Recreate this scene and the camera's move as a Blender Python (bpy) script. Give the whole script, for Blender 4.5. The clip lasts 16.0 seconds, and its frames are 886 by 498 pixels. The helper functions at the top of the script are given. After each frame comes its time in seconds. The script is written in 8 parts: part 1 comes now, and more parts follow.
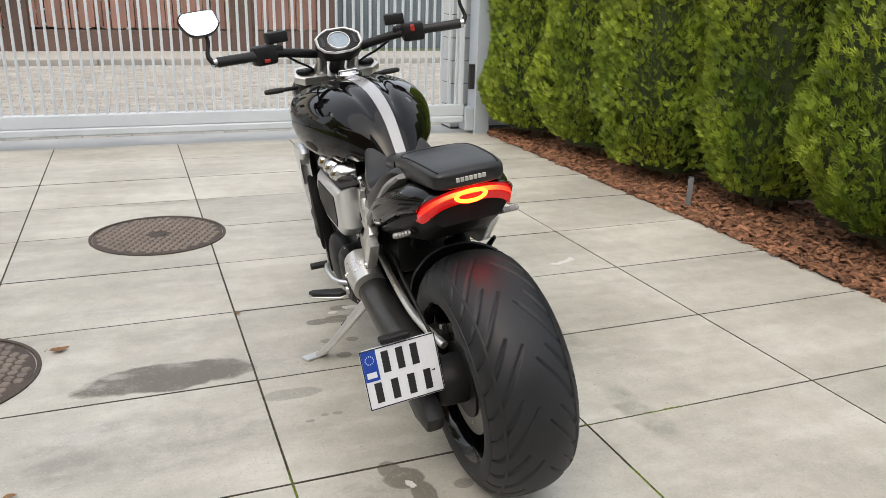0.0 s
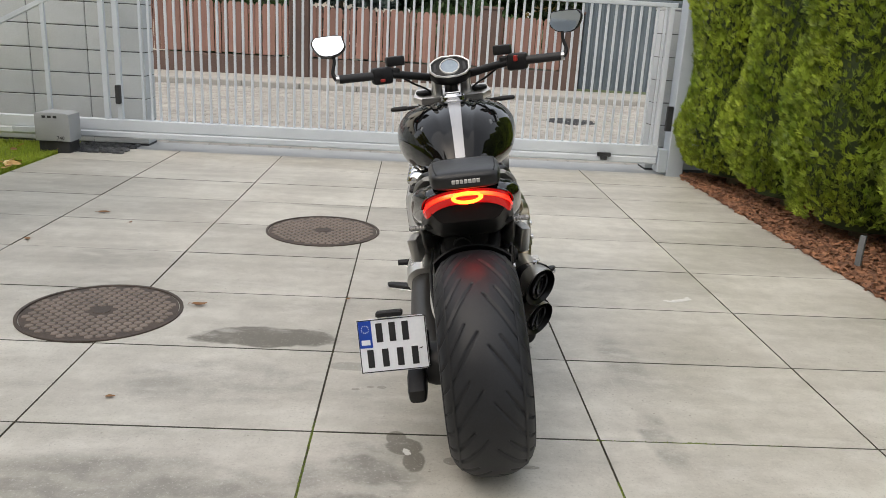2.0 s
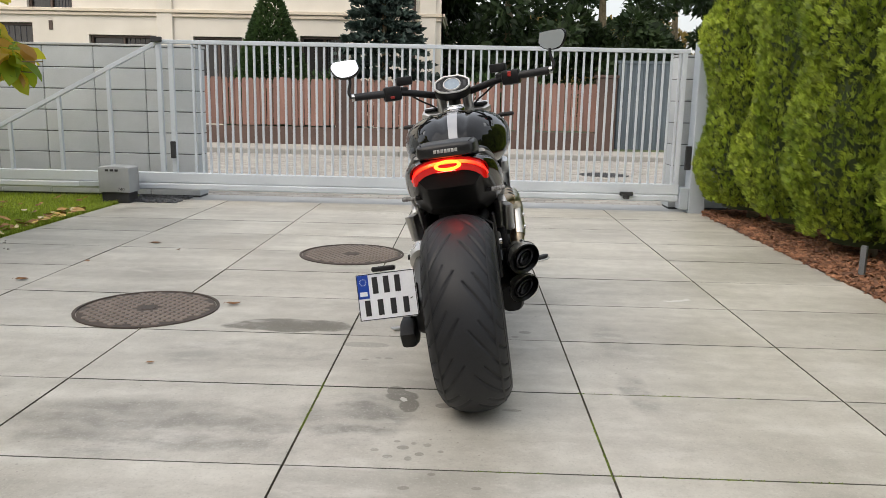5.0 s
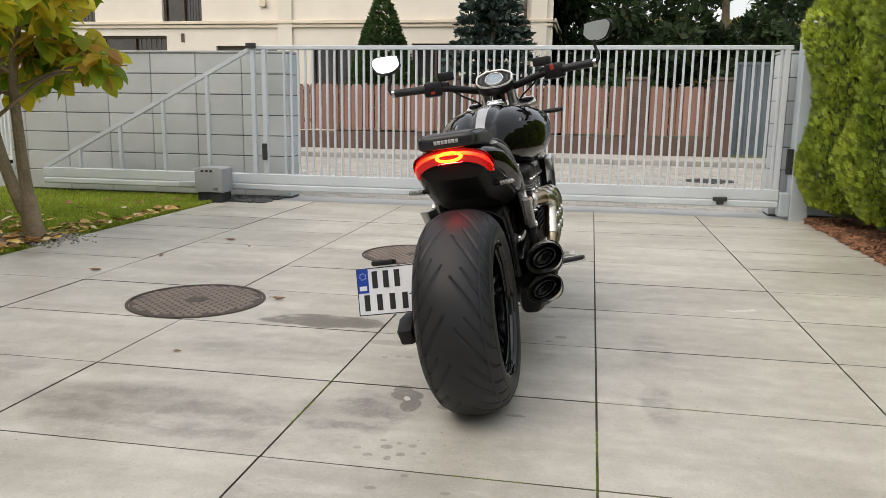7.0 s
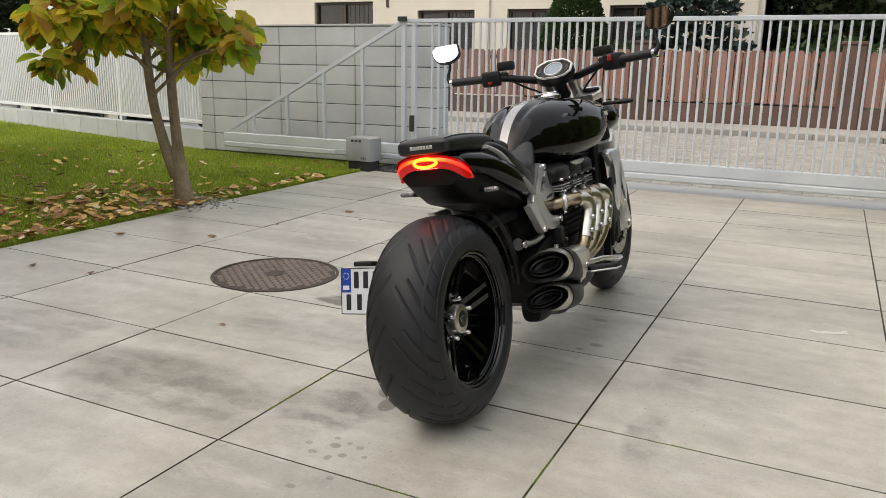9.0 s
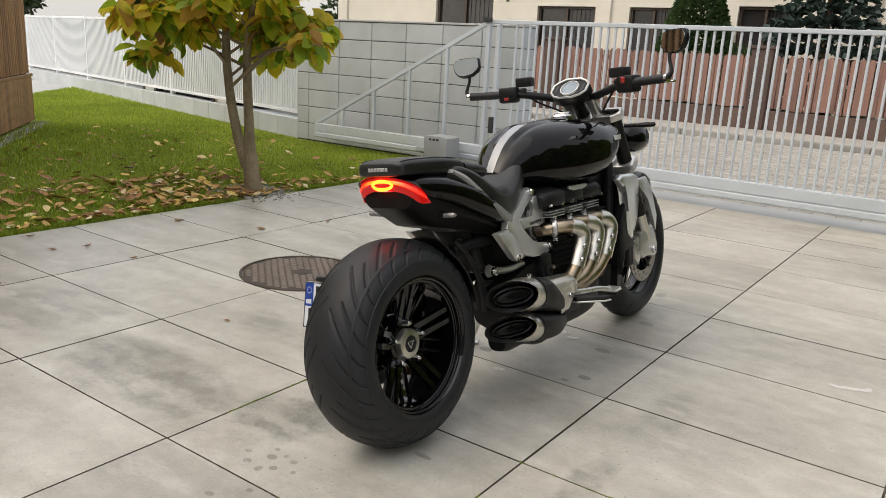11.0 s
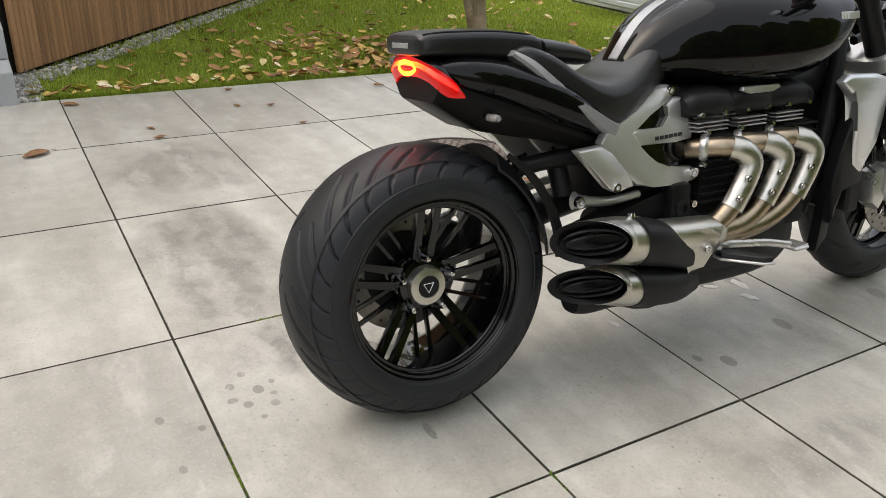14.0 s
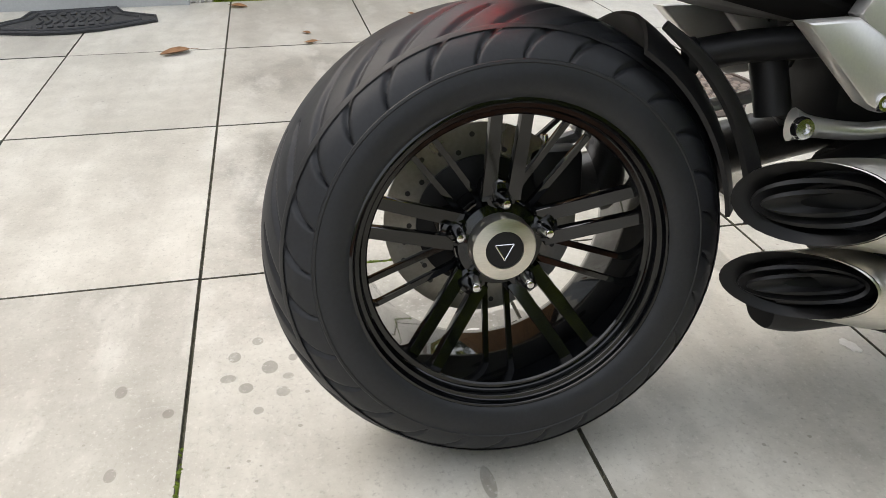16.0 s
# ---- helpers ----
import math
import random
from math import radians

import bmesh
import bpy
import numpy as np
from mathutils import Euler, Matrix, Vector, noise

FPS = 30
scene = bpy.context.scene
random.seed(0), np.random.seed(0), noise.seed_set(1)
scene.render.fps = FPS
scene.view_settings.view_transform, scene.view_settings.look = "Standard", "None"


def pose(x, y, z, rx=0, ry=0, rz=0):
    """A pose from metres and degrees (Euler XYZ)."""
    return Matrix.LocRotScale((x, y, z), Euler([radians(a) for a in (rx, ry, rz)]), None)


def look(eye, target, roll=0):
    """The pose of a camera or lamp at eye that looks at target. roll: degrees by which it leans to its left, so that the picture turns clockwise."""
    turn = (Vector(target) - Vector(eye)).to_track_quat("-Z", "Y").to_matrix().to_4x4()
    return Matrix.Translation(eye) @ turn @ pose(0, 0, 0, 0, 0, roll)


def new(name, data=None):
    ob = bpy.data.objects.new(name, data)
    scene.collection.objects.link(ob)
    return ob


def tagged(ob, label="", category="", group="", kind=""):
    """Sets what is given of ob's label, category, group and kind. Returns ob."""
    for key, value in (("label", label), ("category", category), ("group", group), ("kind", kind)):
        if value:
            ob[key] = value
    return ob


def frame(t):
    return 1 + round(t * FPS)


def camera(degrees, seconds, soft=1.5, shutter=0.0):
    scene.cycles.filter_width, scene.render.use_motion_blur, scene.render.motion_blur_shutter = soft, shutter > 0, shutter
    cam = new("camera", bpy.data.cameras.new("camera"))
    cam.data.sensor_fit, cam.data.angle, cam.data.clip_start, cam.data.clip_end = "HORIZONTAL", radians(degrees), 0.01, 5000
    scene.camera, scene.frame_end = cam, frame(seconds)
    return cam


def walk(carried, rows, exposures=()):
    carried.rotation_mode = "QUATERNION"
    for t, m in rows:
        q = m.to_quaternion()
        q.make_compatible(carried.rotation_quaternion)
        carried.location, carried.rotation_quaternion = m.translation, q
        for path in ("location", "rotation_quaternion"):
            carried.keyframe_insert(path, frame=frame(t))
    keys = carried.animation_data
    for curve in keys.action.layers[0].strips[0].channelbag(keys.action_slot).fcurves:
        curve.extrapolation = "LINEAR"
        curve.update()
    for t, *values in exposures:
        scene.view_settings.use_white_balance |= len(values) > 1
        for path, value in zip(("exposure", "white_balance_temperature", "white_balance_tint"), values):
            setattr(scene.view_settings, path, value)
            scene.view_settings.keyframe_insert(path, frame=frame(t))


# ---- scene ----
cam = camera(59.6, 16.0, soft=0.4)
METRES, EYE, TILT, LEAN, TURN = 4.904, 1.275, 0.0, 0.0, -21.4
PATH = [
    (0, (-0.038, -0.024, 1.248), (0.671, 1.734, 0.611), 1.7),
    (0.5, (0.115, -0.122, 1.264), (0.583, 1.708, 0.607), 1.5),
    (1, (0.273, -0.319, 1.279), (0.566, 1.561, 0.662), 2.1),
    (1.5, (0.38, -0.389, 1.267), (0.571, 1.514, 0.684), 2.9),
    (2, (0.533, -0.42, 1.236), (0.622, 1.497, 0.672), 3.2),
    (2.5, (0.645, -0.49, 1.232), (0.651, 1.435, 0.691), 3.2),
    (3, (0.71, -0.595, 1.209), (0.658, 1.337, 0.697), 2.8),
    (3.5, (0.731, -0.687, 1.166), (0.658, 1.252, 0.682), 2.2),
    (4, (0.72, -0.751, 1.1), (0.659, 1.197, 0.649), 1.4),
    (4.2, (0.709, -0.772, 1.076), (0.662, 1.179, 0.638), 1.2),
    (6.3, (0.923, -0.853, 0.912), (0.769, 1.117, 0.602), 0.9),
    (6.5, (0.965, -0.836, 0.919), (0.757, 1.127, 0.598), 0.5),
    (7, (1.102, -0.711, 0.939), (0.74, 1.222, 0.577), 0.8),
    (7.5, (1.272, -0.618, 0.978), (0.766, 1.273, 0.571), 0.8),
    (8, (1.468, -0.556, 1.008), (0.782, 1.271, 0.568), 0.5),
    (8.5, (1.642, -0.522, 1.05), (0.845, 1.253, 0.59), 0.8),
    (9, (1.755, -0.438, 1.082), (0.893, 1.305, 0.613), 1.0),
    (9.2, (1.801, -0.395, 1.106), (0.913, 1.334, 0.635), 1.0),
    (11.3, (2.192, -0.061, 1.206), (1.046, 1.493, 0.683), 3.6),
    (11.5, (2.216, 0.005, 1.22), (1.057, 1.542, 0.676), 3.8),
    (12, (2.279, 0.149, 1.255), (1.076, 1.638, 0.677), 3.6),
    (12.5, (2.368, 0.317, 1.279), (1.069, 1.719, 0.69), 2.9),
    (13, (2.387, 0.46, 1.246), (0.963, 1.697, 0.582), 2.5),
    (13.5, (2.275, 0.657, 1.185), (0.791, 1.749, 0.408), 3.0),
    (14, (2.152, 0.823, 1.147), (0.604, 1.758, 0.294), 2.8),
    (14.5, (2.049, 1.011, 1.086), (0.428, 1.744, 0.173), 1.8),
    (15, (1.937, 1.154, 1.024), (0.265, 1.691, 0.068), 0.5),
    (15.5, (1.803, 1.24, 0.946), (0.118, 1.683, -0.035), 0.2),
    (16, (1.678, 1.324, 0.833), (-0.023, 1.695, -0.151), 0.4),
]
walk(cam, [(t, look(eye, target, roll)) for t, eye, target, roll in PATH], [(0.0, 0.70, 6400, 9), (1.0, 0.52, 6400, 9), (2.0, 0.47, 6400, 9), (4.0, 0.50, 6400, 9), (6.5, 0.52, 6500, 9), (8.5, 0.44, 6650, 9), (12.5, 0.55, 6650, 9), (14.5, 0.84, 6400, 9), (16.0, 1.07, 6350, 9)])

# ---- daylight: a thin overcast, the sun low behind it ----
world = bpy.data.worlds.new("sky")
scene.world = world
world.use_nodes = True
wn = world.node_tree
sky = wn.nodes.new("ShaderNodeTexSky")
sky.sky_type = "NISHITA"
sky.sun_disc = False
SUN_EL, SUN_AZ = 50.0, 225.0
sky.sun_elevation, sky.sun_rotation = radians(SUN_EL), radians(SUN_AZ)
sky.dust_density, sky.air_density, sky.ozone_density = 6.0, 1.0, 1.0
wn.nodes["Background"].inputs[1].default_value = 0.15
# thin cloud evens the sky out
cloud = wn.nodes.new("ShaderNodeMix")
cloud.data_type = "RGBA"
cloud.inputs[0].default_value = 0.5
cloud.inputs[7].default_value = (6.60, 6.45, 6.25, 1)
wn.links.new(sky.outputs[0], cloud.inputs[6])
wn.links.new(cloud.outputs[2], wn.nodes["Background"].inputs[0])
sun = new("sun", bpy.data.lights.new("sun", "SUN"))
sun.data.energy, sun.data.angle, sun.data.color = 0.80, radians(100), (1.0, 0.94, 0.86)
sun_dir = Vector((math.sin(radians(SUN_AZ)) * math.cos(radians(SUN_EL)), math.cos(radians(SUN_AZ)) * math.cos(radians(SUN_EL)), math.sin(radians(SUN_EL))))
sun.matrix_world = look(sun_dir * 40, (0, 0, 0))


# ---- materials ----
def node_kit(name):
    m = bpy.data.materials.new(name)
    m.use_nodes = True
    t = m.node_tree
    return m, t, t.nodes["Principled BSDF"]


def noise_tex(t, src, scale, detail=4.0, rough=0.55):
    n = t.nodes.new("ShaderNodeTexNoise")
    n.inputs["Scale"].default_value, n.inputs["Detail"].default_value, n.inputs["Roughness"].default_value = scale, detail, rough
    t.links.new(src, n.inputs["Vector"])
    return n.outputs["Fac"]


def ramp(t, fac, *stops):
    r = t.nodes.new("ShaderNodeValToRGB")
    els = r.color_ramp.elements
    while len(els) < len(stops):
        els.new(0.5)
    for e, (p, c) in zip(els, stops):
        e.position = p
        e.color = (*c, 1) if len(c) == 3 else (c[0], c[0], c[0], 1)
    t.links.new(fac, r.inputs[0])
    return r.outputs[0]


def mix(t, fac, a, b, how="MIX"):
    n = t.nodes.new("ShaderNodeMix")
    n.data_type, n.blend_type = "RGBA", how
    for k, v in ((0, fac), (6, a), (7, b)):
        if isinstance(v, (int, float)):
            n.inputs[k].default_value = v
        elif isinstance(v, tuple):
            n.inputs[k].default_value = (*v, 1)
        else:
            t.links.new(v, n.inputs[k])
    return n.outputs[2]


def arith(t, op, a, b=0.0, c=0.0):
    n = t.nodes.new("ShaderNodeMath")
    n.operation = op
    for k, v in enumerate((a, b, c)):
        if isinstance(v, (int, float)):
            n.inputs[k].default_value = v
        else:
            t.links.new(v, n.inputs[k])
    return n.outputs[0]


def bump(t, p, height, strength, dist=0.01):
    n = t.nodes.new("ShaderNodeBump")
    n.inputs["Strength"].default_value, n.inputs["Distance"].default_value = strength, dist
    t.links.new(height, n.inputs["Height"])
    t.links.new(n.outputs[0], p.inputs["Normal"])


def where(t, kind="Object"):
    if kind == "World":
        return t.nodes.new("ShaderNodeNewGeometry").outputs["Position"]
    return t.nodes.new("ShaderNodeTexCoord").outputs[kind]


def surface(name, dark, light, big=3.0, fine=60.0, rough=(0.5, 0.65), metal=0.0, relief=0.2, dist=0.004, coords="Object", vary=0.0, coat=0.0, stretch=None, island=False):
    """A surface with variation at two scales, in colour, gloss and relief."""
    m, t, p = node_kit(name)
    src = where(t, coords)
    if stretch:
        mp = t.nodes.new("ShaderNodeMapping")
        mp.inputs["Scale"].default_value = stretch
        t.links.new(src, mp.inputs[0])
        src = mp.outputs[0]
    n1, n2 = noise_tex(t, src, big, 5), noise_tex(t, src, fine, 3)
    both = arith(t, "ADD", arith(t, "MULTIPLY", n1, 0.65), arith(t, "MULTIPLY", n2, 0.35))
    col = ramp(t, both, (0.34, dark), (0.66, light))
    if vary:
        if island:
            rnd = t.nodes.new("ShaderNodeNewGeometry").outputs["Random Per Island"]
        else:
            rnd = t.nodes.new("ShaderNodeObjectInfo").outputs["Random"]
        k = arith(t, "ADD", arith(t, "MULTIPLY", rnd, 2 * vary), 1 - vary)
        g = t.nodes.new("ShaderNodeCombineColor")
        for i in range(3):
            t.links.new(k, g.inputs[i])
        col = mix(t, 1.0, col, g.outputs[0], "MULTIPLY")
    t.links.new(col, p.inputs["Base Color"])
    rr = ramp(t, n1, (0.3, (rough[0],)), (0.7, (rough[1],)))
    t.links.new(rr, p.inputs["Roughness"])
    p.inputs["Metallic"].default_value = metal
    if coat:
        p.inputs["Coat Weight"].default_value, p.inputs["Coat Roughness"].default_value = coat, 0.03
    if relief:
        bump(t, p, n2, relief, dist)
    return m


def glow(name, color, strength):
    m, t, p = node_kit(name)
    p.inputs["Base Color"].default_value = (*color, 1)
    p.inputs["Emission Color"].default_value = (*color, 1)
    p.inputs["Emission Strength"].default_value = strength
    p.inputs["Roughness"].default_value = 0.2
    return m


def slab_material():
    """Pale cast concrete, clouded, with damp marks and a few drips of its own shape."""
    m, t, p = node_kit("pale_concrete_slab")
    src = where(t, "World")
    n1, n2, n3 = noise_tex(t, src, 1.6, 8, 0.62), noise_tex(t, src, 11.0, 7, 0.65), noise_tex(t, src, 105.0, 4, 0.75)
    mp = t.nodes.new("ShaderNodeMapping")
    mp.inputs["Scale"].default_value = (0.7, 4.5, 1)
    t.links.new(src, mp.inputs[0])
    streak = noise_tex(t, mp.outputs[0], 1.3, 4, 0.5)
    both = arith(t, "ADD", arith(t, "ADD", arith(t, "MULTIPLY", n1, 0.40), arith(t, "MULTIPLY", n2, 0.24)), arith(t, "ADD", arith(t, "MULTIPLY", streak, 0.28), arith(t, "MULTIPLY", n3, 0.08)))
    col = ramp(t, both, (0.36, (0.310, 0.294, 0.254)), (0.48, (0.428, 0.410, 0.358)), (0.60, (0.570, 0.552, 0.492)))
    rnd = t.nodes.new("ShaderNodeObjectInfo").outputs["Random"]
    k = arith(t, "ADD", arith(t, "MULTIPLY", rnd, 0.22), 0.90)
    g = t.nodes.new("ShaderNodeCombineColor")
    for i in range(3):
        t.links.new(k, g.inputs[i])
    col = mix(t, 1.0, col, g.outputs[0], "MULTIPLY")
    sep = t.nodes.new("ShaderNodeSeparateXYZ")
    t.links.new(src, sep.inputs[0])
    wob = arith(t, "MULTIPLY", arith(t, "SUBTRACT", noise_tex(t, src, 7.0, 4), 0.5), 0.9)
    damp = None
    # damp marks: centre x, y, half sizes, depth of tone
    for cx, cy, rx, ry, deep in STAINS:
        dx = arith(t, "DIVIDE", arith(t, "SUBTRACT", sep.outputs[0], cx), rx)
        dy = arith(t, "DIVIDE", arith(t, "SUBTRACT", sep.outputs[1], cy), ry)
        d = arith(t, "ADD", arith(t, "SQRT", arith(t, "ADD", arith(t, "MULTIPLY", dx, dx), arith(t, "MULTIPLY", dy, dy))), wob)
        s = arith(t, "MULTIPLY", ramp(t, d, (0.86, (1,)), (1.0, (0,))), deep)
        damp = s if damp is None else arith(t, "MAXIMUM", damp, s)
    damp = arith(t, "MULTIPLY", damp, ramp(t, noise_tex(t, src, 6.5, 8, 0.72), (0.30, (0.62,)), (0.48, (1.0,))))
    # dry smudges, brushed in arcs
    wave = t.nodes.new("ShaderNodeTexWave")
    wave.wave_type = "RINGS"
    wave.inputs["Scale"].default_value, wave.inputs["Distortion"].default_value, wave.inputs["Detail"].default_value, wave.inputs["Detail Scale"].default_value = 2.4, 9.0, 5.0, 1.6
    t.links.new(src, wave.inputs["Vector"])
    brushed = arith(t, "MULTIPLY", ramp(t, wave.outputs["Fac"], (0.10, (0.45,)), (0.65, (1.0,))), ramp(t, noise_tex(t, src, 5.0, 8, 0.7), (0.36, (0.25,)), (0.56, (1.0,))))
    smudge = None
    for cx, cy, rx, ry, deep in SMUDGES:
        dx = arith(t, "DIVIDE", arith(t, "SUBTRACT", sep.outputs[0], cx), rx)
        dy = arith(t, "DIVIDE", arith(t, "SUBTRACT", sep.outputs[1], cy), ry)
        d = arith(t, "ADD", arith(t, "SQRT", arith(t, "ADD", arith(t, "MULTIPLY", dx, dx), arith(t, "MULTIPLY", dy, dy))), wob)
        q = arith(t, "MULTIPLY", ramp(t, d, (0.60, (1,)), (1.10, (0,))), deep)
        smudge = q if smudge is None else arith(t, "MAXIMUM", smudge, q)
    col = mix(t, arith(t, "MULTIPLY", smudge, brushed), col, (0.125, 0.117, 0.098))
    col = mix(t, damp, col, (0.138, 0.125, 0.098))
    # brushed streaks along the street side, and scuffed pale smears
    mq = t.nodes.new("ShaderNodeMapping")
    mq.inputs["Scale"].default_value = (1.0, 9.0, 1)
    t.links.new(src, mq.inputs[0])
    dark = ramp(t, noise_tex(t, mq.outputs[0], 2.2, 6, 0.62), (0.60, (0,)), (0.74, (0.16,)))
    col = mix(t, dark, col, (0.235, 0.222, 0.190))
    mr = t.nodes.new("ShaderNodeMapping")
    mr.inputs["Scale"].default_value = (1.4, 3.2, 1)
    mr.inputs["Rotation"].default_value = (0, 0, 0.9)
    t.links.new(src, mr.inputs[0])
    pale = ramp(t, noise_tex(t, mr.outputs[0], 2.6, 6, 0.6), (0.56, (0,)), (0.66, (0.42,)))
    col = mix(t, pale, col, (0.60, 0.585, 0.535))
    # dirt specks and pin holes, gathered here and there
    v = t.nodes.new("ShaderNodeTexVoronoi")
    v.inputs["Scale"].default_value = 26.0
    t.links.new(src, v.inputs["Vector"])
    gather = ramp(t, noise_tex(t, src, 2.3, 4), (0.46, (0.0,)), (0.62, (0.105,)))
    speck = arith(t, "LESS_THAN", v.outputs["Distance"], gather)
    col = mix(t, arith(t, "MULTIPLY", speck, 0.55), col, (0.17, 0.155, 0.125))
    col = mix(t, ramp(t, n3, (0.54, (0,)), (0.70, (0.50,))), col, (0.22, 0.21, 0.18))
    col = mix(t, ramp(t, n3, (0.30, (0.45,)), (0.44, (0,))), col, (0.66, 0.64, 0.59))
    t.links.new(col, p.inputs["Base Color"])
    t.links.new(ramp(t, n1, (0.3, (0.29,)), (0.7, (0.46,))), p.inputs["Roughness"])
    bump(t, p, arith(t, "ADD", n3, arith(t, "MULTIPLY", n2, 1.5)), 0.14, 0.003)
    return m


STAINS = [(-0.02, 2.44, 0.30, 0.10, 1.0), (0.545, 1.655, 0.055, 0.050, 0.85), (0.575, 1.570, 0.036, 0.060, 0.85), (0.520, 1.705, 0.032, 0.040, 0.8), 
          (0.58, 1.26, 0.018, 0.014, 0.6), (0.63, 1.22, 0.013, 0.012, 0.6), (0.54, 1.20, 0.015, 0.011, 0.6), (0.65, 1.28, 0.014, 0.012, 0.55), (0.60, 1.19, 0.010, 0.012, 0.55), (0.56, 1.30, 0.011, 0.009, 0.5), (0.69, 1.24, 0.010, 0.009, 0.5), (0.61, 1.29, 0.009, 0.010, 0.5),
          (0.60, 1.02, 0.016, 0.010, 0.55), (0.67, 1.10, 0.012, 0.010, 0.6), (0.50, 1.24, 0.012, 0.010, 0.5), (0.79, 1.03, 0.016, 0.010, 0.5), (0.35, 2.20, 0.10, 0.04, 0.45),
          (1.02, 2.44, 0.030, 0.022, 0.6), (0.95, 2.75, 0.035, 0.025, 0.5), (0.05, 4.70, 0.35, 0.05, 0.35),
          (0.55, 2.73, 0.050, 0.030, 0.8), (0.63, 2.735, 0.065, 0.034, 0.8), (0.67, 2.84, 0.050, 0.032, 0.7), (0.58, 2.42, 0.030, 0.026, 0.7), (0.55, 2.55, 0.030, 0.020, 0.6), (0.64, 2.54, 0.026, 0.022, 0.6),
          (0.37, 2.02, 0.018, 0.010, 0.6), (0.42, 2.04, 0.014, 0.009, 0.6), (0.46, 2.04, 0.016, 0.010, 0.6), (0.84, 3.71, 0.030, 0.045, 0.5), (0.96, 3.21, 0.040, 0.032, 0.5), (0.97, 2.37, 0.018, 0.014, 0.6), (0.91, 1.56, 0.034, 0.010, 0.6), (0.69, 1.58, 0.030, 0.022, 0.6)]
SMUDGES = [(-0.27, 1.37, 0.42, 0.26, 0.56), (0.10, 1.33, 0.22, 0.18, 0.55), (0.41, 1.47, 0.20, 0.22, 0.70), (1.36, 1.74, 0.07, 0.22, 0.55), (1.38, 2.33, 0.10, 0.30, 0.40), (-0.10, 2.06, 0.40, 0.20, 0.40), (0.95, 3.0, 0.35, 0.55, 0.26), (-1.1, 1.5, 0.4, 0.35, 0.40),
           (0.9, 2.1, 0.30, 0.35, 0.26), (-0.9, 3.4, 0.35, 0.3, 0.30), (1.5, 3.3, 0.35, 0.22, 0.25)]

SLAB = slab_material()
MOSS = surface("mossy_joint_sand", (0.020, 0.020, 0.014), (0.110, 0.105, 0.066), 7.0, 90, (0.85, 0.95), coords="World", relief=0.5)
CRUMB = surface("brown_sand_crumb", (0.060, 0.055, 0.036), (0.200, 0.180, 0.130), 12, 90, (0.8, 0.92), coords="World", vary=0.4, island=True)
GREEN_MOSS = surface("green_moss", (0.070, 0.110, 0.012), (0.200, 0.270, 0.030), 8, 90, (0.8, 0.92), coords="World", vary=0.35, island=True)
DRY_PAINT = surface("dried_pale_paint", (0.58, 0.57, 0.53), (0.74, 0.73, 0.70), 30, 160, (0.5, 0.65), coords="World", relief=0.2, dist=0.001)
JOINT_DIRT_SHADE = surface("dirty_shaded_slab_edge", (0.040, 0.039, 0.028), (0.100, 0.096, 0.072), 6, 90, (0.8, 0.92), coords="World")
EARTH = surface("far_grassy_ground", (0.045, 0.065, 0.020), (0.085, 0.110, 0.040), 0.4, 5, (0.9, 0.95), coords="World")
TURF = surface("turf_soil", (0.125, 0.160, 0.018), (0.235, 0.275, 0.038), 1.3, 40, (0.85, 0.95), coords="World", relief=0.6, dist=0.02)
BLADE = surface("grass_blade", (0.200, 0.285, 0.020), (0.410, 0.495, 0.056), 1.1, 25, (0.5, 0.6), coords="World", relief=0, vary=0.35, island=True)
BARK_MULCH = surface("bark_mulch_bed", (0.060, 0.028, 0.014), (0.170, 0.085, 0.045), 6, 60, (0.85, 0.95), coords="World", relief=0.8, dist=0.02)
CHIP = surface("bark_chip", (0.115, 0.050, 0.026), (0.330, 0.160, 0.085), 8, 60, (0.75, 0.9), coords="World", relief=0.3, vary=0.45, island=True)
GRAVEL = surface("grey_gravel", (0.20, 0.19, 0.175), (0.52, 0.50, 0.46), 30, 90, (0.7, 0.85), coords="World", relief=0.3, vary=0.4, island=True)
DARK_STONE = surface("dark_gravel", (0.03, 0.032, 0.036), (0.11, 0.115, 0.12), 30, 90, (0.6, 0.8), coords="World", relief=0.3, vary=0.4, island=True)
STUD = surface("worn_iron_tread", (0.150, 0.118, 0.096), (0.260, 0.215, 0.180), 9, 90, (0.45, 0.62), 0.35, 0.25, coords="World")
IRON = surface("rusty_cast_iron", (0.050, 0.040, 0.033), (0.115, 0.090, 0.074), 9, 90, (0.55, 0.75), 0.35, 0.35, coords="World")
BLACK_IRON = surface("black_cast_iron", (0.020, 0.021, 0.023), (0.050, 0.052, 0.055), 9, 90, (0.5, 0.7), 0.3, 0.3)
GATE_PAINT = surface("pale_grey_powder_coat", (0.50, 0.545, 0.595), (0.605, 0.655, 0.705), 2, 140, (0.32, 0.42), 0.0, 0.04, coords="World")
POST_PAINT = surface("grey_powder_coat", (0.36, 0.41, 0.46), (0.45, 0.50, 0.55), 2, 140, (0.35, 0.45), 0.0, 0.04, coords="World")
WHITE_PAINT = surface("white_powder_coat", (0.72, 0.75, 0.78), (0.80, 0.82, 0.84), 2, 140, (0.35, 0.45), 0.0, 0.04, coords="World")
MOTOR_GREY = surface("grey_plastic_cover", (0.30, 0.32, 0.33), (0.38, 0.40, 0.41), 4, 160, (0.5, 0.6), 0, 0.05)
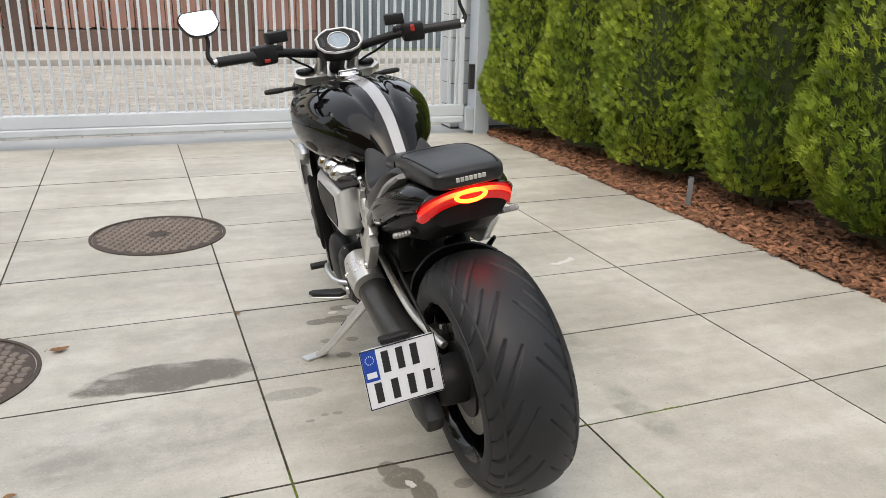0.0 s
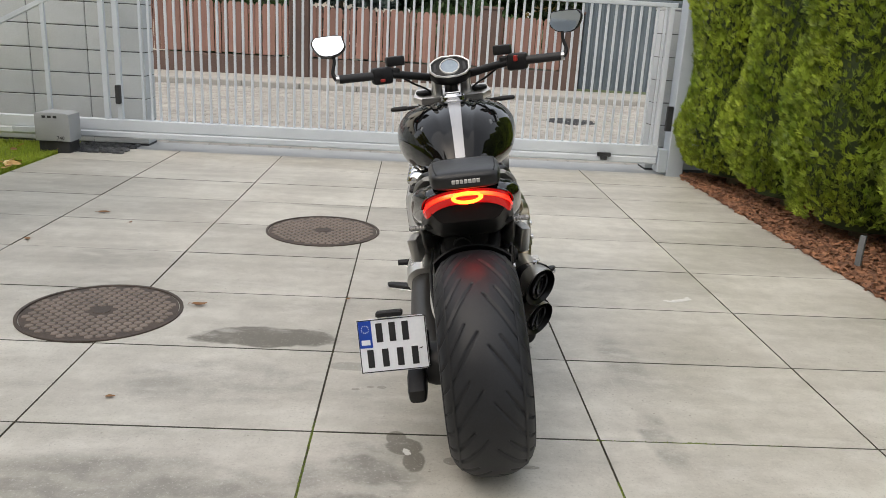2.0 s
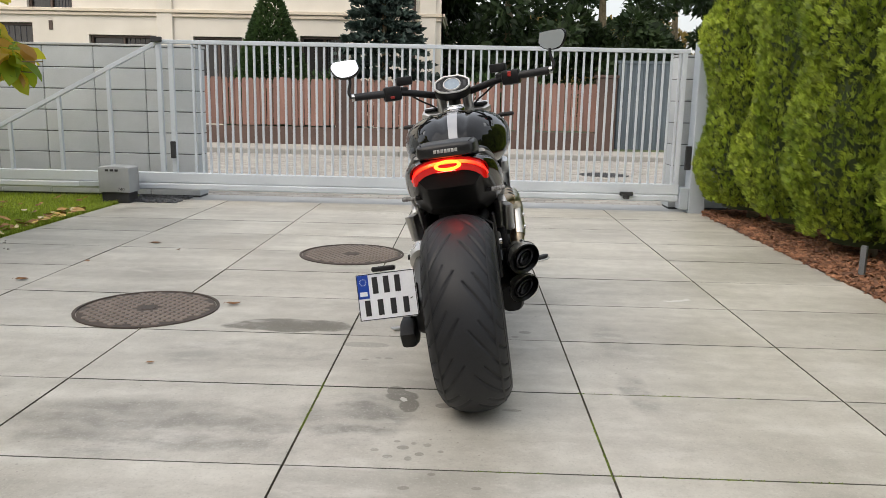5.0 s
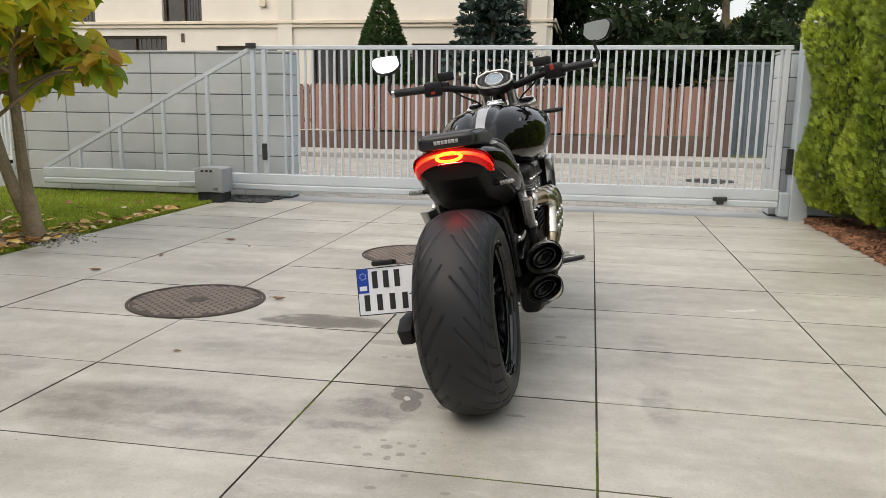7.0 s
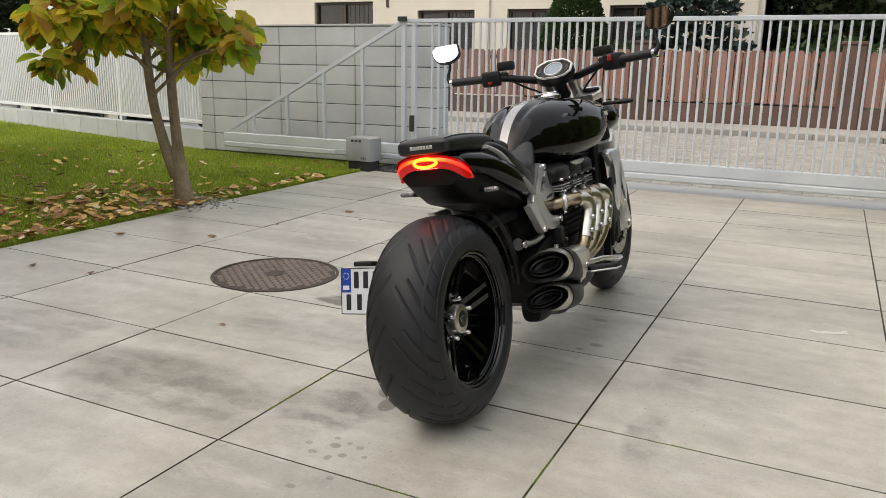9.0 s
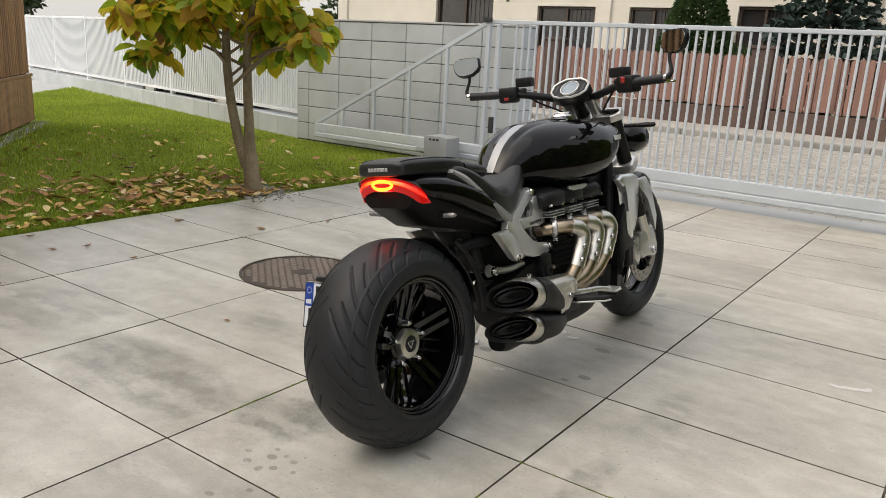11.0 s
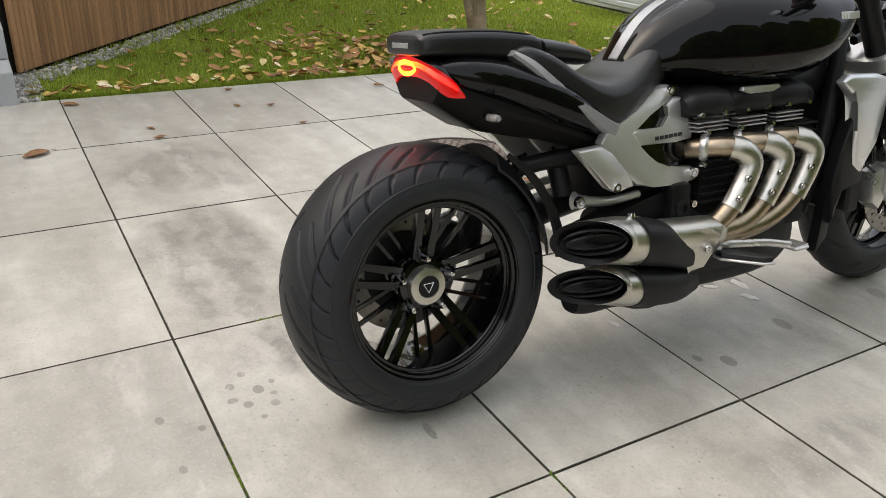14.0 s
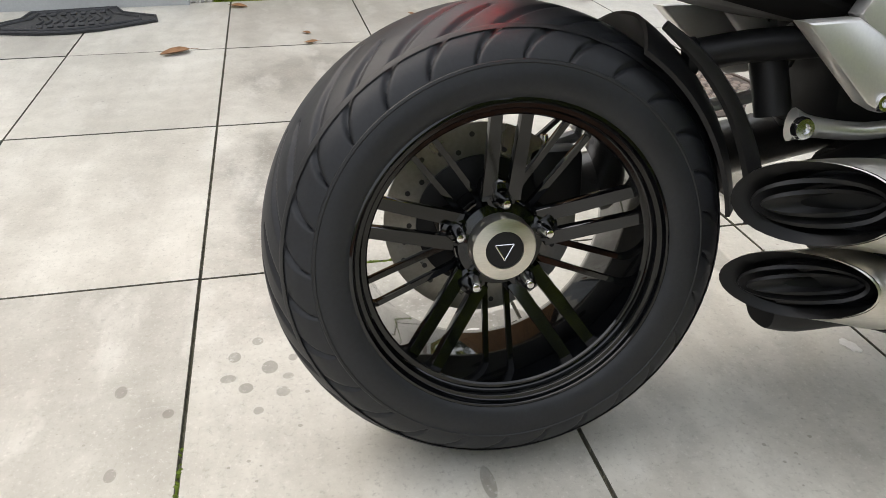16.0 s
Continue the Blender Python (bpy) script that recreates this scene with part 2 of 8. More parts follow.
CAR_PAINT = surface("dark_grey_car_paint", (0.012, 0.013, 0.015), (0.020, 0.021, 0.024), 3, 80, (0.12, 0.20), 0.2, 0, coat=0.5)
MOTOR_DARK = surface("dark_grey_stake", (0.10, 0.11, 0.115), (0.17, 0.18, 0.185), 6, 120, (0.6, 0.75), 0, 0.15)
BLOCK = surface("grey_split_block", (0.405, 0.435, 0.445), (0.530, 0.560, 0.570), 2.2, 90, (0.75, 0.88), 0, 0.25, coords="World", vary=0.06)
MORTAR = surface("dark_joint", (0.045, 0.05, 0.05), (0.09, 0.095, 0.095), 3, 80, (0.85, 0.95), coords="World")
STEP = surface("grey_cast_step", (0.36, 0.37, 0.37), (0.46, 0.47, 0.465), 2.5, 110, (0.65, 0.8), 0, 0.15, coords="World")
THERMO = surface("brown_wood_cladding", (0.225, 0.115, 0.048), (0.450, 0.250, 0.118), 3, 40, (0.55, 0.7), 0, 0.25, coords="World", stretch=(6, 6, 0.6), vary=0.22)
DARK_GAP = surface("dark_cladding_backing", (0.012, 0.009, 0.007), (0.030, 0.020, 0.014), 3, 40, (0.85, 0.95), coords="World")
RED_WOOD = surface("faded_red_picket", (0.160, 0.082, 0.062), (0.275, 0.155, 0.120), 2, 30, (0.65, 0.8), 0, 0.2, coords="World", stretch=(5, 5, 0.5), vary=0.22)
BROWN_BASE = surface("brown_plinth", (0.060, 0.038, 0.030), (0.120, 0.078, 0.062), 2, 40, (0.75, 0.9), 0, 0.3, coords="World", vary=0.2)
PAVER = surface("grey_paver", (0.27, 0.255, 0.225), (0.40, 0.38, 0.34), 2.5, 70, (0.6, 0.8), 0, 0.2, coords="World", vary=0.16, island=True)
PAVE_BED = surface("paver_joint_sand", (0.10, 0.095, 0.08), (0.17, 0.16, 0.135), 3, 70, (0.85, 0.95), coords="World")
KERB = surface("grey_kerb", (0.26, 0.25, 0.23), (0.36, 0.35, 0.32), 2, 70, (0.7, 0.85), coords="World", vary=0.1)
CREAM = surface("cream_render", (0.68, 0.63, 0.54), (0.78, 0.73, 0.64), 1.2, 70, (0.8, 0.9), 0, 0.15, coords="World")
BACK_GREY = surface("plain_grey_render", (0.26, 0.25, 0.23), (0.34, 0.33, 0.30), 1.2, 70, (0.8, 0.9), 0, 0.15, coords="World")
TRIM = surface("pale_trim", (0.62, 0.54, 0.42), (0.72, 0.64, 0.52), 1.5, 70, (0.75, 0.85), 0, 0.1, coords="World")
ROOF = surface("dark_roof", (0.06, 0.045, 0.04), (0.12, 0.09, 0.08), 2, 30, (0.7, 0.85), 0, 0.3, coords="World")
PANE = surface("dark_window_glass", (0.020, 0.020, 0.022), (0.050, 0.045, 0.043), 1.5, 20, (0.04, 0.10), 0, 0)
CURTAIN = surface("grey_curtain", (0.16, 0.17, 0.20), (0.30, 0.31, 0.34), 6, 30, (0.8, 0.9), 0, 0.2, stretch=(12, 1, 0.3))
SHEET = surface("blue_grey_sheet_metal", (0.085, 0.110, 0.125), (0.140, 0.170, 0.190), 1.5, 60, (0.4, 0.55), 0.2, 0.08, coords="World")
SPRAY = surface("arborvitae_spray", (0.080, 0.150, 0.012), (0.400, 0.480, 0.050), 2.2, 18, (0.5, 0.62), 0, 0, coords="World", vary=0.55, island=True)
NEEDLE = surface("blue_spruce_needles", (0.020, 0.040, 0.030), (0.060, 0.090, 0.075), 2, 18, (0.55, 0.7), 0, 0, coords="World", vary=0.35, island=True)
DEEP_LEAF = surface("dark_green_leaf", (0.016, 0.034, 0.012), (0.050, 0.080, 0.026), 1, 10, (0.5, 0.65), 0, 0, coords="World", vary=0.4, island=True)
TOPIARY = surface("clipped_green_leaf", (0.022, 0.052, 0.014), (0.060, 0.105, 0.030), 1, 14, (0.5, 0.65), 0, 0, coords="World", vary=0.35, island=True)
GOLD_LEAF = surface("far_golden_leaf", (0.16, 0.12, 0.03), (0.34, 0.25, 0.08), 0.8, 8, (0.5, 0.65), 0, 0, coords="World", vary=0.3, island=True)
BARK = surface("grey_brown_bark", (0.150, 0.115, 0.065), (0.310, 0.250, 0.155), 8, 60, (0.8, 0.9), 0, 0.6, coords="World")
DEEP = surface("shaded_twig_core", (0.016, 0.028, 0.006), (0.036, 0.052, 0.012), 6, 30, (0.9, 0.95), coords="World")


def leaf_material():
    """Autumn leaves, each somewhere between green, yellow and brown."""
    m, t, p = node_kit("autumn_leaf")
    rnd = t.nodes.new("ShaderNodeNewGeometry").outputs["Random Per Island"]
    col = ramp(t, rnd, (0.0, (0.170, 0.300, 0.022)), (0.32, (0.360, 0.470, 0.030)), (0.52, (0.640, 0.630, 0.050)), (0.78, (0.800, 0.610, 0.055)), (0.93, (0.540, 0.320, 0.070)), (1.0, (0.240, 0.120, 0.040)))
    n = noise_tex(t, where(t, "World"), 22.0, 4)
    col = mix(t, ramp(t, n, (0.52, (0,)), (0.82, (0.28,))), col, (0.45, 0.24, 0.04))
    t.links.new(col, p.inputs["Base Color"])
    p.inputs["Roughness"].default_value = 0.5
    tr = t.nodes.new("ShaderNodeBsdfTranslucent")
    t.links.new(col, tr.inputs[0])
    ms = t.nodes.new("ShaderNodeMixShader")
    ms.inputs[0].default_value = 0.6
    out = t.nodes["Material Output"]
    t.links.new(p.outputs[0], ms.inputs[1])
    t.links.new(tr.outputs[0], ms.inputs[2])
    t.links.new(ms.outputs[0], out.inputs[0])
    return m


LEAF = leaf_material()


def let_light_through(m, share):
    """Thin leaves pass part of the light on to their other side."""
    t = m.node_tree
    p, out = t.nodes["Principled BSDF"], t.nodes["Material Output"]
    tr, ms = t.nodes.new("ShaderNodeBsdfTranslucent"), t.nodes.new("ShaderNodeMixShader")
    t.links.new(p.inputs["Base Color"].links[0].from_socket, tr.inputs[0])
    ms.inputs[0].default_value = share
    t.links.new(p.outputs[0], ms.inputs[1])
    t.links.new(tr.outputs[0], ms.inputs[2])
    t.links.new(ms.outputs[0], out.inputs[0])


for leafy in (SPRAY, BLADE, DEEP_LEAF, TOPIARY, GOLD_LEAF):
    let_light_through(leafy, 0.35)
LITTER = surface("fallen_brown_leaf", (0.155, 0.065, 0.022), (0.330, 0.180, 0.075), 9, 50, (0.6, 0.75), 0, 0.2, coords="World")


def litter_material():
    """Leaves on the grass: bleached, tan, yellow and brown ones."""
    m, t, p = node_kit("mixed_fallen_leaf")
    rnd = t.nodes.new("ShaderNodeNewGeometry").outputs["Random Per Island"]
    col = ramp(t, rnd, (0.0, (0.170, 0.080, 0.028)), (0.30, (0.400, 0.200, 0.065)), (0.60, (0.600, 0.380, 0.130)), (0.82, (0.720, 0.520, 0.110)), (1.0, (0.780, 0.700, 0.500)))
    n = noise_tex(t, where(t, "World"), 40.0, 4)
    col = mix(t, ramp(t, n, (0.48, (0,)), (0.78, (0.35,))), col, (0.20, 0.10, 0.035))
    t.links.new(col, p.inputs["Base Color"])
    p.inputs["Roughness"].default_value = 0.6
    return m


MIXED_LITTER = litter_material()


# ---- mesh kit ----
def finish(name, bm, material, smooth=35):
    me = bpy.data.meshes.new(name)
    bmesh.ops.recalc_face_normals(bm, faces=bm.faces)
    bm.to_mesh(me)
    bm.free()
    if material:
        me.materials.append(material)
    if smooth:
        me.shade_smooth()
        me.set_sharp_from_angle(angle=radians(smooth))
    return me


def thing(name, bm, material, label, category, group="", kind="", smooth=35):
    ob = new(name, finish(name, bm, material, smooth) if bm is not None else None)
    return tagged(ob, label, category, group, kind)


def part(name, bm, material, parent, label="", smooth=35):
    ob = new(name, finish(name, bm, material, smooth))
    ob.parent = parent
    return tagged(ob, label)


def shared(name, mesh, parent, m, label=""):
    """One more piece on a mesh that alike pieces share."""
    ob = new(name, mesh)
    ob.parent = parent
    ob.matrix_basis = m
    return tagged(ob, label)


def box(bm, x0, x1, y0, y1, z0, z1, bev=0.0, m=None, seg=1):
    vs = [bm.verts.new((x, y, z)) for x in (x0, x1) for y in (y0, y1) for z in (z0, z1)]
    fs = [bm.faces.new([vs[i] for i in q]) for q in ((0, 1, 3, 2), (4, 6, 7, 5), (0, 4, 5, 1), (2, 3, 7, 6), (0, 2, 6, 4), (1, 5, 7, 3))]
    if bev:
        es = list({e for f in fs for e in f.edges})
        r = bmesh.ops.bevel(bm, geom=es, offset=bev, segments=seg, affect="EDGES", profile=0.5)
        vs = list({v for f in r["faces"] for v in f.verts} | {v for v in vs if v.is_valid})
    if m is not None:
        bmesh.ops.transform(bm, matrix=m, verts=vs)
    return bm


def rings(bm, loops, close=True, cap0=True, cap1=True):
    """Skin a row of vertex loops."""
    vl = [[bm.verts.new(p) for p in lp] for lp in loops]
    n = len(vl[0])
    for a, b in zip(vl, vl[1:]):
        for i in range(n if close else n - 1):
            j = (i + 1) % n
            bm.faces.new((a[i], a[j], b[j], b[i]))
    if close and cap0:
        bm.faces.new(vl[0][::-1])
    if close and cap1:
        bm.faces.new(vl[-1])
    return bm


def spline(pts, n=6):
    """A smooth row of points through pts."""
    P = [Vector(p) for p in pts]
    P = [P[0] * 2 - P[1]] + P + [P[-1] * 2 - P[-2]]
    out = []
    for i in range(1, len(P) - 2):
        a, b, c, d = P[i - 1:i + 3]
        for k in range(n):
            u = k / n
            out.append(0.5 * ((2 * b) + (c - a) * u + (2 * a - 5 * b + 4 * c - d) * u * u + (3 * b - a - 3 * c + d) * u ** 3))
    out.append(P[-2].copy())
    return out


def tube(bm, pts, r, seg=12, n=6, flat=1.0, caps=True):
    """A round tube through pts; r is one radius or one a point."""
    rs = r if isinstance(r, (list, tuple)) else [r] * len(pts)
    if n > 1:
        path = spline(pts, n)
        rad = [v[0] for v in spline([(q, 0, 0) for q in rs], n)]
    else:
        path, rad = [Vector(p) for p in pts], list(rs)
    loops, up = [], None
    for i, p in enumerate(path):
        d = (path[min(i + 1, len(path) - 1)] - path[max(i - 1, 0)]).normalized()
        if up is None:
            up = Vector((0, 0, 1)) if abs(d.z) < 0.9 else Vector((1, 0, 0))
        a = d.cross(up).normalized()
        up = a.cross(d).normalized()
        loops.append([p + (a * math.cos(q) + up * math.sin(q) * flat) * rad[i] for q in (2 * math.pi * k / seg for k in range(seg))])
    return rings(bm, loops, True, caps, caps)


def lathe(bm, prof, seg=48, m=None, closed=False):
    """Turn a profile of (radius, along) about the x axis."""
    loops = [[(a, r * math.cos(q), r * math.sin(q)) for r, a in prof] for q in (2 * math.pi * k / seg for k in range(seg))]
    if m is not None:
        loops = [[m @ Vector(p) for p in lp] for lp in loops]
    vl = [[bm.verts.new(p) for p in lp] for lp in loops]
    k = len(prof)
    for i in range(seg):
        a, b = vl[i], vl[(i + 1) % seg]
        for j in range(k if closed else k - 1):
            l = (j + 1) % k
            bm.faces.new((a[j], a[l], b[l], b[j]))
    if not closed:
        for j in (0, k - 1):
            if prof[j][0] > 1e-6:
                bm.faces.new([v[j] for v in vl])
        bmesh.ops.remove_doubles(bm, verts=[v for l in vl for v in (l[0], l[-1])], dist=1e-6)
    return bm


def prism(bm, outline, a0, a1, plane="x", bev=0.0, m=None, seg=1):
    """An outline in two axes, pulled along the third from a0 to a1."""
    def at(p, a):
        return {"x": (a, p[0], p[1]), "y": (p[0], a, p[1]), "z": (p[0], p[1], a)}[plane]
    lo, hi = [bm.verts.new(at(p, a0)) for p in outline], [bm.verts.new(at(p, a1)) for p in outline]
    n = len(outline)
    fs = [bm.faces.new(lo[::-1]), bm.faces.new(hi)] + [bm.faces.new((lo[i], lo[(i + 1) % n], hi[(i + 1) % n], hi[i])) for i in range(n)]
    vs = lo + hi
    if bev:
        es = list({e for f in fs[:2] for e in f.edges})
        r = bmesh.ops.bevel(bm, geom=es, offset=bev, segments=seg, affect="EDGES", profile=0.5)
        vs = list({v for f in r["faces"] for v in f.verts} | {v for v in vs if v.is_valid})
    if m is not None:
        bmesh.ops.transform(bm, matrix=m, verts=vs)
    return bm


def quads_mesh(name, verts, faces, material, smooth=False):
    me = bpy.data.meshes.new(name)
    me.from_pydata(verts, [], faces)
    me.materials.append(material)
    if smooth:
        me.shade_smooth()
    me.update()
    return me

# ---- the motorcycle ----
GLOSS = surface("black_gloss_paint", (0.0022, 0.0023, 0.0026), (0.0038, 0.0040, 0.0044), 5, 200, (0.04, 0.07), 0, 0, coat=0.10)
SATIN = surface("satin_black_plastic", (0.0055, 0.0055, 0.006), (0.0125, 0.0125, 0.013), 12, 300, (0.40, 0.52), 0, 0.08, 0.001)
GREYCOAT = surface("dark_grey_satin_panel", (0.0075, 0.0070, 0.0070), (0.0135, 0.0130, 0.0130), 10, 300, (0.36, 0.48), 0.0, 0.05, 0.001)
RUBBER = surface("tyre_rubber", (0.0080, 0.0083, 0.0092), (0.0170, 0.0176, 0.0192), 14, 180, (0.46, 0.58), 0, 0.12, 0.0015)
WORN = surface("worn_tread_rubber", (0.0075, 0.0082, 0.0100), (0.0165, 0.0178, 0.0212), 9, 160, (0.46, 0.58), 0, 0.15, 0.0015)
ENGINE = surface("black_engine_casting", (0.006, 0.006, 0.0065), (0.016, 0.016, 0.0165), 16, 220, (0.40, 0.58), 0.3, 0.15, 0.0015)
RIM = surface("gloss_black_wheel", (0.0018, 0.0020, 0.0024), (0.0036, 0.0040, 0.0048), 6, 200, (0.04, 0.08), 0, 0)
STEEL = surface("brushed_steel", (0.58, 0.56, 0.51), (0.74, 0.72, 0.66), 6, 120, (0.28, 0.40), 1.0, 0.06, 0.0008, stretch=(1, 1, 8))
BRONZE = surface("heat_tinted_steel", (0.33, 0.265, 0.185), (0.50, 0.415, 0.305), 9, 90, (0.28, 0.40), 1.0, 0.04, 0.0008)
CAST = surface("silver_painted_casting", (0.60, 0.59, 0.57), (0.70, 0.69, 0.67), 7, 260, (0.26, 0.36), 0.75, 0.08, 0.0008)
SHROUD = surface("bright_aluminium_shroud", (0.68, 0.69, 0.70), (0.78, 0.79, 0.80), 2, 220, (0.26, 0.32), 0.80, 0.02, 0.0005)
CHROME = surface("polished_steel", (0.60, 0.60, 0.60), (0.72, 0.72, 0.72), 6, 200, (0.10, 0.18), 1.0, 0)
LEATHER = surface("black_seat_vinyl", (0.009, 0.009, 0.0095), (0.016, 0.016, 0.0165), 8, 420, (0.30, 0.38), 0, 0.25, 0.0008)
SEAT_EDGE = surface("grey_seat_strip", (0.20, 0.20, 0.195), (0.28, 0.28, 0.27), 8, 240, (0.42, 0.52), 0.2, 0.1, 0.0008)
STRIPE = surface("pale_tank_stripe", (0.34, 0.34, 0.35), (0.42, 0.42, 0.43), 5, 200, (0.16, 0.22), 0.2, 0, coat=0.5)
MIRROR = surface("mirror_glass", (0.66, 0.72, 0.79), (0.70, 0.76, 0.82), 2, 10, (0.02, 0.03), 1.0, 0)
DIAL = surface("pale_display", (0.20, 0.25, 0.30), (0.30, 0.36, 0.42), 12, 80, (0.06, 0.10), 0, 0)
CLEARLENS = surface("clear_indicator_lens", (0.20, 0.195, 0.19), (0.46, 0.45, 0.44), 90, 300, (0.12, 0.22), 0.3, 0.4, 0.002)
RED_LENS = glow("red_lens", (0.17, 0.0018, 0.0015), 1.5)
LIT_RED = glow("added_red_glow", (1.0, 0.010, 0.008), 130.0)
THROAT = surface("deep_black_tube", (0.0020, 0.0020, 0.0020), (0.0050, 0.0050, 0.0050), 30, 300, (0.35, 0.5), 0, 0.1, 0.001)
LIT_BAR = glow("lit_light_bar", (1.0, 0.016, 0.0030), 8.0)
lt = LIT_BAR.node_tree
split = lt.nodes.new("ShaderNodeSeparateXYZ")
lt.links.new(where(lt), split.inputs[0])
along = arith(lt, "ABSOLUTE", split.outputs[0])
lt.links.new(ramp(lt, arith(lt, "MULTIPLY", along, 8.0), (0.30, (1.0, 0.042, 0.003)), (0.62, (1.0, 0.014, 0.003)), (0.95, (1.0, 0.006, 0.004))), lt.nodes["Principled BSDF"].inputs["Emission Color"])
lt.links.new(arith(lt, "MULTIPLY", ramp(lt, arith(lt, "MULTIPLY", along, 8.0), (0.35, (1.0,)), (1.0, (0.30,))), arith(lt, "ADD", 4.5, arith(lt, "MULTIPLY", noise_tex(lt, where(lt), 70.0, 3), 9.0))), lt.nodes["Principled BSDF"].inputs["Emission Strength"])
LIT_RING = glow("lit_light_ring", (1.0, 0.075, 0.006), 10.0)
REDPLASTIC = surface("red_switch", (0.30, 0.02, 0.015), (0.42, 0.03, 0.02), 20, 200, (0.35, 0.45), 0, 0)
PLATE = surface("white_reflective_plate", (0.70, 0.73, 0.78), (0.80, 0.82, 0.86), 4, 120, (0.25, 0.35), 0, 0)
PLATE_BLUE = surface("blue_plate_band", (0.008, 0.045, 0.30), (0.012, 0.060, 0.38), 6, 120, (0.25, 0.35), 0, 0)
INK = surface("black_plate_ink", (0.010, 0.010, 0.012), (0.018, 0.018, 0.020), 6, 120, (0.4, 0.5), 0, 0)
ARM_GREY = surface("grey_cast_arm", (0.050, 0.049, 0.047), (0.085, 0.083, 0.080), 8, 240, (0.32, 0.42), 0.6, 0.08, 0.001)
DISC = surface("brake_disc_steel", (0.22, 0.21, 0.195), (0.32, 0.31, 0.29), 9, 150, (0.24, 0.36), 1.0, 0.05, 0.0008)

for m, k in ((RUBBER, 0.42), (WORN, 0.42), (SATIN, 0.28), (ENGINE, 0.35), (LEATHER, 0.45), (GREYCOAT, 0.09), (THROAT, 0.25), (GLOSS, 0.26)):
    m.node_tree.nodes["Principled BSDF"].inputs["Specular IOR Level"].default_value = k

bike = new("motorcycle")
bike.matrix_world = pose(0.808, 1.585, 0, 0, -9, -1.3)
tagged(bike, "black muscle motorcycle with white tank stripe on its side stand", "motorcycle")
TX = Matrix.Translation


def rows_smooth(rows, n):
    """Glide from row to row of numbers."""
    R = np.array(rows, float)
    R = np.vstack([2 * R[0] - R[1], R, 2 * R[-1] - R[-2]])
    out = []
    for i in range(1, len(R) - 2):
        a, b, c, d = R[i - 1:i + 3]
        for k in range(n):
            u = k / n
            out.append(0.5 * (2 * b + (c - a) * u + (2 * a - 5 * b + 4 * c - d) * u * u + (3 * b - a - 3 * c + d) * u ** 3))
    out.append(R[-2])
    return out


def power(v, e):
    return math.copysign(abs(v) ** e, v)


def hull(b, rows, n=28, sq=2.4, step=4, a0=0.0, a1=2 * math.pi, off=0.0, close=True, low=None):
    """A body lofted along y from rows of (y, half width, top, bottom, height of the widest line)."""
    loops = []
    for y, w, zt, zb, zm in rows_smooth(rows, step):
        lp = []
        for k in range(n if close else n + 1):
            a = a0 + (a1 - a0) * k / n
            e = 2 / (low if low and math.sin(a) < 0 else sq)
            c, s = power(math.cos(a), e), power(math.sin(a), e)
            x, z = w * c, zm + ((zt - zm) if s > 0 else (zm - zb)) * s
            if off:
                q = Vector((math.cos(a) * (zt - zb), 0, math.sin(a) * w)).normalized()
                x, z = x + q.x * off, z + q.z * off
            lp.append((x, y, z))
        loops.append(lp)
    return rings(b, loops, close)


def pod(b, rows, n=24, sq=2.0, step=4, cut=0.0, caps=(True, True)):
    """A rounded body along y from rows of (y, centre x, centre z, half width, half height); cut slants its rear end."""
    loops = []
    sm = rows_smooth(rows, step)
    for i, (y, cx, cz, rx, rz) in enumerate(sm):
        fade = max(0.0, 1 - i / (len(sm) * 0.55))
        lp = []
        for k in range(n):
            a = 2 * math.pi * k / n
            c, s = power(math.cos(a), 2 / sq), power(math.sin(a), 2 / sq)
            lp.append((cx + rx * c, y + cut * c * fade, cz + rz * s))
        loops.append(lp)
    return rings(b, loops, True, *caps)


def bolt(name, parent, x, y, z, r=0.008, h=0.006, way="x", mat_=None, s=1):
    b = bmesh.new()
    m = TX((x, y, z)) @ (Matrix.Rotation(0 if s > 0 else math.pi, 4, "Z") if way == "x" else Matrix.Rotation(radians(90), 4, "Z") if way == "y" else Matrix.Rotation(radians(-90), 4, "Y"))
    lathe(b, [(r * 1.15, -0.002), (r * 1.15, h * 0.4), (r, h), (r * 0.55, h), (r * 0.5, h * 0.45), (0, h * 0.45)], 12, m)
    return part(name, b, mat_ or CHROME, parent)


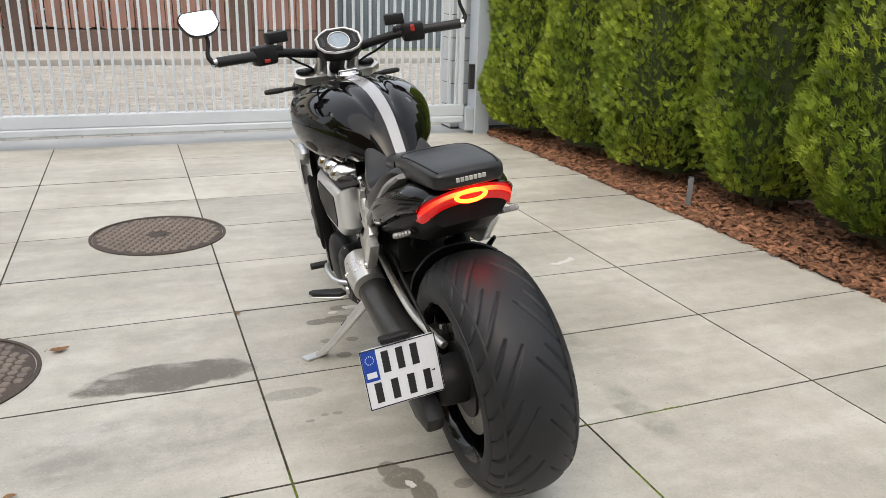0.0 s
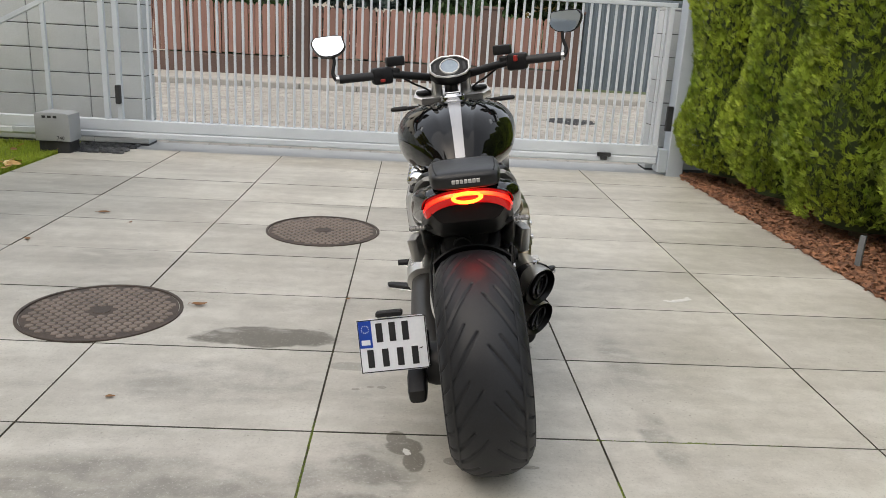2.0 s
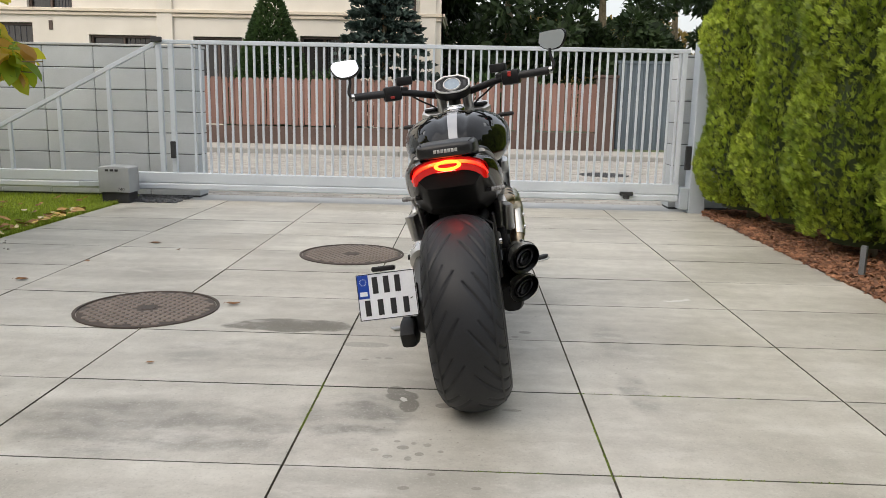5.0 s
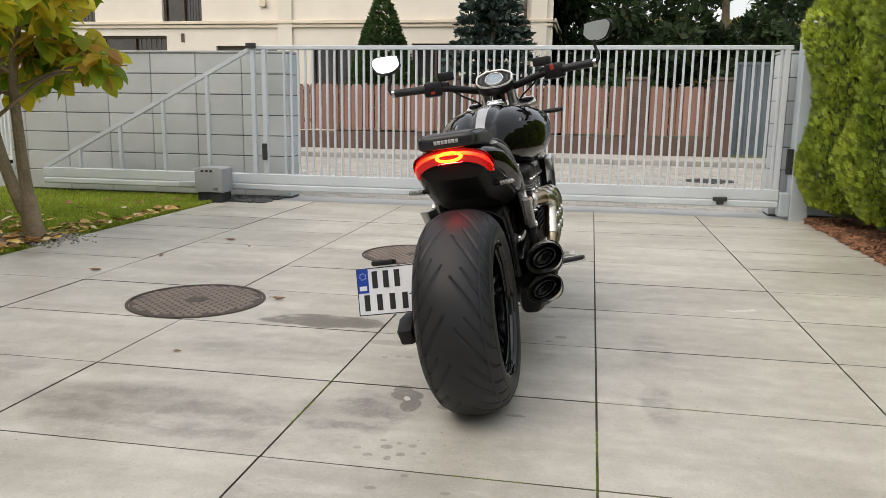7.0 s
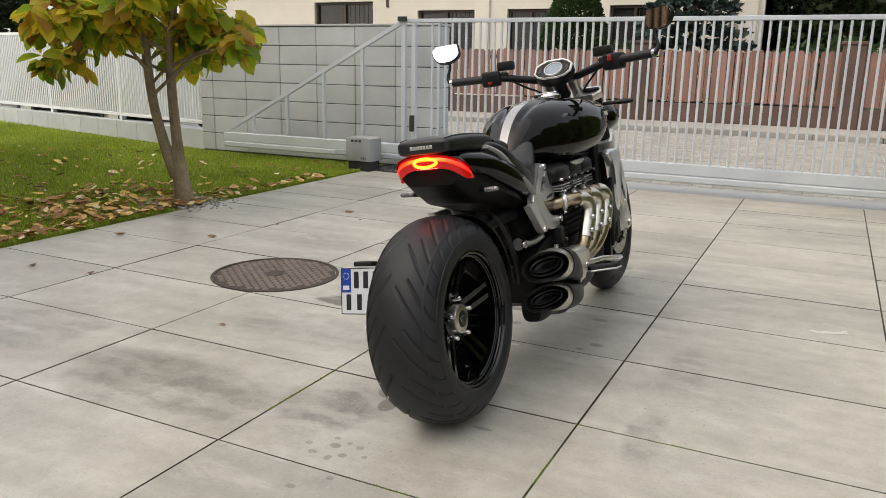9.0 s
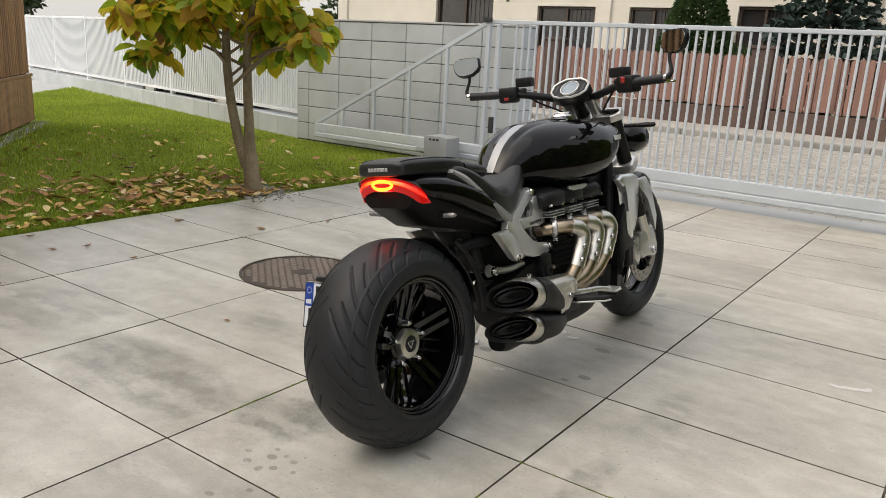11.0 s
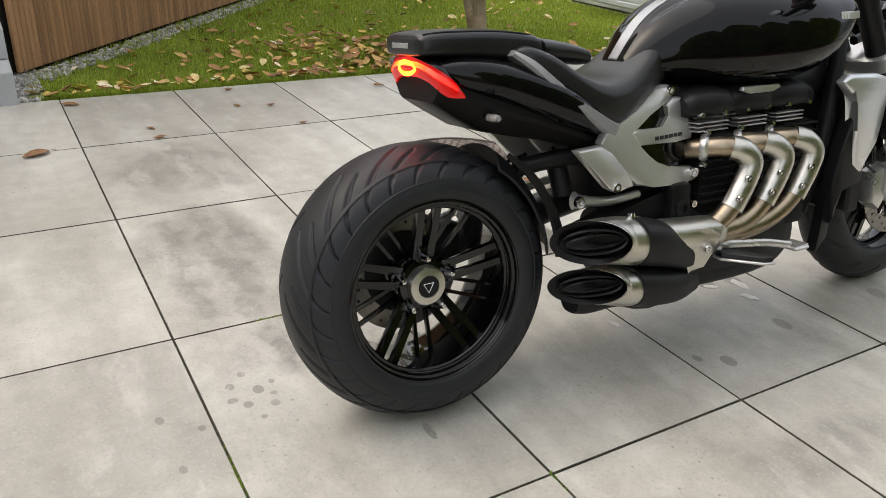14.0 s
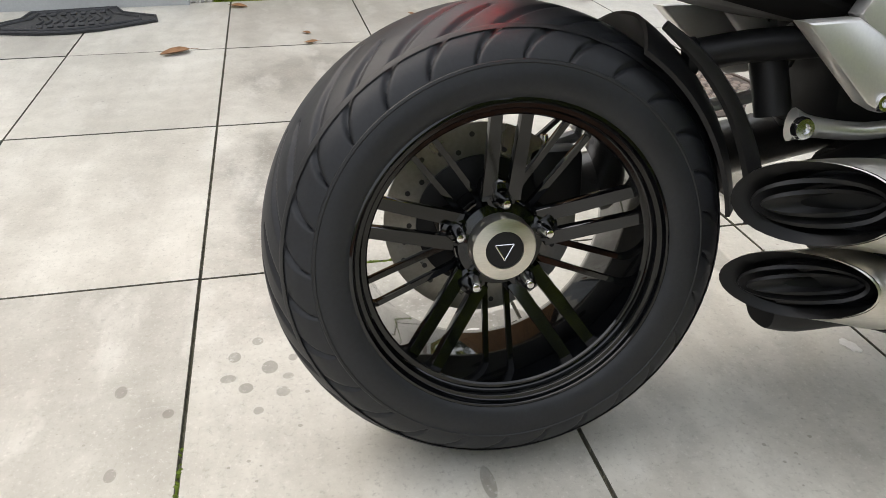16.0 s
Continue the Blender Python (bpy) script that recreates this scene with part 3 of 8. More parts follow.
# ---- wheels ----
def tyre_mesh(b, R, half, groove, nphi, nw, tread_k, shape):
    """A tyre about the x axis; its tread grooves are cut into the crown."""
    prof = rows_smooth(shape, 12)
    arc = np.array(prof)
    seg = np.r_[0, np.cumsum(np.hypot(*np.diff(arc, axis=0).T))]
    seg /= seg[-1]
    ss = np.linspace(-1, 1, nw)
    a = np.interp(np.abs(ss), seg, arc[:, 0]) * np.sign(ss)
    r = np.interp(np.abs(ss), seg, arc[:, 1])
    # outward way across the section
    da, dr = np.gradient(a), np.gradient(r)
    ln = np.hypot(da, dr)
    na, nr = -dr / ln, da / ln
    phi = np.arange(nphi) / nphi * 2 * math.pi
    depth = np.zeros((nphi, nw))
    lo, hi = 0.05, groove
    for k in range(tread_k):
        for side in (-1, 1):
            long = k % 2 == 0
            g0 = lo + (0.0 if long else 0.16)
            g1 = hi if long else hi - 0.02
            base = 2 * math.pi * (k + (0.5 if side > 0 else 0.0)) / tread_k
            u = (ss * side - g0) / (g1 - g0)
            ok = (u > 0) & (u < 1)
            uc = np.clip(u, 0, 1)
            sweep = np.clip((ss * side - lo) / (hi - lo), 0, 1)
            ph = base + 0.50 * (0.42 * sweep + 0.58 * (1 - (1 - sweep) ** 2.2)) - 0.035 * np.sin(1.6 * math.pi * sweep)
            slope = np.gradient(ph, ss + 1e-9)
            d = np.abs((phi[:, None] - ph[None] + math.pi) % (2 * math.pi) - math.pi) * R
            width = 0.0032 * (0.35 + 1.3 * np.sin(math.pi * np.clip(uc, 0.03, 0.97)) ** 0.6)
            # distance square to the groove
            sl = slope * R / (half * 1.25)
            d = d / np.sqrt(1 + np.clip(sl, -12, 12) ** 2)[None]
            cutd = np.clip(1 - d / width[None], 0, 1) ** 0.6 * 0.0055 * ok[None]
            depth = np.maximum(depth, cutd)
    vl = []
    for i in range(nphi):
        c, s = math.cos(phi[i]), math.sin(phi[i])
        rr, aa = r - nr * depth[i], a - na * depth[i]
        vl.append([b.verts.new((aa[j], -rr[j] * s, rr[j] * c)) for j in range(nw)])
    for i in range(nphi):
        p, q = vl[i], vl[(i + 1) % nphi]
        for j in range(nw - 1):
            b.faces.new((p[j], p[j + 1], q[j + 1], q[j]))
        b.faces.new((p[nw - 1], p[0], q[0], q[nw - 1]))
    return b


def spoke_pair(b, ang, r0, r1, x0, x1, gap, w, t, sides=(-1, 1)):
    """Two parallel spokes of a pair, from hub to rim."""
    m = Matrix.Rotation(ang, 4, "X")
    for s in sides:
        loops = []
        for u in (0.0, 0.25, 0.6, 1.0):
            r, x = r0 + (r1 - r0) * u, x0 + (x1 - x0) * u
            ww = w * (1.25 - 0.25 * u)
            c = s * gap * (0.85 + 0.15 * u)
            loops.append([m @ Vector(p) for p in ((x, c - ww, r), (x - t * 0.3, c - ww * 1.15, r), (x - t, c - ww * 0.7, r), (x - t, c + ww * 0.7, r), (x - t * 0.3, c + ww * 1.15, r), (x, c + ww, r))])
        rings(b, loops)


def rear_wheel():
    b = bmesh.new()
    lathe(b, [(0.2135, 0.1125), (0.2175, 0.1105), (0.2185, 0.1070), (0.2140, 0.098), (0.2040, 0.092), (0.1980, 0.070), (0.1960, 0.0), (0.1960, -0.070), (0.2020, -0.092), (0.2140, -0.098), (0.2180, -0.108), (0.2130, -0.112),
              (0.2060, -0.106), (0.1950, -0.092), (0.1900, -0.070), (0.1890, 0.0), (0.1895, 0.070), (0.1905, 0.0860), (0.1925, 0.0885), (0.1985, 0.0890), (0.2000, 0.0905), (0.2005, 0.1010), (0.2020, 0.1030), (0.2070, 0.1035), (0.2085, 0.1050), (0.2095, 0.1105), (0.2110, 0.1125)], 128, None, True)
    w = part("rear_wheel", b, RIM, bike, "gloss black multi-spoke rear wheel")
    w.matrix_basis = TX((0.001, 0.011, 0.3190)) @ Matrix.Scale(0.978, 4)
    b = bmesh.new()
    tyre_mesh(b, 0.325, 0.125, 0.72, 780, 112, 28, [(0.0, 0.3255), (0.030, 0.3235), (0.060, 0.3160), (0.086, 0.301), (0.105, 0.283), (0.116, 0.260), (0.120, 0.240), (0.116, 0.221), (0.104, 0.2085)])
    part("tyre", b, WORN, w, "wide black tyre with curved tread grooves", 50)
    for s in (1, -1):
        b = bmesh.new()
        lathe(b, [(0.262, 0.1150 * s), (0.261, 0.1172 * s), (0.258, 0.1182 * s), (0.255, 0.1160 * s)], 96, None, True)
        part("sidewall_bead", b, RUBBER, w)
        b = bmesh.new()
        lathe(b, [(0.3010, 0.0885 * s), (0.3000, 0.0912 * s), (0.2962, 0.0950 * s), (0.2962, 0.0920 * s)], 96, None, True)
        part("shoulder_rib", b, RUBBER, w)
    b = bmesh.new()
    lathe(b, [(0.0, -0.06), (0.056, -0.06), (0.064, -0.02), (0.064, 0.026), (0.060, 0.034), (0.045, 0.038), (0.045, 0.030), (0.0, 0.030)], 40)
    part("hub", b, RIM, w)
    b = bmesh.new()
    lathe(b, [(0.047, 0.034), (0.047, 0.060), (0.044, 0.066), (0.027, 0.069), (0.027, 0.034)], 40, None, True)
    part("hub_cap_ring", b, STEEL, w, "brushed silver hub cap ring")
    b = bmesh.new()
    lathe(b, [(0.0, 0.034), (0.0268, 0.034), (0.0268, 0.066), (0.0, 0.067)], 32)
    part("hub_cap_centre", b, SATIN, w, "black hub cap centre")
    b = bmesh.new()
    for k in range(3):
        t0, t1 = radians(30 + 120 * k), radians(150 + 120 * k)
        tube(b, [(0.0675, 0.015 * math.cos(t0), 0.015 * math.sin(t0)), (0.0675, 0.015 * math.cos(t1), 0.015 * math.sin(t1))], 0.0012, 6, 1)
    part("badge", b, CHROME, w, "plain silver triangle outline")
    for k in range(5):
        t = radians(72 * k + 2)
        for s in (-1, 1):
            b = bmesh.new()
            spoke_pair(b, -t, 0.062, 0.1905, 0.034, 0.074, 0.0205, 0.0078, 0.024, (s,))
            part("spoke", b, RIM, w)
        t2 = radians(72 * k + 36)
        for s in (-1, 1):
            b = bmesh.new()
            spoke_pair(b, -t2, 0.058, 0.1905, 0.006, 0.030, 0.0185, 0.0036, 0.014, (s,))
            part("thin_spoke", b, RIM, w)
        c, sn = math.cos(t), math.sin(t)
        b = bmesh.new()
        lathe(b, [(0.0125, 0.028), (0.0125, 0.050), (0.010, 0.054), (0.0085, 0.066), (0.005, 0.070), (0, 0.071)], 14, TX((0, -0.066 * sn * -1, 0.066 * c)))
        part("wheel_bolt", b, CHROME, w)
        b = bmesh.new()
        lathe(b, [(0.0, -0.02), (0.0225, -0.02), (0.0225, 0.028), (0.0205, 0.034), (0.0150, 0.036), (0.0140, 0.030), (0.0, 0.030)], 20, TX((0, -0.066 * sn * -1, 0.066 * c)))
        part("bolt_lobe", b, RIM, w)
    b = bmesh.new()
    lathe(b, [(0.150, -0.080), (0.150, -0.074), (0.095, -0.074), (0.095, -0.080)], 64, None, True)
    d = part("brake_disc", b, DISC, w)
    b = bmesh.new()
    lathe(b, [(0.102, -0.086), (0.102, -0.068), (0.080, -0.062), (0.050, -0.062), (0.050, -0.070)], 40)
    part("disc_carrier", b, SATIN, w)
    for k in range(30):
        t = k * 0.2094
        b = bmesh.new()
        r = 0.112 + 0.011 * (k % 3)
        lathe(b, [(0.0042, -0.0735), (0.0042, -0.0728), (0, -0.0728)], 8, TX((0, r * math.cos(t), r * math.sin(t))))
        part("drilled_hole", b, INK, d)
    # the hub sits deep in the wheel
    for ob in w.children:
        if ob.name.split(".")[0] in ("hub_cap_ring", "hub_cap_centre", "badge", "wheel_bolt"):
            ob.location.x = -0.006
    return w


rear_wheel()


def front_wheel():
    b = bmesh.new()
    lathe(b, [(0.224, 0.052), (0.229, 0.048), (0.222, 0.040), (0.208, 0.030), (0.204, 0.0), (0.208, -0.030), (0.222, -0.040), (0.229, -0.048), (0.224, -0.052), (0.214, -0.046), (0.200, -0.028), (0.196, 0.0), (0.200, 0.028), (0.214, 0.046)], 80, None, True)
    w = part("front_wheel", b, RIM, bike, "black cast front wheel")
    w.matrix_basis = TX((0, 1.700, 0.334))
    b = bmesh.new()
    tyre_mesh(b, 0.325, 0.075, 0.62, 300, 48, 16, [(0.0, 0.3335), (0.022, 0.329), (0.045, 0.315), (0.063, 0.292), (0.072, 0.266), (0.070, 0.243), (0.060, 0.226), (0.050, 0.220)])
    part("tyre", b, WORN, w, "black front tyre", 50)
    b = bmesh.new()
    lathe(b, [(0, -0.06), (0.038, -0.06), (0.045, -0.03), (0.045, 0.03), (0.038, 0.06), (0, 0.06)], 28)
    part("hub", b, SATIN, w)
    for k in range(5):
        for s in (-1, 1):
            b = bmesh.new()
            spoke_pair(b, radians(72 * k + 10), 0.038, 0.202, 0.014, 0.016, 0.016, 0.0075, 0.030, (s,))
            part("spoke", b, RIM, w)
    for s in (1, -1):
        b = bmesh.new()
        lathe(b, [(0.160, 0.072 * s), (0.160, 0.077 * s), (0.112, 0.077 * s), (0.112, 0.072 * s)], 64, None, True)
        d = part("brake_disc", b, DISC, w, "drilled steel brake disc")
        for k in range(36):
            t, r = k * 0.1745, 0.121 + 0.014 * (k % 3)
            b = bmesh.new()
            lathe(b, [(0.0045, 0.0768 * s), (0.0045, 0.0778 * s), (0, 0.0778 * s)], 8, TX((0, r * math.cos(t), r * math.sin(t))))
            part("drilled_hole", b, INK, d)
        for k in range(5):
            b = bmesh.new()
            t = radians(72 * k)
            tube(b, [(0.070 * s, 0.036 * math.cos(t), 0.036 * math.sin(t)), (0.074 * s, 0.116 * math.cos(t + 0.25), 0.116 * math.sin(t + 0.25))], 0.008, 6, 1)
            part("disc_arm", b, SATIN, d)
    return w


front_wheel()


# ---- tank, seats and tail ----
TANK = [(0.575, 0.052, 0.785, 0.742, 0.760), (0.610, 0.076, 0.830, 0.738, 0.775), (0.650, 0.102, 0.872, 0.733, 0.790), (0.705, 0.134, 0.907, 0.722, 0.806), (0.790, 0.174, 0.938, 0.702, 0.816), (0.910, 0.212, 0.955, 0.690, 0.824),
        (1.040, 0.232, 0.957, 0.694, 0.830), (1.130, 0.230, 0.952, 0.722, 0.840), (1.200, 0.212, 0.944, 0.780, 0.868), (1.245, 0.180, 0.932, 0.818, 0.872), (1.268, 0.130, 0.916, 0.850, 0.884)]
b = bmesh.new()
hull(b, TANK, 120, 2.35, 6, low=2.5)
# a soft flute on each side of the stripe, spreading towards the front
for v in b.verts:
    if v.co.z > 0.80 and 0.62 < v.co.y < 1.22:
        xc = 0.037 + 0.105 * (v.co.y - 0.65)
        fade = min(1.0, (v.co.y - 0.62) / 0.08, (1.22 - v.co.y) / 0.06)
        v.co.z -= 0.0090 * fade * math.exp(-((abs(v.co.x) - xc) / 0.013) ** 2)
tank = part("fuel_tank", b, GLOSS, bike, "gloss black fuel tank", 60)


def tank_band(x0, x1, lift, thick, rows=TANK[:-2], n=8):
    """A band laid over the tank's top, following its curve."""
    bb = bmesh.new()
    sm = rows_smooth(rows, 5)
    up, dn = [], []
    for y, w, zt, zb, zm in sm:
        lu, ld = [], []
        for k in range(n + 1):
            x = (x0 + (x1 - x0) * k / n) * min(1.0, 0.66 + 0.9 * (y - 0.62))
            q = min(0.999, abs(x) / w) ** 2.35
            z = zm + (zt - zm) * (1 - q) ** (1 / 2.35)
            lu.append((x, y, z + lift))
            ld.append((x, y, z + lift - thick))
        up.append(lu + ld[::-1])
    return rings(bb, up)


part("tank_stripe", tank_band(-0.026, 0.026, 0.0022, 0.004), STRIPE, tank, "pale silver centre stripe")
b = bmesh.new()
lathe(b, [(0.046, -0.006), (0.048, 0.008), (0.044, 0.013), (0.036, 0.014), (0.033, 0.018), (0, 0.019)], 36, TX((0, 1.125, 0.957)) @ Matrix.Rotation(radians(-90), 4, "Y"))
cap = part("filler_cap", b, CHROME, tank, "polished filler cap")
b = bmesh.new()
box(b, -0.034, 0.034, 1.118, 1.134, 0.9755, 0.9805, 0.002)
part("cap_latch", b, CHROME, cap)


def tank_side(y, z):
    """Half width of the tank at a place on its upper flank."""
    sm = np.array(rows_smooth(TANK, 6))
    w, zt, zm = [np.interp(y, sm[:, 0], sm[:, c]) for c in (1, 2, 4)]
    return w * (1 - (max(0.0, z - zm) / (zt - zm)) ** 2.35) ** (1 / 2.35)


for s in (-1, 1):
    for k in range(7):
        b = bmesh.new()
        box(b, -0.0013, 0.0013, -0.0052, 0.0052, -0.009, 0.009, 0.001, TX((s * (tank_side(1.120 + 0.0135 * k, 0.868) + 0.0006), 1.120 + 0.0135 * k, 0.868)) @ Matrix.Rotation(radians(-s * 9), 4, "Y") @ Matrix.Rotation(radians(-s * 5 * max(0, k - 2)), 4, "Z"))
        part("badge_bar", b, CAST, tank, "plain silver badge bar")

b = bmesh.new()
hull(b, [(-0.002, 0.062, 0.858, 0.827, 0.842), (0.004, 0.082, 0.866, 0.824, 0.843), (0.022, 0.092, 0.871, 0.821, 0.844), (0.070, 0.097, 0.874, 0.818, 0.844), (0.180, 0.101, 0.872, 0.806, 0.838), (0.262, 0.101, 0.862, 0.798, 0.830), (0.292, 0.098, 0.853, 0.796, 0.825)], 44, 4.6, 5)
pillion = part("pillion_seat", b, LEATHER, bike, "black padded pillion seat", 60)
b = bmesh.new()
hull(b, [(0.300, 0.100, 0.850, 0.796, 0.826), (0.330, 0.100, 0.846, 0.792, 0.820), (0.390, 0.097, 0.834, 0.785, 0.812), (0.435, 0.088, 0.820, 0.780, 0.802), (0.455, 0.062, 0.804, 0.782, 0.794)], 32, 3.2, 5)
part("pillion_front_pad", b, LEATHER, pillion)
b = bmesh.new()
edge = [(0.076, 0.012, 0.8670), (0.083, 0.06, 0.8705), (0.088, 0.18, 0.8672), (0.087, 0.262, 0.8580), (0.050, 0.286, 0.8560)]
tube(b, edge + [(0, 0.288, 0.8568)] + [(-x, y, z) for x, y, z in reversed(edge)], 0.0020, 6, 4)
part("seam", b, SATIN, pillion)
for k in range(7):
    b = bmesh.new()
    box(b, -0.0045, 0.0045, -0.0012, 0.0012, -0.0055, 0.0055, 0.0008, TX(((k - 3) * 0.0110, -0.0035, 0.8450)))
    part("seat_mark", b, CAST, pillion, "plain silver printed bar")

b = bmesh.new()
hull(b, [(0.215, 0.108, 0.832, 0.800, 0.815), (0.245, 0.130, 0.838, 0.776, 0.808), (0.300, 0.146, 0.820, 0.730, 0.775), (0.370, 0.154, 0.778, 0.682, 0.728), (0.440, 0.153, 0.748, 0.642, 0.692), (0.510, 0.140, 0.748, 0.632, 0.690), (0.570, 0.122, 0.776, 0.656, 0.712), (0.620, 0.105, 0.812, 0.690, 0.745), (0.665, 0.088, 0.822, 0.715, 0.770), (0.700, 0.062, 0.806, 0.732, 0.772)], 44, 4.2, 5)
seat = part("rider_seat", b, LEATHER, bike, "black scooped rider seat with grey piping", 60)
for s in (-1, 1):
    b = bmesh.new()
    pts = [(s * 0.112, 0.205, 0.822), (s * 0.138, 0.240, 0.795), (s * 0.152, 0.300, 0.742), (s * 0.160, 0.370, 0.690), (s * 0.158, 0.430, 0.650), (s * 0.148, 0.475, 0.634), (s * 0.137, 0.520, 0.642), (s * 0.124, 0.560, 0.668)]
    line, half_h = spline(pts, 5), [v[0] for v in spline([(q, 0, 0) for q in (0.007, 0.011, 0.013, 0.014, 0.017, 0.017, 0.011, 0.004)], 5)]
    loops = []
    for i, p in enumerate(line):
        d = (line[min(i + 1, len(line) - 1)] - line[max(i - 1, 0)]).normalized()
        u = Vector((0, -d.z, d.y)).normalized()
        if u.z < 0:
            u = -u
        h, o = half_h[i], Vector((s, 0, 0))
        loops.append([p + u * h + o * 0.001, p + u * (h - 0.005) + o * 0.008, p - u * (h - 0.006) + o * 0.012, p - u * h + o * 0.006, p - u * h - o * 0.03, p + u * h - o * 0.03])
    rings(b, loops)
    part("seat_strip", b, SEAT_EDGE, seat, "grey moulded seat strip")

COWL = [(0.035, 0.106, 0.818, 0.772, 0.795), (0.080, 0.127, 0.826, 0.742, 0.785), (0.160, 0.152, 0.820, 0.712, 0.770), (0.240, 0.164, 0.800, 0.676, 0.745), (0.320, 0.170, 0.770, 0.640, 0.712), (0.400, 0.164, 0.722, 0.612, 0.672), (0.445, 0.146, 0.680, 0.604, 0.642), (0.470, 0.118, 0.655, 0.610, 0.632)]
b = bmesh.new()
hull(b, COWL, 40, 2.7, 5)
cowl = part("tail_cowl", b, GLOSS, bike, "gloss black tail cowl", 60)
b = bmesh.new()
# rows of: along, half width above, half width below, top, crease, bottom
tail_rows = [(0.030, 0.104, 0.082, 0.786, 0.762, 0.728), (0.060, 0.112, 0.084, 0.784, 0.746, 0.708), (0.100, 0.119, 0.086, 0.768, 0.728, 0.684), (0.145, 0.126, 0.088, 0.752, 0.710, 0.657), (0.200, 0.134, 0.094, 0.730, 0.690, 0.644),
             (0.280, 0.142, 0.106, 0.700, 0.664, 0.628), (0.360, 0.142, 0.112, 0.668, 0.636, 0.606), (0.420, 0.130, 0.108, 0.640, 0.616, 0.594), (0.450, 0.105, 0.092, 0.625, 0.610, 0.596)]
loops = []
for y, wt, wb, zt, zc, zb in tail_rows:
    half = [(wb - 0.012, zb), (wb, zb + 0.006), (wt - 0.003, zc - 0.004), (wt, zc + 0.006), (wt - 0.004, zt - 0.006), (wt - 0.014, zt)]
    loops.append([(x, y, z) for x, z in half] + [(-x, y, z) for x, z in reversed(half)])
rings(b, loops)
under = part("undertail", b, GREYCOAT, bike, "dark satin undertail panel with creased sides", 24)


LIGHT_LINE = [(0.0, 0.012, 0.807, 0.014, 0.026), (0.044, 0.014, 0.805, 0.014, 0.026), (0.080, 0.019, 0.797, 0.014, 0.028), (0.102, 0.028, 0.787, 0.014, 0.034), (0.113, 0.042, 0.776, 0.014, 0.034), (0.118, 0.060, 0.761, 0.012, 0.022), (0.120, 0.082, 0.741, 0.003, 0.003)]


def band(s0, s1, lo, hi, out, thick, n=30):
    """A strip of the wraparound lens from s0 to s1 (-1 and 1 are its tips); lo and hi set its share of the height."""
    line = np.array(rows_smooth(LIGHT_LINE, 8))
    bb, loops = bmesh.new(), []
    for k in range(n + 1):
        q = s0 + (s1 - s0) * k / n
        f = abs(q) * (len(line) - 1)
        x, y, z, up, dn = [np.interp(f, range(len(line)), line[:, c]) for c in range(5)]
        g = math.copysign(1, q)
        a = min(1.0, abs(q)) ** 2.2 * math.pi / 2 * 0.9
        nx, ny = g * math.sin(a), -math.cos(a)
        zt, zb = z + (-dn + (up + dn) * hi), z + (-dn + (up + dn) * lo)
        px, py = g * x + nx * out, y + ny * out
        bulge = 0.004
        loops.append([(px, py, zt), (px + nx * bulge, py + ny * bulge, (zt + zb) / 2), (px, py + 0.10 * (zt - zb), zb), (px - nx * thick, py - ny * thick + 0.10 * (zt - zb), zb), (px - nx * thick, py - ny * thick, zt)])
    return rings(bb, loops)


tail_light = part("tail_light", band(-1, 1, 0.0, 1.0, 0.0, 0.014), RED_LENS, bike, "lit red wraparound tail light", 40)
part("light_bar", band(-0.88, 0.88, 0.46, 0.82, 0.0020, 0.006), LIT_BAR, tail_light, "glowing orange light bar", 40)
b = bmesh.new()
loops = []
for k in range(40):
    a = 2 * math.pi * k / 40
    ex, ez = math.cos(a), math.sin(a)
    lp = []
    for q in range(8):
        t = 2 * math.pi * q / 8
        rr = 1 + 0.0060 / 0.036 * math.cos(t)
        lp.append((0.037 * ex * rr, 0.0070 - 0.0022 * math.sin(t) + 0.014 * (0.041 * ex / 0.09) ** 2, 0.7985 + 0.0125 * ez * (1 + 0.0050 / 0.0125 * math.cos(t))))
    loops.append(lp)
loops.append(loops[0])
rings(b, loops, True, False, False)
bmesh.ops.remove_doubles(b, verts=b.verts, dist=1e-6)
part("light_ring", b, LIT_RING, tail_light, "glowing oval light ring")
# added emitter, hidden behind the lens, that reddens the tyre
b = bmesh.new()
box(b, -0.080, 0.080, 0.0285, 0.0385, 0.7790, 0.7815)
part("tyre_glow_strip", b, LIT_RED, tail_light, "hidden red strip added to throw the tail light's glow on the tyre")
part("lens_brow", band(-0.9, 0.9, 1.02, 1.14, 0.0060, 0.030), GLOSS, tail_light, "thin black brow over the lens")

for s in (-1, 1):
    b = bmesh.new()
    tube(b, [(s * 0.100, 0.140, 0.694), (s * 0.126, 0.138, 0.694)], 0.008, 10, 1)
    ind = part("rear_indicator", b, SATIN, bike, "small clear rear indicator")
    b = bmesh.new()
    tube(b, [(s * (0.126 + 0.0042 * k), 0.1375 - 0.0006 * k, 0.694 + 0.0002 * k) for k in range(12)], [0.006] + [0.0098 - 0.0016 * (k % 2) for k in range(10)] + [0.006], 14, 1, 0.85)
    part("lens", b, CLEARLENS, ind)

# ---- frame, engine and exhaust ----
def sheared(b, s):
    """Lean a flat casting so that it flares out to the rear and tucks in at the top."""
    for v in b.verts:
        y, z = v.co.y, v.co.z
        v.co.y = y - 0.26 * max(0.0, z - 0.58)
        v.co.x = s * (v.co.x + 0.137 + (0.72 - y) * 0.17 - (z - 0.5) * 0.12)
    return b


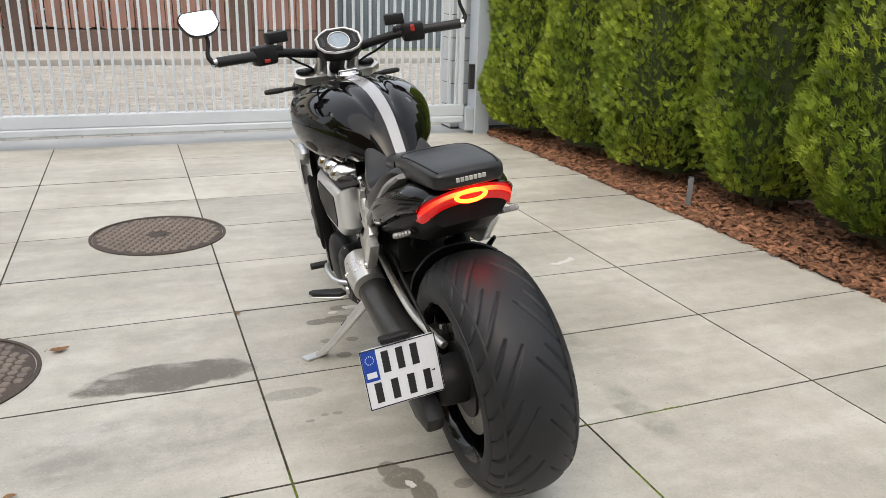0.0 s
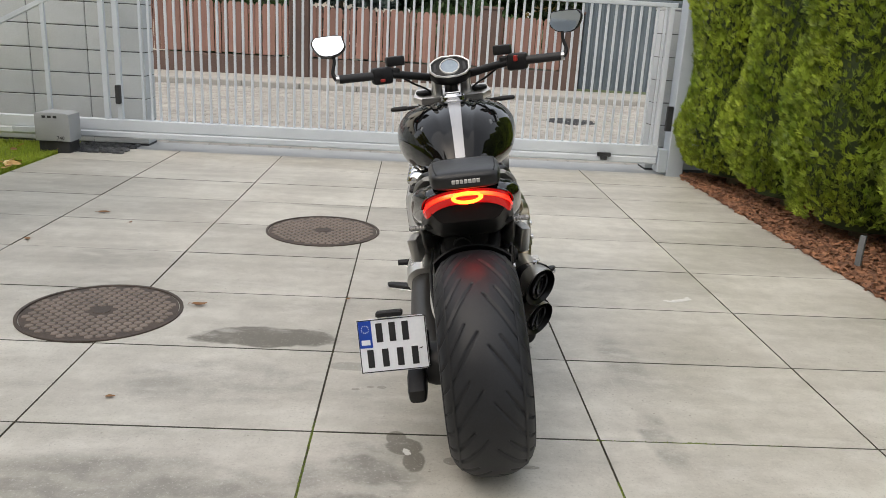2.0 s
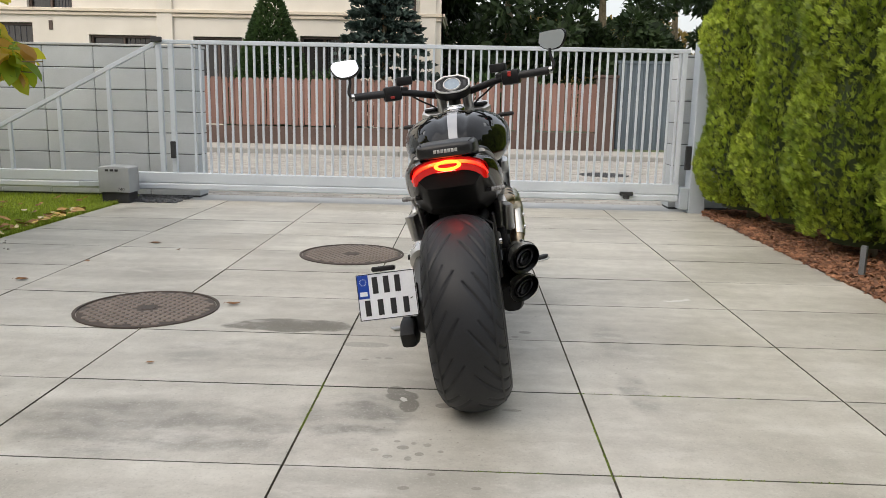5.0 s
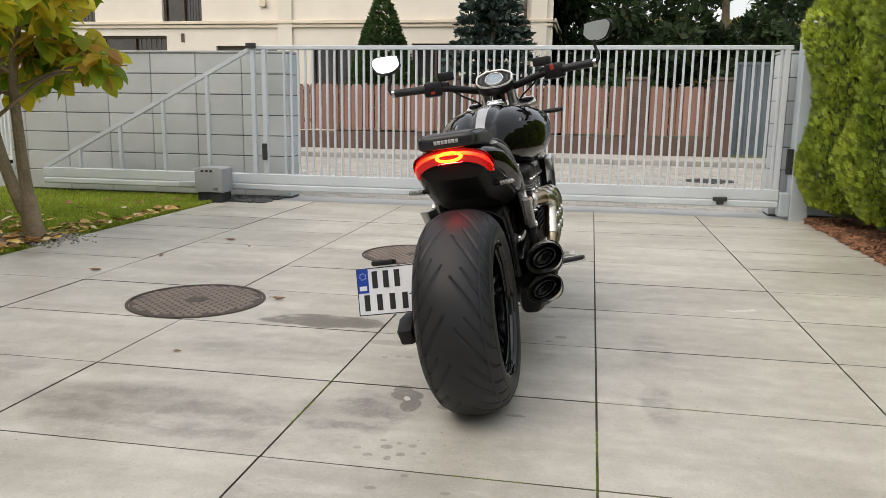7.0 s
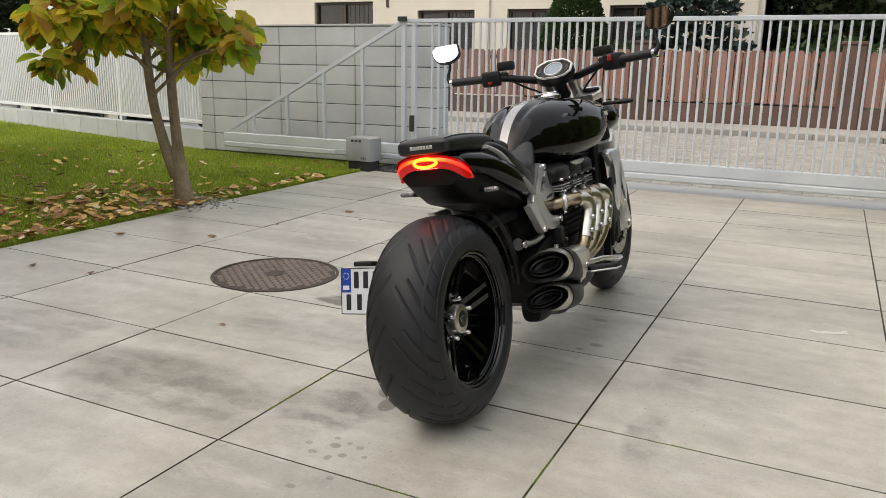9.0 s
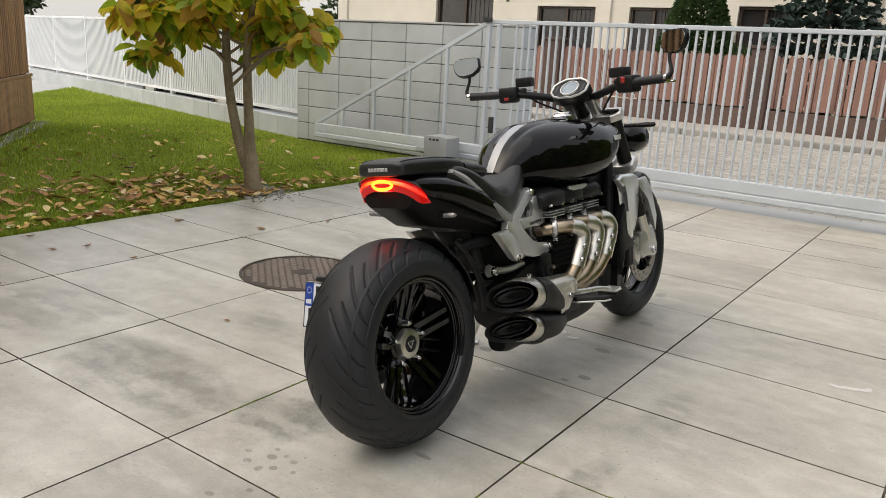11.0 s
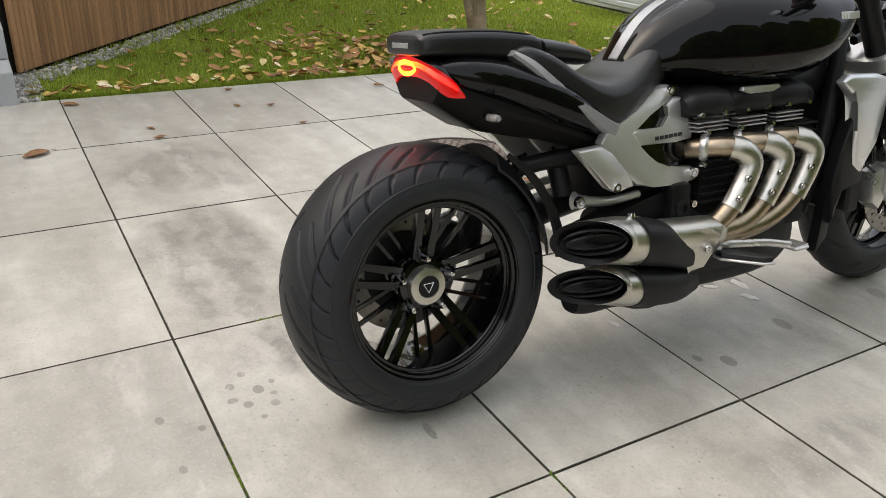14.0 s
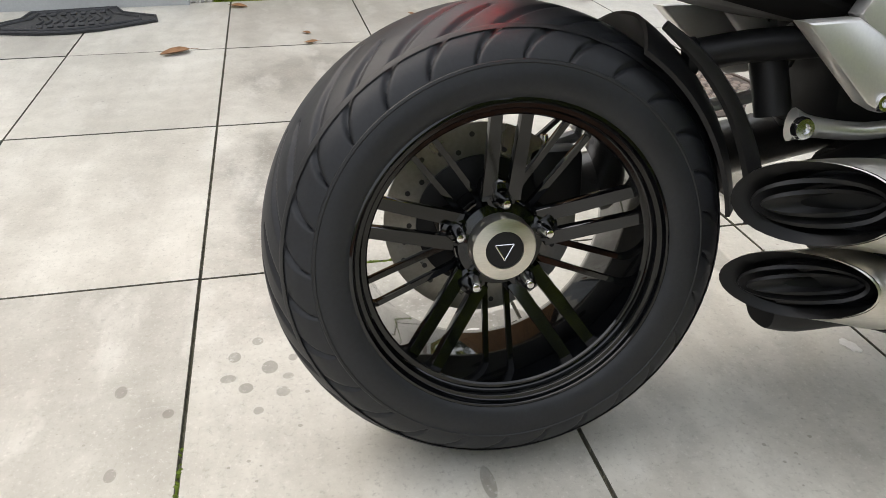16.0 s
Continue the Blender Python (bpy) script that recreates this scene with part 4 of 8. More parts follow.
CASTING = [(0.644, 0.711), (0.660, 0.721), (0.690, 0.724), (0.706, 0.718), (0.705, 0.702), (0.675, 0.686), (0.600, 0.660), (0.524, 0.632), (0.531, 0.592), (0.556, 0.566), (0.590, 0.542), (0.640, 0.530), (0.693, 0.522), (0.735, 0.516), (0.755, 0.500), (0.745, 0.483), (0.703, 0.480), (0.648, 0.483), (0.575, 0.490), (0.515, 0.503), (0.454, 0.553), (0.411, 0.614), (0.443, 0.641), (0.491, 0.646), (0.547, 0.672)]
REARBLOCK = [(0.325, 0.610), (0.405, 0.611), (0.436, 0.590), (0.490, 0.530), (0.500, 0.505), (0.438, 0.500), (0.414, 0.512)]
EMBLEM = [(0.522, 0.626), (0.536, 0.594), (0.666, 0.587), (0.730, 0.588), (0.738, 0.604), (0.734, 0.680), (0.722, 0.692), (0.690, 0.692), (0.662, 0.676), (0.662, 0.650), (0.630, 0.625), (0.539, 0.631)]
for s in (-1, 1):
    b = bmesh.new()
    prism(b, CASTING if s > 0 else [p for p in CASTING if p[1] < 0.661], -0.030, 0.0, "x", 0.006, None, 2)
    cs = part("side_casting", sheared(b, s), CAST, bike, "silver painted frame casting", 40)
    b = bmesh.new()
    prism(b, REARBLOCK, -0.024, 0.006, "x", 0.005, None, 2)
    part("footrest_hanger", sheared(b, s), CAST, cs, "", 40)
    b = bmesh.new()
    prism(b, EMBLEM, -0.020, 0.004, "x", 0.004, None, 2)
    em = part("side_panel", sheared(b, s), CAST, cs, "silver side panel", 40)
    b = bmesh.new()
    prism(b, [(0.528, 0.628), (0.632, 0.620), (0.668, 0.650), (0.668, 0.680), (0.640, 0.676), (0.580, 0.654)], -0.030, -0.010, "x", 0.002)
    part("panel_window", sheared(b, s), GLOSS, cs)
    b = bmesh.new()
    prism(b, [(0.530, 0.600), (0.640, 0.592), (0.728, 0.592), (0.722, 0.546), (0.688, 0.520), (0.640, 0.526), (0.588, 0.540), (0.552, 0.568)], -0.030, -0.008, "x", 0.003)
    part("panel_inset", sheared(b, s), GLOSS, cs)
    for k in range(6):
        b = bmesh.new()
        prism(b, [(0.590 + k * 0.0180, 0.6000), (0.603 + k * 0.0180, 0.6000), (0.606 + k * 0.0180, 0.6085), (0.593 + k * 0.0180, 0.6085)], 0.0025, 0.0056, "x")
        part("emblem_bar", sheared(b, s), INK, em, "plain dark printed bar")
    for y, z, r in ((0.686, 0.710, 0.010), (0.730, 0.504, 0.012), (0.438, 0.513, 0.010)):
        x = 0.137 + (0.72 - y) * 0.17 - (z - 0.5) * 0.12
        bolt("bolt", cs, s * (x + 0.002), y - 0.26 * max(0.0, z - 0.58), z, r, 0.009, s=s)

b = bmesh.new()
box(b, -0.100, 0.100, 0.600, 0.760, 0.300, 0.620, 0.030, None, 2)
box(b, -0.138, 0.138, 0.752, 1.185, 0.300, 0.600, 0.020, None, 2)
engine = part("engine_block", b, ENGINE, bike, "black three-cylinder engine block")
b = bmesh.new()
hull(b, [(0.56, 0.10, 0.40, 0.22, 0.30), (0.66, 0.15, 0.42, 0.18, 0.28), (0.85, 0.16, 0.42, 0.165, 0.28), (1.05, 0.15, 0.40, 0.170, 0.27), (1.17, 0.11, 0.38, 0.20, 0.28)], 24, 3.5, 3)
part("crankcase", b, ENGINE, engine)
for i in range(9):
    b = bmesh.new()
    box(b, 0.100, 0.150, 0.752, 1.180, 0.418 + i * 0.021, 0.424 + i * 0.021, 0.002)
    part("cooling_fin", b, ENGINE, engine)
for k in range(3):
    for i in range(3):
        b = bmesh.new()
        box(b, 0.110, 0.160, 0.715 + 0.140 * k, 0.820 + 0.140 * k, 0.606 + i * 0.010, 0.6095 + i * 0.010, 0.001)
        part("head_fin", b, CAST, engine, "bright machined fin edge")
cover = None
for k in range(3):
    b = bmesh.new()
    y0 = 0.768 + 0.140 * k
    hull(b, [(y0 - 0.078, 0.146, 0.690, 0.640, 0.662), (y0 - 0.055, 0.158, 0.708, 0.636, 0.666), (y0, 0.164, 0.716, 0.634, 0.668), (y0 + 0.050, 0.162, 0.712, 0.634, 0.666), (y0 + 0.072, 0.154, 0.700, 0.638, 0.662)], 28, 4.0, 3)
    if cover is None:
        cover = part("cam_cover", b, SATIN, engine, "matt black bulged cam cover", 40)
    else:
        part("cover_bulge", b, SATIN, cover, "", 40)
b = bmesh.new()
hull(b, [(1.08, 0.152, 0.708, 0.630, 0.660), (1.13, 0.150, 0.706, 0.632, 0.660), (1.165, 0.138, 0.682, 0.636, 0.655), (1.182, 0.10, 0.665, 0.642, 0.654)], 28, 4.0, 3)
part("cover_end", b, SATIN, cover, "", 40)
b = bmesh.new()
prism(b, [(0.850, 0.698), (0.856, 0.706), (0.985, 0.706), (0.992, 0.698), (0.965, 0.688), (0.885, 0.688)], 0.155, 0.1675, "x", 0.002)
part("cover_plate", b, CAST, cover)
for k in range(6):
    bolt("cover_bolt", cover, 0.156, 0.722 + 0.078 * k, 0.650, 0.006, 0.012)

def bent_sheet(b, pts, r, thick, a0, a1, n=14):
    """A curved sheet wrapped round the outer side of a bent pipe."""
    path = spline(pts, 6)
    loops = []
    for i, p in enumerate(path):
        d = (path[min(i + 1, len(path) - 1)] - path[max(i - 1, 0)]).normalized()
        side = Vector((1, 0, 0)) - d * d.x
        side.normalize()
        other = d.cross(side)
        ang = [a0 + (a1 - a0) * k / n for k in range(n + 1)]
        outer = [p + (side * math.cos(q) + other * math.sin(q)) * r for q in ang]
        inner = [p + (side * math.cos(q) + other * math.sin(q)) * (r - thick) for q in reversed(ang)]
        loops.append(outer + inner)
    return rings(b, loops)


for k in range(3):
    d = 0.116 * k
    top = [(0.105, 0.728 + d, 0.556), (0.140, 0.742 + d, 0.563), (0.178, 0.775 + d, 0.568), (0.205, 0.820 + d, 0.560), (0.2135, 0.846 + d, 0.528), (0.2125, 0.832 + d, 0.482), (0.2110, 0.803 + d, 0.434)]
    end = [[(0.206, 0.772, 0.396), (0.200, 0.735, 0.372)], [(0.204, 0.885, 0.388), (0.196, 0.835, 0.362), (0.195, 0.745, 0.356)], [(0.202, 0.990, 0.384), (0.192, 0.935, 0.354), (0.188, 0.850, 0.340), (0.190, 0.745, 0.344)]][k]
    b = bmesh.new()
    tube(b, top + end, [0.0235, 0.0245, 0.0255] + [0.0260] * (len(top) + len(end) - 3), 20, 6)
    pp = part("header_pipe", b, BRONZE, bike, "heat-tinted steel header pipe", 60)
    b = bmesh.new()
    bent_sheet(b, [(0.190, 0.797 + d, 0.567), (0.206, 0.822 + d, 0.558), (0.2135, 0.846 + d, 0.528), (0.2125, 0.832 + d, 0.482), (0.2110, 0.803 + d, 0.434), (0.2095, 0.792 + d, 0.416)], 0.0305, 0.0022, -1.75, 1.75)
    sh = part("heat_shield", b, STEEL, pp, "brushed steel heat shield", 50)
    b = bmesh.new()
    lathe(b, [(0.031, -0.010), (0.035, -0.004), (0.035, 0.004), (0.030, 0.010), (0.025, 0.011), (0.025, -0.010)], 24, TX((0.150, 0.750 + d, 0.565)) @ Matrix.Rotation(radians(40), 4, "Z"), True)
    fl = part("port_flange", b, CAST, pp)
    for u in (-1, 1):
        bolt("flange_nut", fl, 0.158, 0.742 + d + 0.004 * u, 0.565 + 0.040 * u, 0.0065, 0.010)
    for y, z in ((0.806, 0.494), (0.781, 0.447)):
        bolt("shield_bolt", sh, 0.2405, y + d + 0.006, z, 0.0085, 0.005)

b = bmesh.new()
pod(b, [(0.470, 0.206, 0.384, 0.044, 0.046), (0.550, 0.205, 0.378, 0.046, 0.044), (0.640, 0.200, 0.368, 0.044, 0.044), (0.700, 0.197, 0.362, 0.042, 0.044), (0.748, 0.196, 0.360, 0.038, 0.040), (0.772, 0.196, 0.362, 0.028, 0.030)], 24, 2.3, 4)
collector = part("collector", b, STEEL, bike, "brushed steel exhaust collector", 50)
b = bmesh.new()
prism(b, [(0.470, 0.412), (0.560, 0.404), (0.640, 0.392), (0.700, 0.384), (0.742, 0.372), (0.748, 0.340), (0.712, 0.318), (0.684, 0.294), (0.664, 0.268), (0.655, 0.284), (0.630, 0.302), (0.560, 0.340), (0.500, 0.385)], 0.200, 0.2400, "x", 0.014, None, 3)
for v in b.verts:
    v.co.x -= 0.22 * max(0.0, 0.34 - v.co.z)
guard = part("collector_guard", b, STEEL, collector, "brushed steel guard plate", 40)
bolt("guard_bolt", guard, 0.238, 0.690, 0.335, 0.010, 0.006)


def silencer(rows, rows_mid, cut, label):
    b = bmesh.new()
    pod(b, rows, 36, 2.1, 6, cut, (False, False))
    # the rolled lip and the throat
    y, cx, cz, rx, rz = rows[0]
    throat = []
    for k, (dy, f) in enumerate(((0.0, 1.0), (-0.0035, 0.992), (-0.002, 0.965), (0.016, 0.78), (0.060, 0.74))):
        throat.append([(cx + rx * f * math.cos(a), y + dy + cut * math.cos(a), cz + rz * f * math.sin(a)) for a in (2 * math.pi * q / 36 for q in range(36))])
    rings(b, throat[:2], True, False, False)
    si = part("silencer", b, STEEL, bike, label, 50)
    b = bmesh.new()
    rings(b, throat[1:], True, False, True)
    part("throat", b, THROAT, si, "black exhaust throat")
    for f, dy in ((0.50, 0.004), (0.24, 0.008)):
        b = bmesh.new()
        lp = []
        for g, e in ((f, 0.0), (f + 0.10, 0.002), (f + 0.12, 0.050), (f - 0.04, 0.050)):
            lp.append([(cx + rx * g * math.cos(a), y + dy + e + cut * math.cos(a) * 0.95, cz + rz * g * math.sin(a)) for a in (2 * math.pi * q / 30 for q in range(30))])
        lp.append(lp[0])
        rings(b, lp, True, False, False)
        bmesh.ops.remove_doubles(b, verts=b.verts, dist=1e-6)
        part("inner_ring", b, SATIN, si)
    b = bmesh.new()
    pod(b, rows_mid, 32, 2.4, 4, cut * 0.35)
    part("silencer_cover", b, SATIN, si, "matt black silencer cover", 50)
    return si


su = silencer([(0.350, 0.214, 0.402, 0.056, 0.052), (0.400, 0.212, 0.397, 0.057, 0.056), (0.450, 0.210, 0.389, 0.057, 0.058), (0.495, 0.208, 0.382, 0.056, 0.057)],
              [(0.452, 0.2100, 0.388, 0.0582, 0.0590), (0.530, 0.206, 0.371, 0.058, 0.059), (0.600, 0.198, 0.346, 0.053, 0.054), (0.655, 0.190, 0.318, 0.044, 0.044)], 0.074, "upper brushed steel silencer with slanted tip")
silencer([(0.352, 0.202, 0.292, 0.054, 0.044), (0.400, 0.200, 0.285, 0.056, 0.048), (0.450, 0.198, 0.275, 0.056, 0.050), (0.495, 0.196, 0.267, 0.055, 0.049)],
         [(0.452, 0.1975, 0.274, 0.0578, 0.0515), (0.530, 0.194, 0.258, 0.058, 0.050), (0.620, 0.186, 0.244, 0.054, 0.045), (0.690, 0.176, 0.242, 0.044, 0.034)], 0.074, "lower brushed steel silencer with slanted tip")
b = bmesh.new()
hull(b, [(0.338, 0.034, 0.310, 0.215, 0.260), (0.375, 0.044, 0.306, 0.208, 0.255), (0.460, 0.050, 0.300, 0.210, 0.250), (0.550, 0.060, 0.320, 0.185, 0.240), (0.700, 0.050, 0.300, 0.200, 0.240)], 20, 3.0, 3)
bmesh.ops.translate(b, vec=(0.150, 0, 0), verts=b.verts)
part("exhaust_box", b, SATIN, bike, "matt black collector box")
bolt("silencer_bolt", su, 0.214, 0.462, 0.447, 0.008, 0.008, "z")

# swing arm, shock and linkage
b = bmesh.new()
prism(b, [(0.360, 0.404), (0.460, 0.424), (0.560, 0.450), (0.640, 0.468), (0.700, 0.440), (0.700, 0.386), (0.560, 0.380), (0.400, 0.384)], 0.070, 0.135, "x", 0.012, None, 2)
part("swing_arm_web", b, SATIN, bike, "matt black swing arm side")
b = bmesh.new()
box(b, 0.118, 0.164, 0.638, 0.706, 0.392, 0.486, 0.012, None, 2)
pivot = part("pivot_block", b, SATIN, bike)
b = bmesh.new()
lathe(b, [(0.022, 0.0), (0.022, 0.008), (0.016, 0.010), (0.010, 0.010), (0.009, 0.004), (0, 0.004)], 20, TX((0.164, 0.671, 0.423)))
part("pivot_nut", b, ENGINE, pivot)
bolt("pivot_bolt", pivot, 0.150, 0.716, 0.428, 0.009, 0.014)
b = bmesh.new()
tube(b, [(0.112, 0.374, 0.476), (0.118, 0.400, 0.472), (0.126, 0.470, 0.464), (0.126, 0.560, 0.470)], [0.022, 0.014, 0.012, 0.011], 12, 4)
link = part("shock_link", b, CAST, bike, "silver suspension link")
bolt("link_bolt", link, 0.132, 0.376, 0.475, 0.013, 0.008)
b = bmesh.new()
tube(b, [(0.060, 0.265, 0.562), (0.075, 0.330, 0.572), (0.085, 0.420, 0.575)], 0.021, 18, 3)
tube(b, [(0.055, 0.250, 0.560), (0.058, 0.262, 0.561)], 0.024, 18, 1)
shock = part("shock_reservoir", b, SATIN, bike, "black shock reservoir")
b = bmesh.new()
tube(b, [(0.055, 0.366, 0.552), (0.062, 0.372, 0.515), (0.068, 0.376, 0.480)], 0.024, 12, 3)
part("link_knuckle", b, SATIN, shock)
b = bmesh.new()
tube(b, [(0.03 * math.cos(k * 0.785) - 0.02, 0.40 + k * 0.0052, 0.545 + 0.03 * math.sin(k * 0.785) + k * 0.0016) for k in range(49)], 0.005, 6, 1)
part("shock_spring", b, SATIN, shock)
b = bmesh.new()
box(b, -0.09, 0.085, 0.455, 0.66, 0.44, 0.62, 0.03, None, 2)
part("battery_box", b, SATIN, bike)
# single-sided swing arm with the drive shaft
b = bmesh.new()
tube(b, [(-0.150, 0.690, 0.420), (-0.160, 0.560, 0.400), (-0.160, 0.330, 0.360), (-0.150, 0.130, 0.335), (-0.130, 0.0, 0.328)], [0.046, 0.050, 0.052, 0.054, 0.056], 24, 5, 0.86)
arm = part("swing_arm", b, ARM_GREY, bike, "dark grey single-sided swing arm", 60)
b = bmesh.new()
lathe(b, [(0.060, -0.060), (0.066, -0.090), (0.062, -0.140), (0.054, -0.160), (0.030, -0.166), (0, -0.166)], 32, TX((0, 0.012, 0.328)))
part("bevel_drive_case", b, SATIN, arm)
b = bmesh.new()
tube(b, [(-0.166, 0.655, 0.445), (-0.172, 0.590, 0.425), (-0.172, 0.520, 0.405)], [0.049, 0.054, 0.053], 24, 4)
ac = part("shaft_boot_cover", b, CAST, arm, "pale metal shaft cover")
for k in range(3):
    bolt("cover_bolt", ac, -0.220, 0.560 + 0.03 * k, 0.420 + 0.018 * (k % 2), 0.006, 0.006, s=-1)
b = bmesh.new()
tube(b, [(-0.110, 0.62, 0.50), (-0.125, 0.40, 0.46), (-0.128, 0.20, 0.43), (-0.100, 0.06, 0.40)], 0.011, 10, 5)
part("torque_arm", b, CAST, arm)
b = bmesh.new()
box(b, -0.112, -0.060, 0.085, 0.165, 0.330, 0.420, 0.012, None, 2)
cal = part("rear_caliper", b, SATIN, arm)
bolt("bleed_nipple", cal, -0.086, 0.110, 0.420, 0.006, 0.018, "z")
b = bmesh.new()
tube(b, [(-0.12, 0.10, 0.42), (-0.13, 0.22, 0.50), (-0.12, 0.40, 0.55)], 0.005, 8, 5)
part("brake_hose", b, SATIN, arm)

# rear mudguard close over the tyre
b = bmesh.new()
loops = []
for k in range(21):
    t = radians(6 + 50 * k / 20)
    lp = []
    for q in range(13):
        u = -1 + 2 * q / 12
        r = 0.346 - 0.045 * abs(u) ** 2.4
        lp.append((0.118 * u, r * math.cos(t), 0.328 + r * math.sin(t)))
    for q in range(12, -1, -1):
        u = -1 + 2 * q / 12
        r = 0.341 - 0.045 * abs(u) ** 2.4
        lp.append((0.115 * u, r * math.cos(t), 0.328 + r * math.sin(t)))
    loops.append(lp)
rings(b, loops)
hug = part("rear_mudguard", b, SATIN, bike, "matt black tyre hugger", 50)
b = bmesh.new()
tube(b, [(0.120, 0.346 * math.cos(radians(a)) * 0.97, 0.328 + 0.346 * math.sin(radians(a)) * 0.97) for a in (4, 16, 30, 44, 56)], [0.016, 0.014, 0.012, 0.010, 0.006], 8, 3, 0.7)
part("mudguard_stay", b, SATIN, hug)

# ---- number plate on its arm ----
PT = pose(-0.242, -0.040, 0.420, -12, 0, 0)
b = bmesh.new()
prism(b, [(-0.095 + dx, -0.075 + dz) for dx, dz in ((0.008, 0), (0.182, 0), (0.19, 0.008), (0.19, 0.142), (0.182, 0.15), (0.008, 0.15), (0, 0.142), (0, 0.008))], -0.0015, 0.0015, "y", 0.0005, PT)
plate = part("number_plate", b, PLATE, bike, "white number plate with a blue band")
b = bmesh.new()
for x0, x1, z0, z1 in ((-0.094, 0.094, 0.071, 0.0735), (-0.094, 0.094, -0.0735, -0.071), (-0.094, -0.0915, -0.071, 0.071), (0.0915, 0.094, -0.071, 0.071)):
    box(b, x0, x1, -0.0026, -0.0014, z0, z1, 0, PT)
part("plate_border", b, INK, plate)
b = bmesh.new()
box(b, -0.0912, -0.056, -0.0025, -0.0014, -0.004, 0.0708, 0, PT)
pb = part("blue_band", b, PLATE_BLUE, plate)
b = bmesh.new()
box(b, -0.086, -0.062, -0.0034, -0.0024, 0.004, 0.018, 0, PT)
part("plain_bar", b, PLATE, pb)
b = bmesh.new()
for k in range(12):
    t = k * math.pi / 6
    box(b, -0.0735 + 0.010 * math.cos(t) - 0.0012, -0.0735 + 0.010 * math.cos(t) + 0.0012, -0.0030, -0.0024, 0.048 + 0.010 * math.sin(t) - 0.0012, 0.048 + 0.010 * math.sin(t) + 0.0012, 0, PT)
part("dot_ring", b, PLATE, pb, "ring of tiny pale dots")
for k in range(3):
    b = bmesh.new()
    box(b, -0.044 + k * 0.036, -0.026 + k * 0.036, -0.0030, -0.0014, 0.009, 0.062, 0.0006, PT)
    part("plain_bar", b, INK, plate)
for k in range(4):
    b = bmesh.new()
    box(b, -0.074 + k * 0.041, -0.056 + k * 0.041, -0.0030, -0.0014, -0.060, -0.010, 0.0006, PT)
    part("plain_bar", b, INK, plate)
b = bmesh.new()
box(b, -0.070, 0.070, 0.0020, 0.012, -0.060, 0.070, 0.003, PT)
box(b, 0.02, 0.10, 0.004, 0.020, -0.030, 0.030, 0.004, PT)
br = part("plate_bracket", b, SATIN, plate, "black plate bracket")
b = bmesh.new()
box(b, -0.040, 0.034, -0.012, 0.022, 0.078, 0.094, 0.004, PT)
part("plate_lamp", b, SATIN, plate, "small black plate lamp")
b = bmesh.new()
tube(b, [(-0.170, -0.030, 0.410), (-0.150, -0.010, 0.360), (-0.120, 0.0, 0.328)], 0.018, 10, 3)
part("plate_arm", b, SATIN, bike, "black plate arm")
b = bmesh.new()
prism(b, [(-0.10, 0.30), (-0.05, 0.33), (0.08, 0.33), (0.12, 0.27), (0.02, 0.235), (-0.07, 0.25)], -0.215, -0.165, "x", 0.012, None, 2)
part("drive_guard", b, SATIN, bike, "matt black guard under the plate")

# ---- left side covers ----
b = bmesh.new()
prism(b, [(0.640, 0.690), (0.960, 0.690), (1.010, 0.640), (0.990, 0.560), (0.900, 0.520), (0.700, 0.520), (0.640, 0.560)], -0.205, -0.120, "x", 0.032, None, 3)
air = part("intake_cover", b, SHROUD, bike, "pale aluminium intake cover")
b = bmesh.new()
prism(b, [(0.690, 0.660), (0.930, 0.660), (0.960, 0.620), (0.940, 0.580), (0.880, 0.552), (0.710, 0.552), (0.690, 0.580)], -0.2075, -0.195, "x", 0.003)
part("cover_inset", b, SATIN, air, "black inset panel")
b = bmesh.new()
box(b, -0.190, -0.125, 0.650, 0.990, 0.688, 0.702, 0.006)
part("cover_lid", b, SATIN, air)
for k in range(3):
    b = bmesh.new()
    tube(b, [(-0.120, 0.735 + 0.092 * k, 0.712), (-0.165, 0.735 + 0.092 * k, 0.716), (-0.180, 0.735 + 0.092 * k, 0.700)], [0.036, 0.034, 0.022], 18, 4)
    part("throttle_body", b, CHROME, bike, "polished throttle body")
b = bmesh.new()
lathe(b, [(0.105, -0.12), (0.105, -0.175), (0.085, -0.195), (0.040, -0.200), (0, -0.200)], 32, TX((0, 0.80, 0.345)))
cc = part("clutch_cover", b, ENGINE, bike)
for k in range(8):
    bolt("cover_bolt", cc, -0.176, 0.80 + 0.095 * math.cos(k * 0.785), 0.345 + 0.095 * math.sin(k * 0.785), 0.006, 0.006, s=-1)
b = bmesh.new()
hull(b, [(0.86, 0.03, 0.40, 0.26, 0.33), (0.92, 0.045, 0.43, 0.24, 0.33), (1.02, 0.045, 0.43, 0.24, 0.33), (1.10, 0.03, 0.40, 0.27, 0.33)], 18, 2.6, 3)
bmesh.ops.translate(b, vec=(-0.155, 0, 0), verts=b.verts)
part("alternator_cover", b, ENGINE, bike)

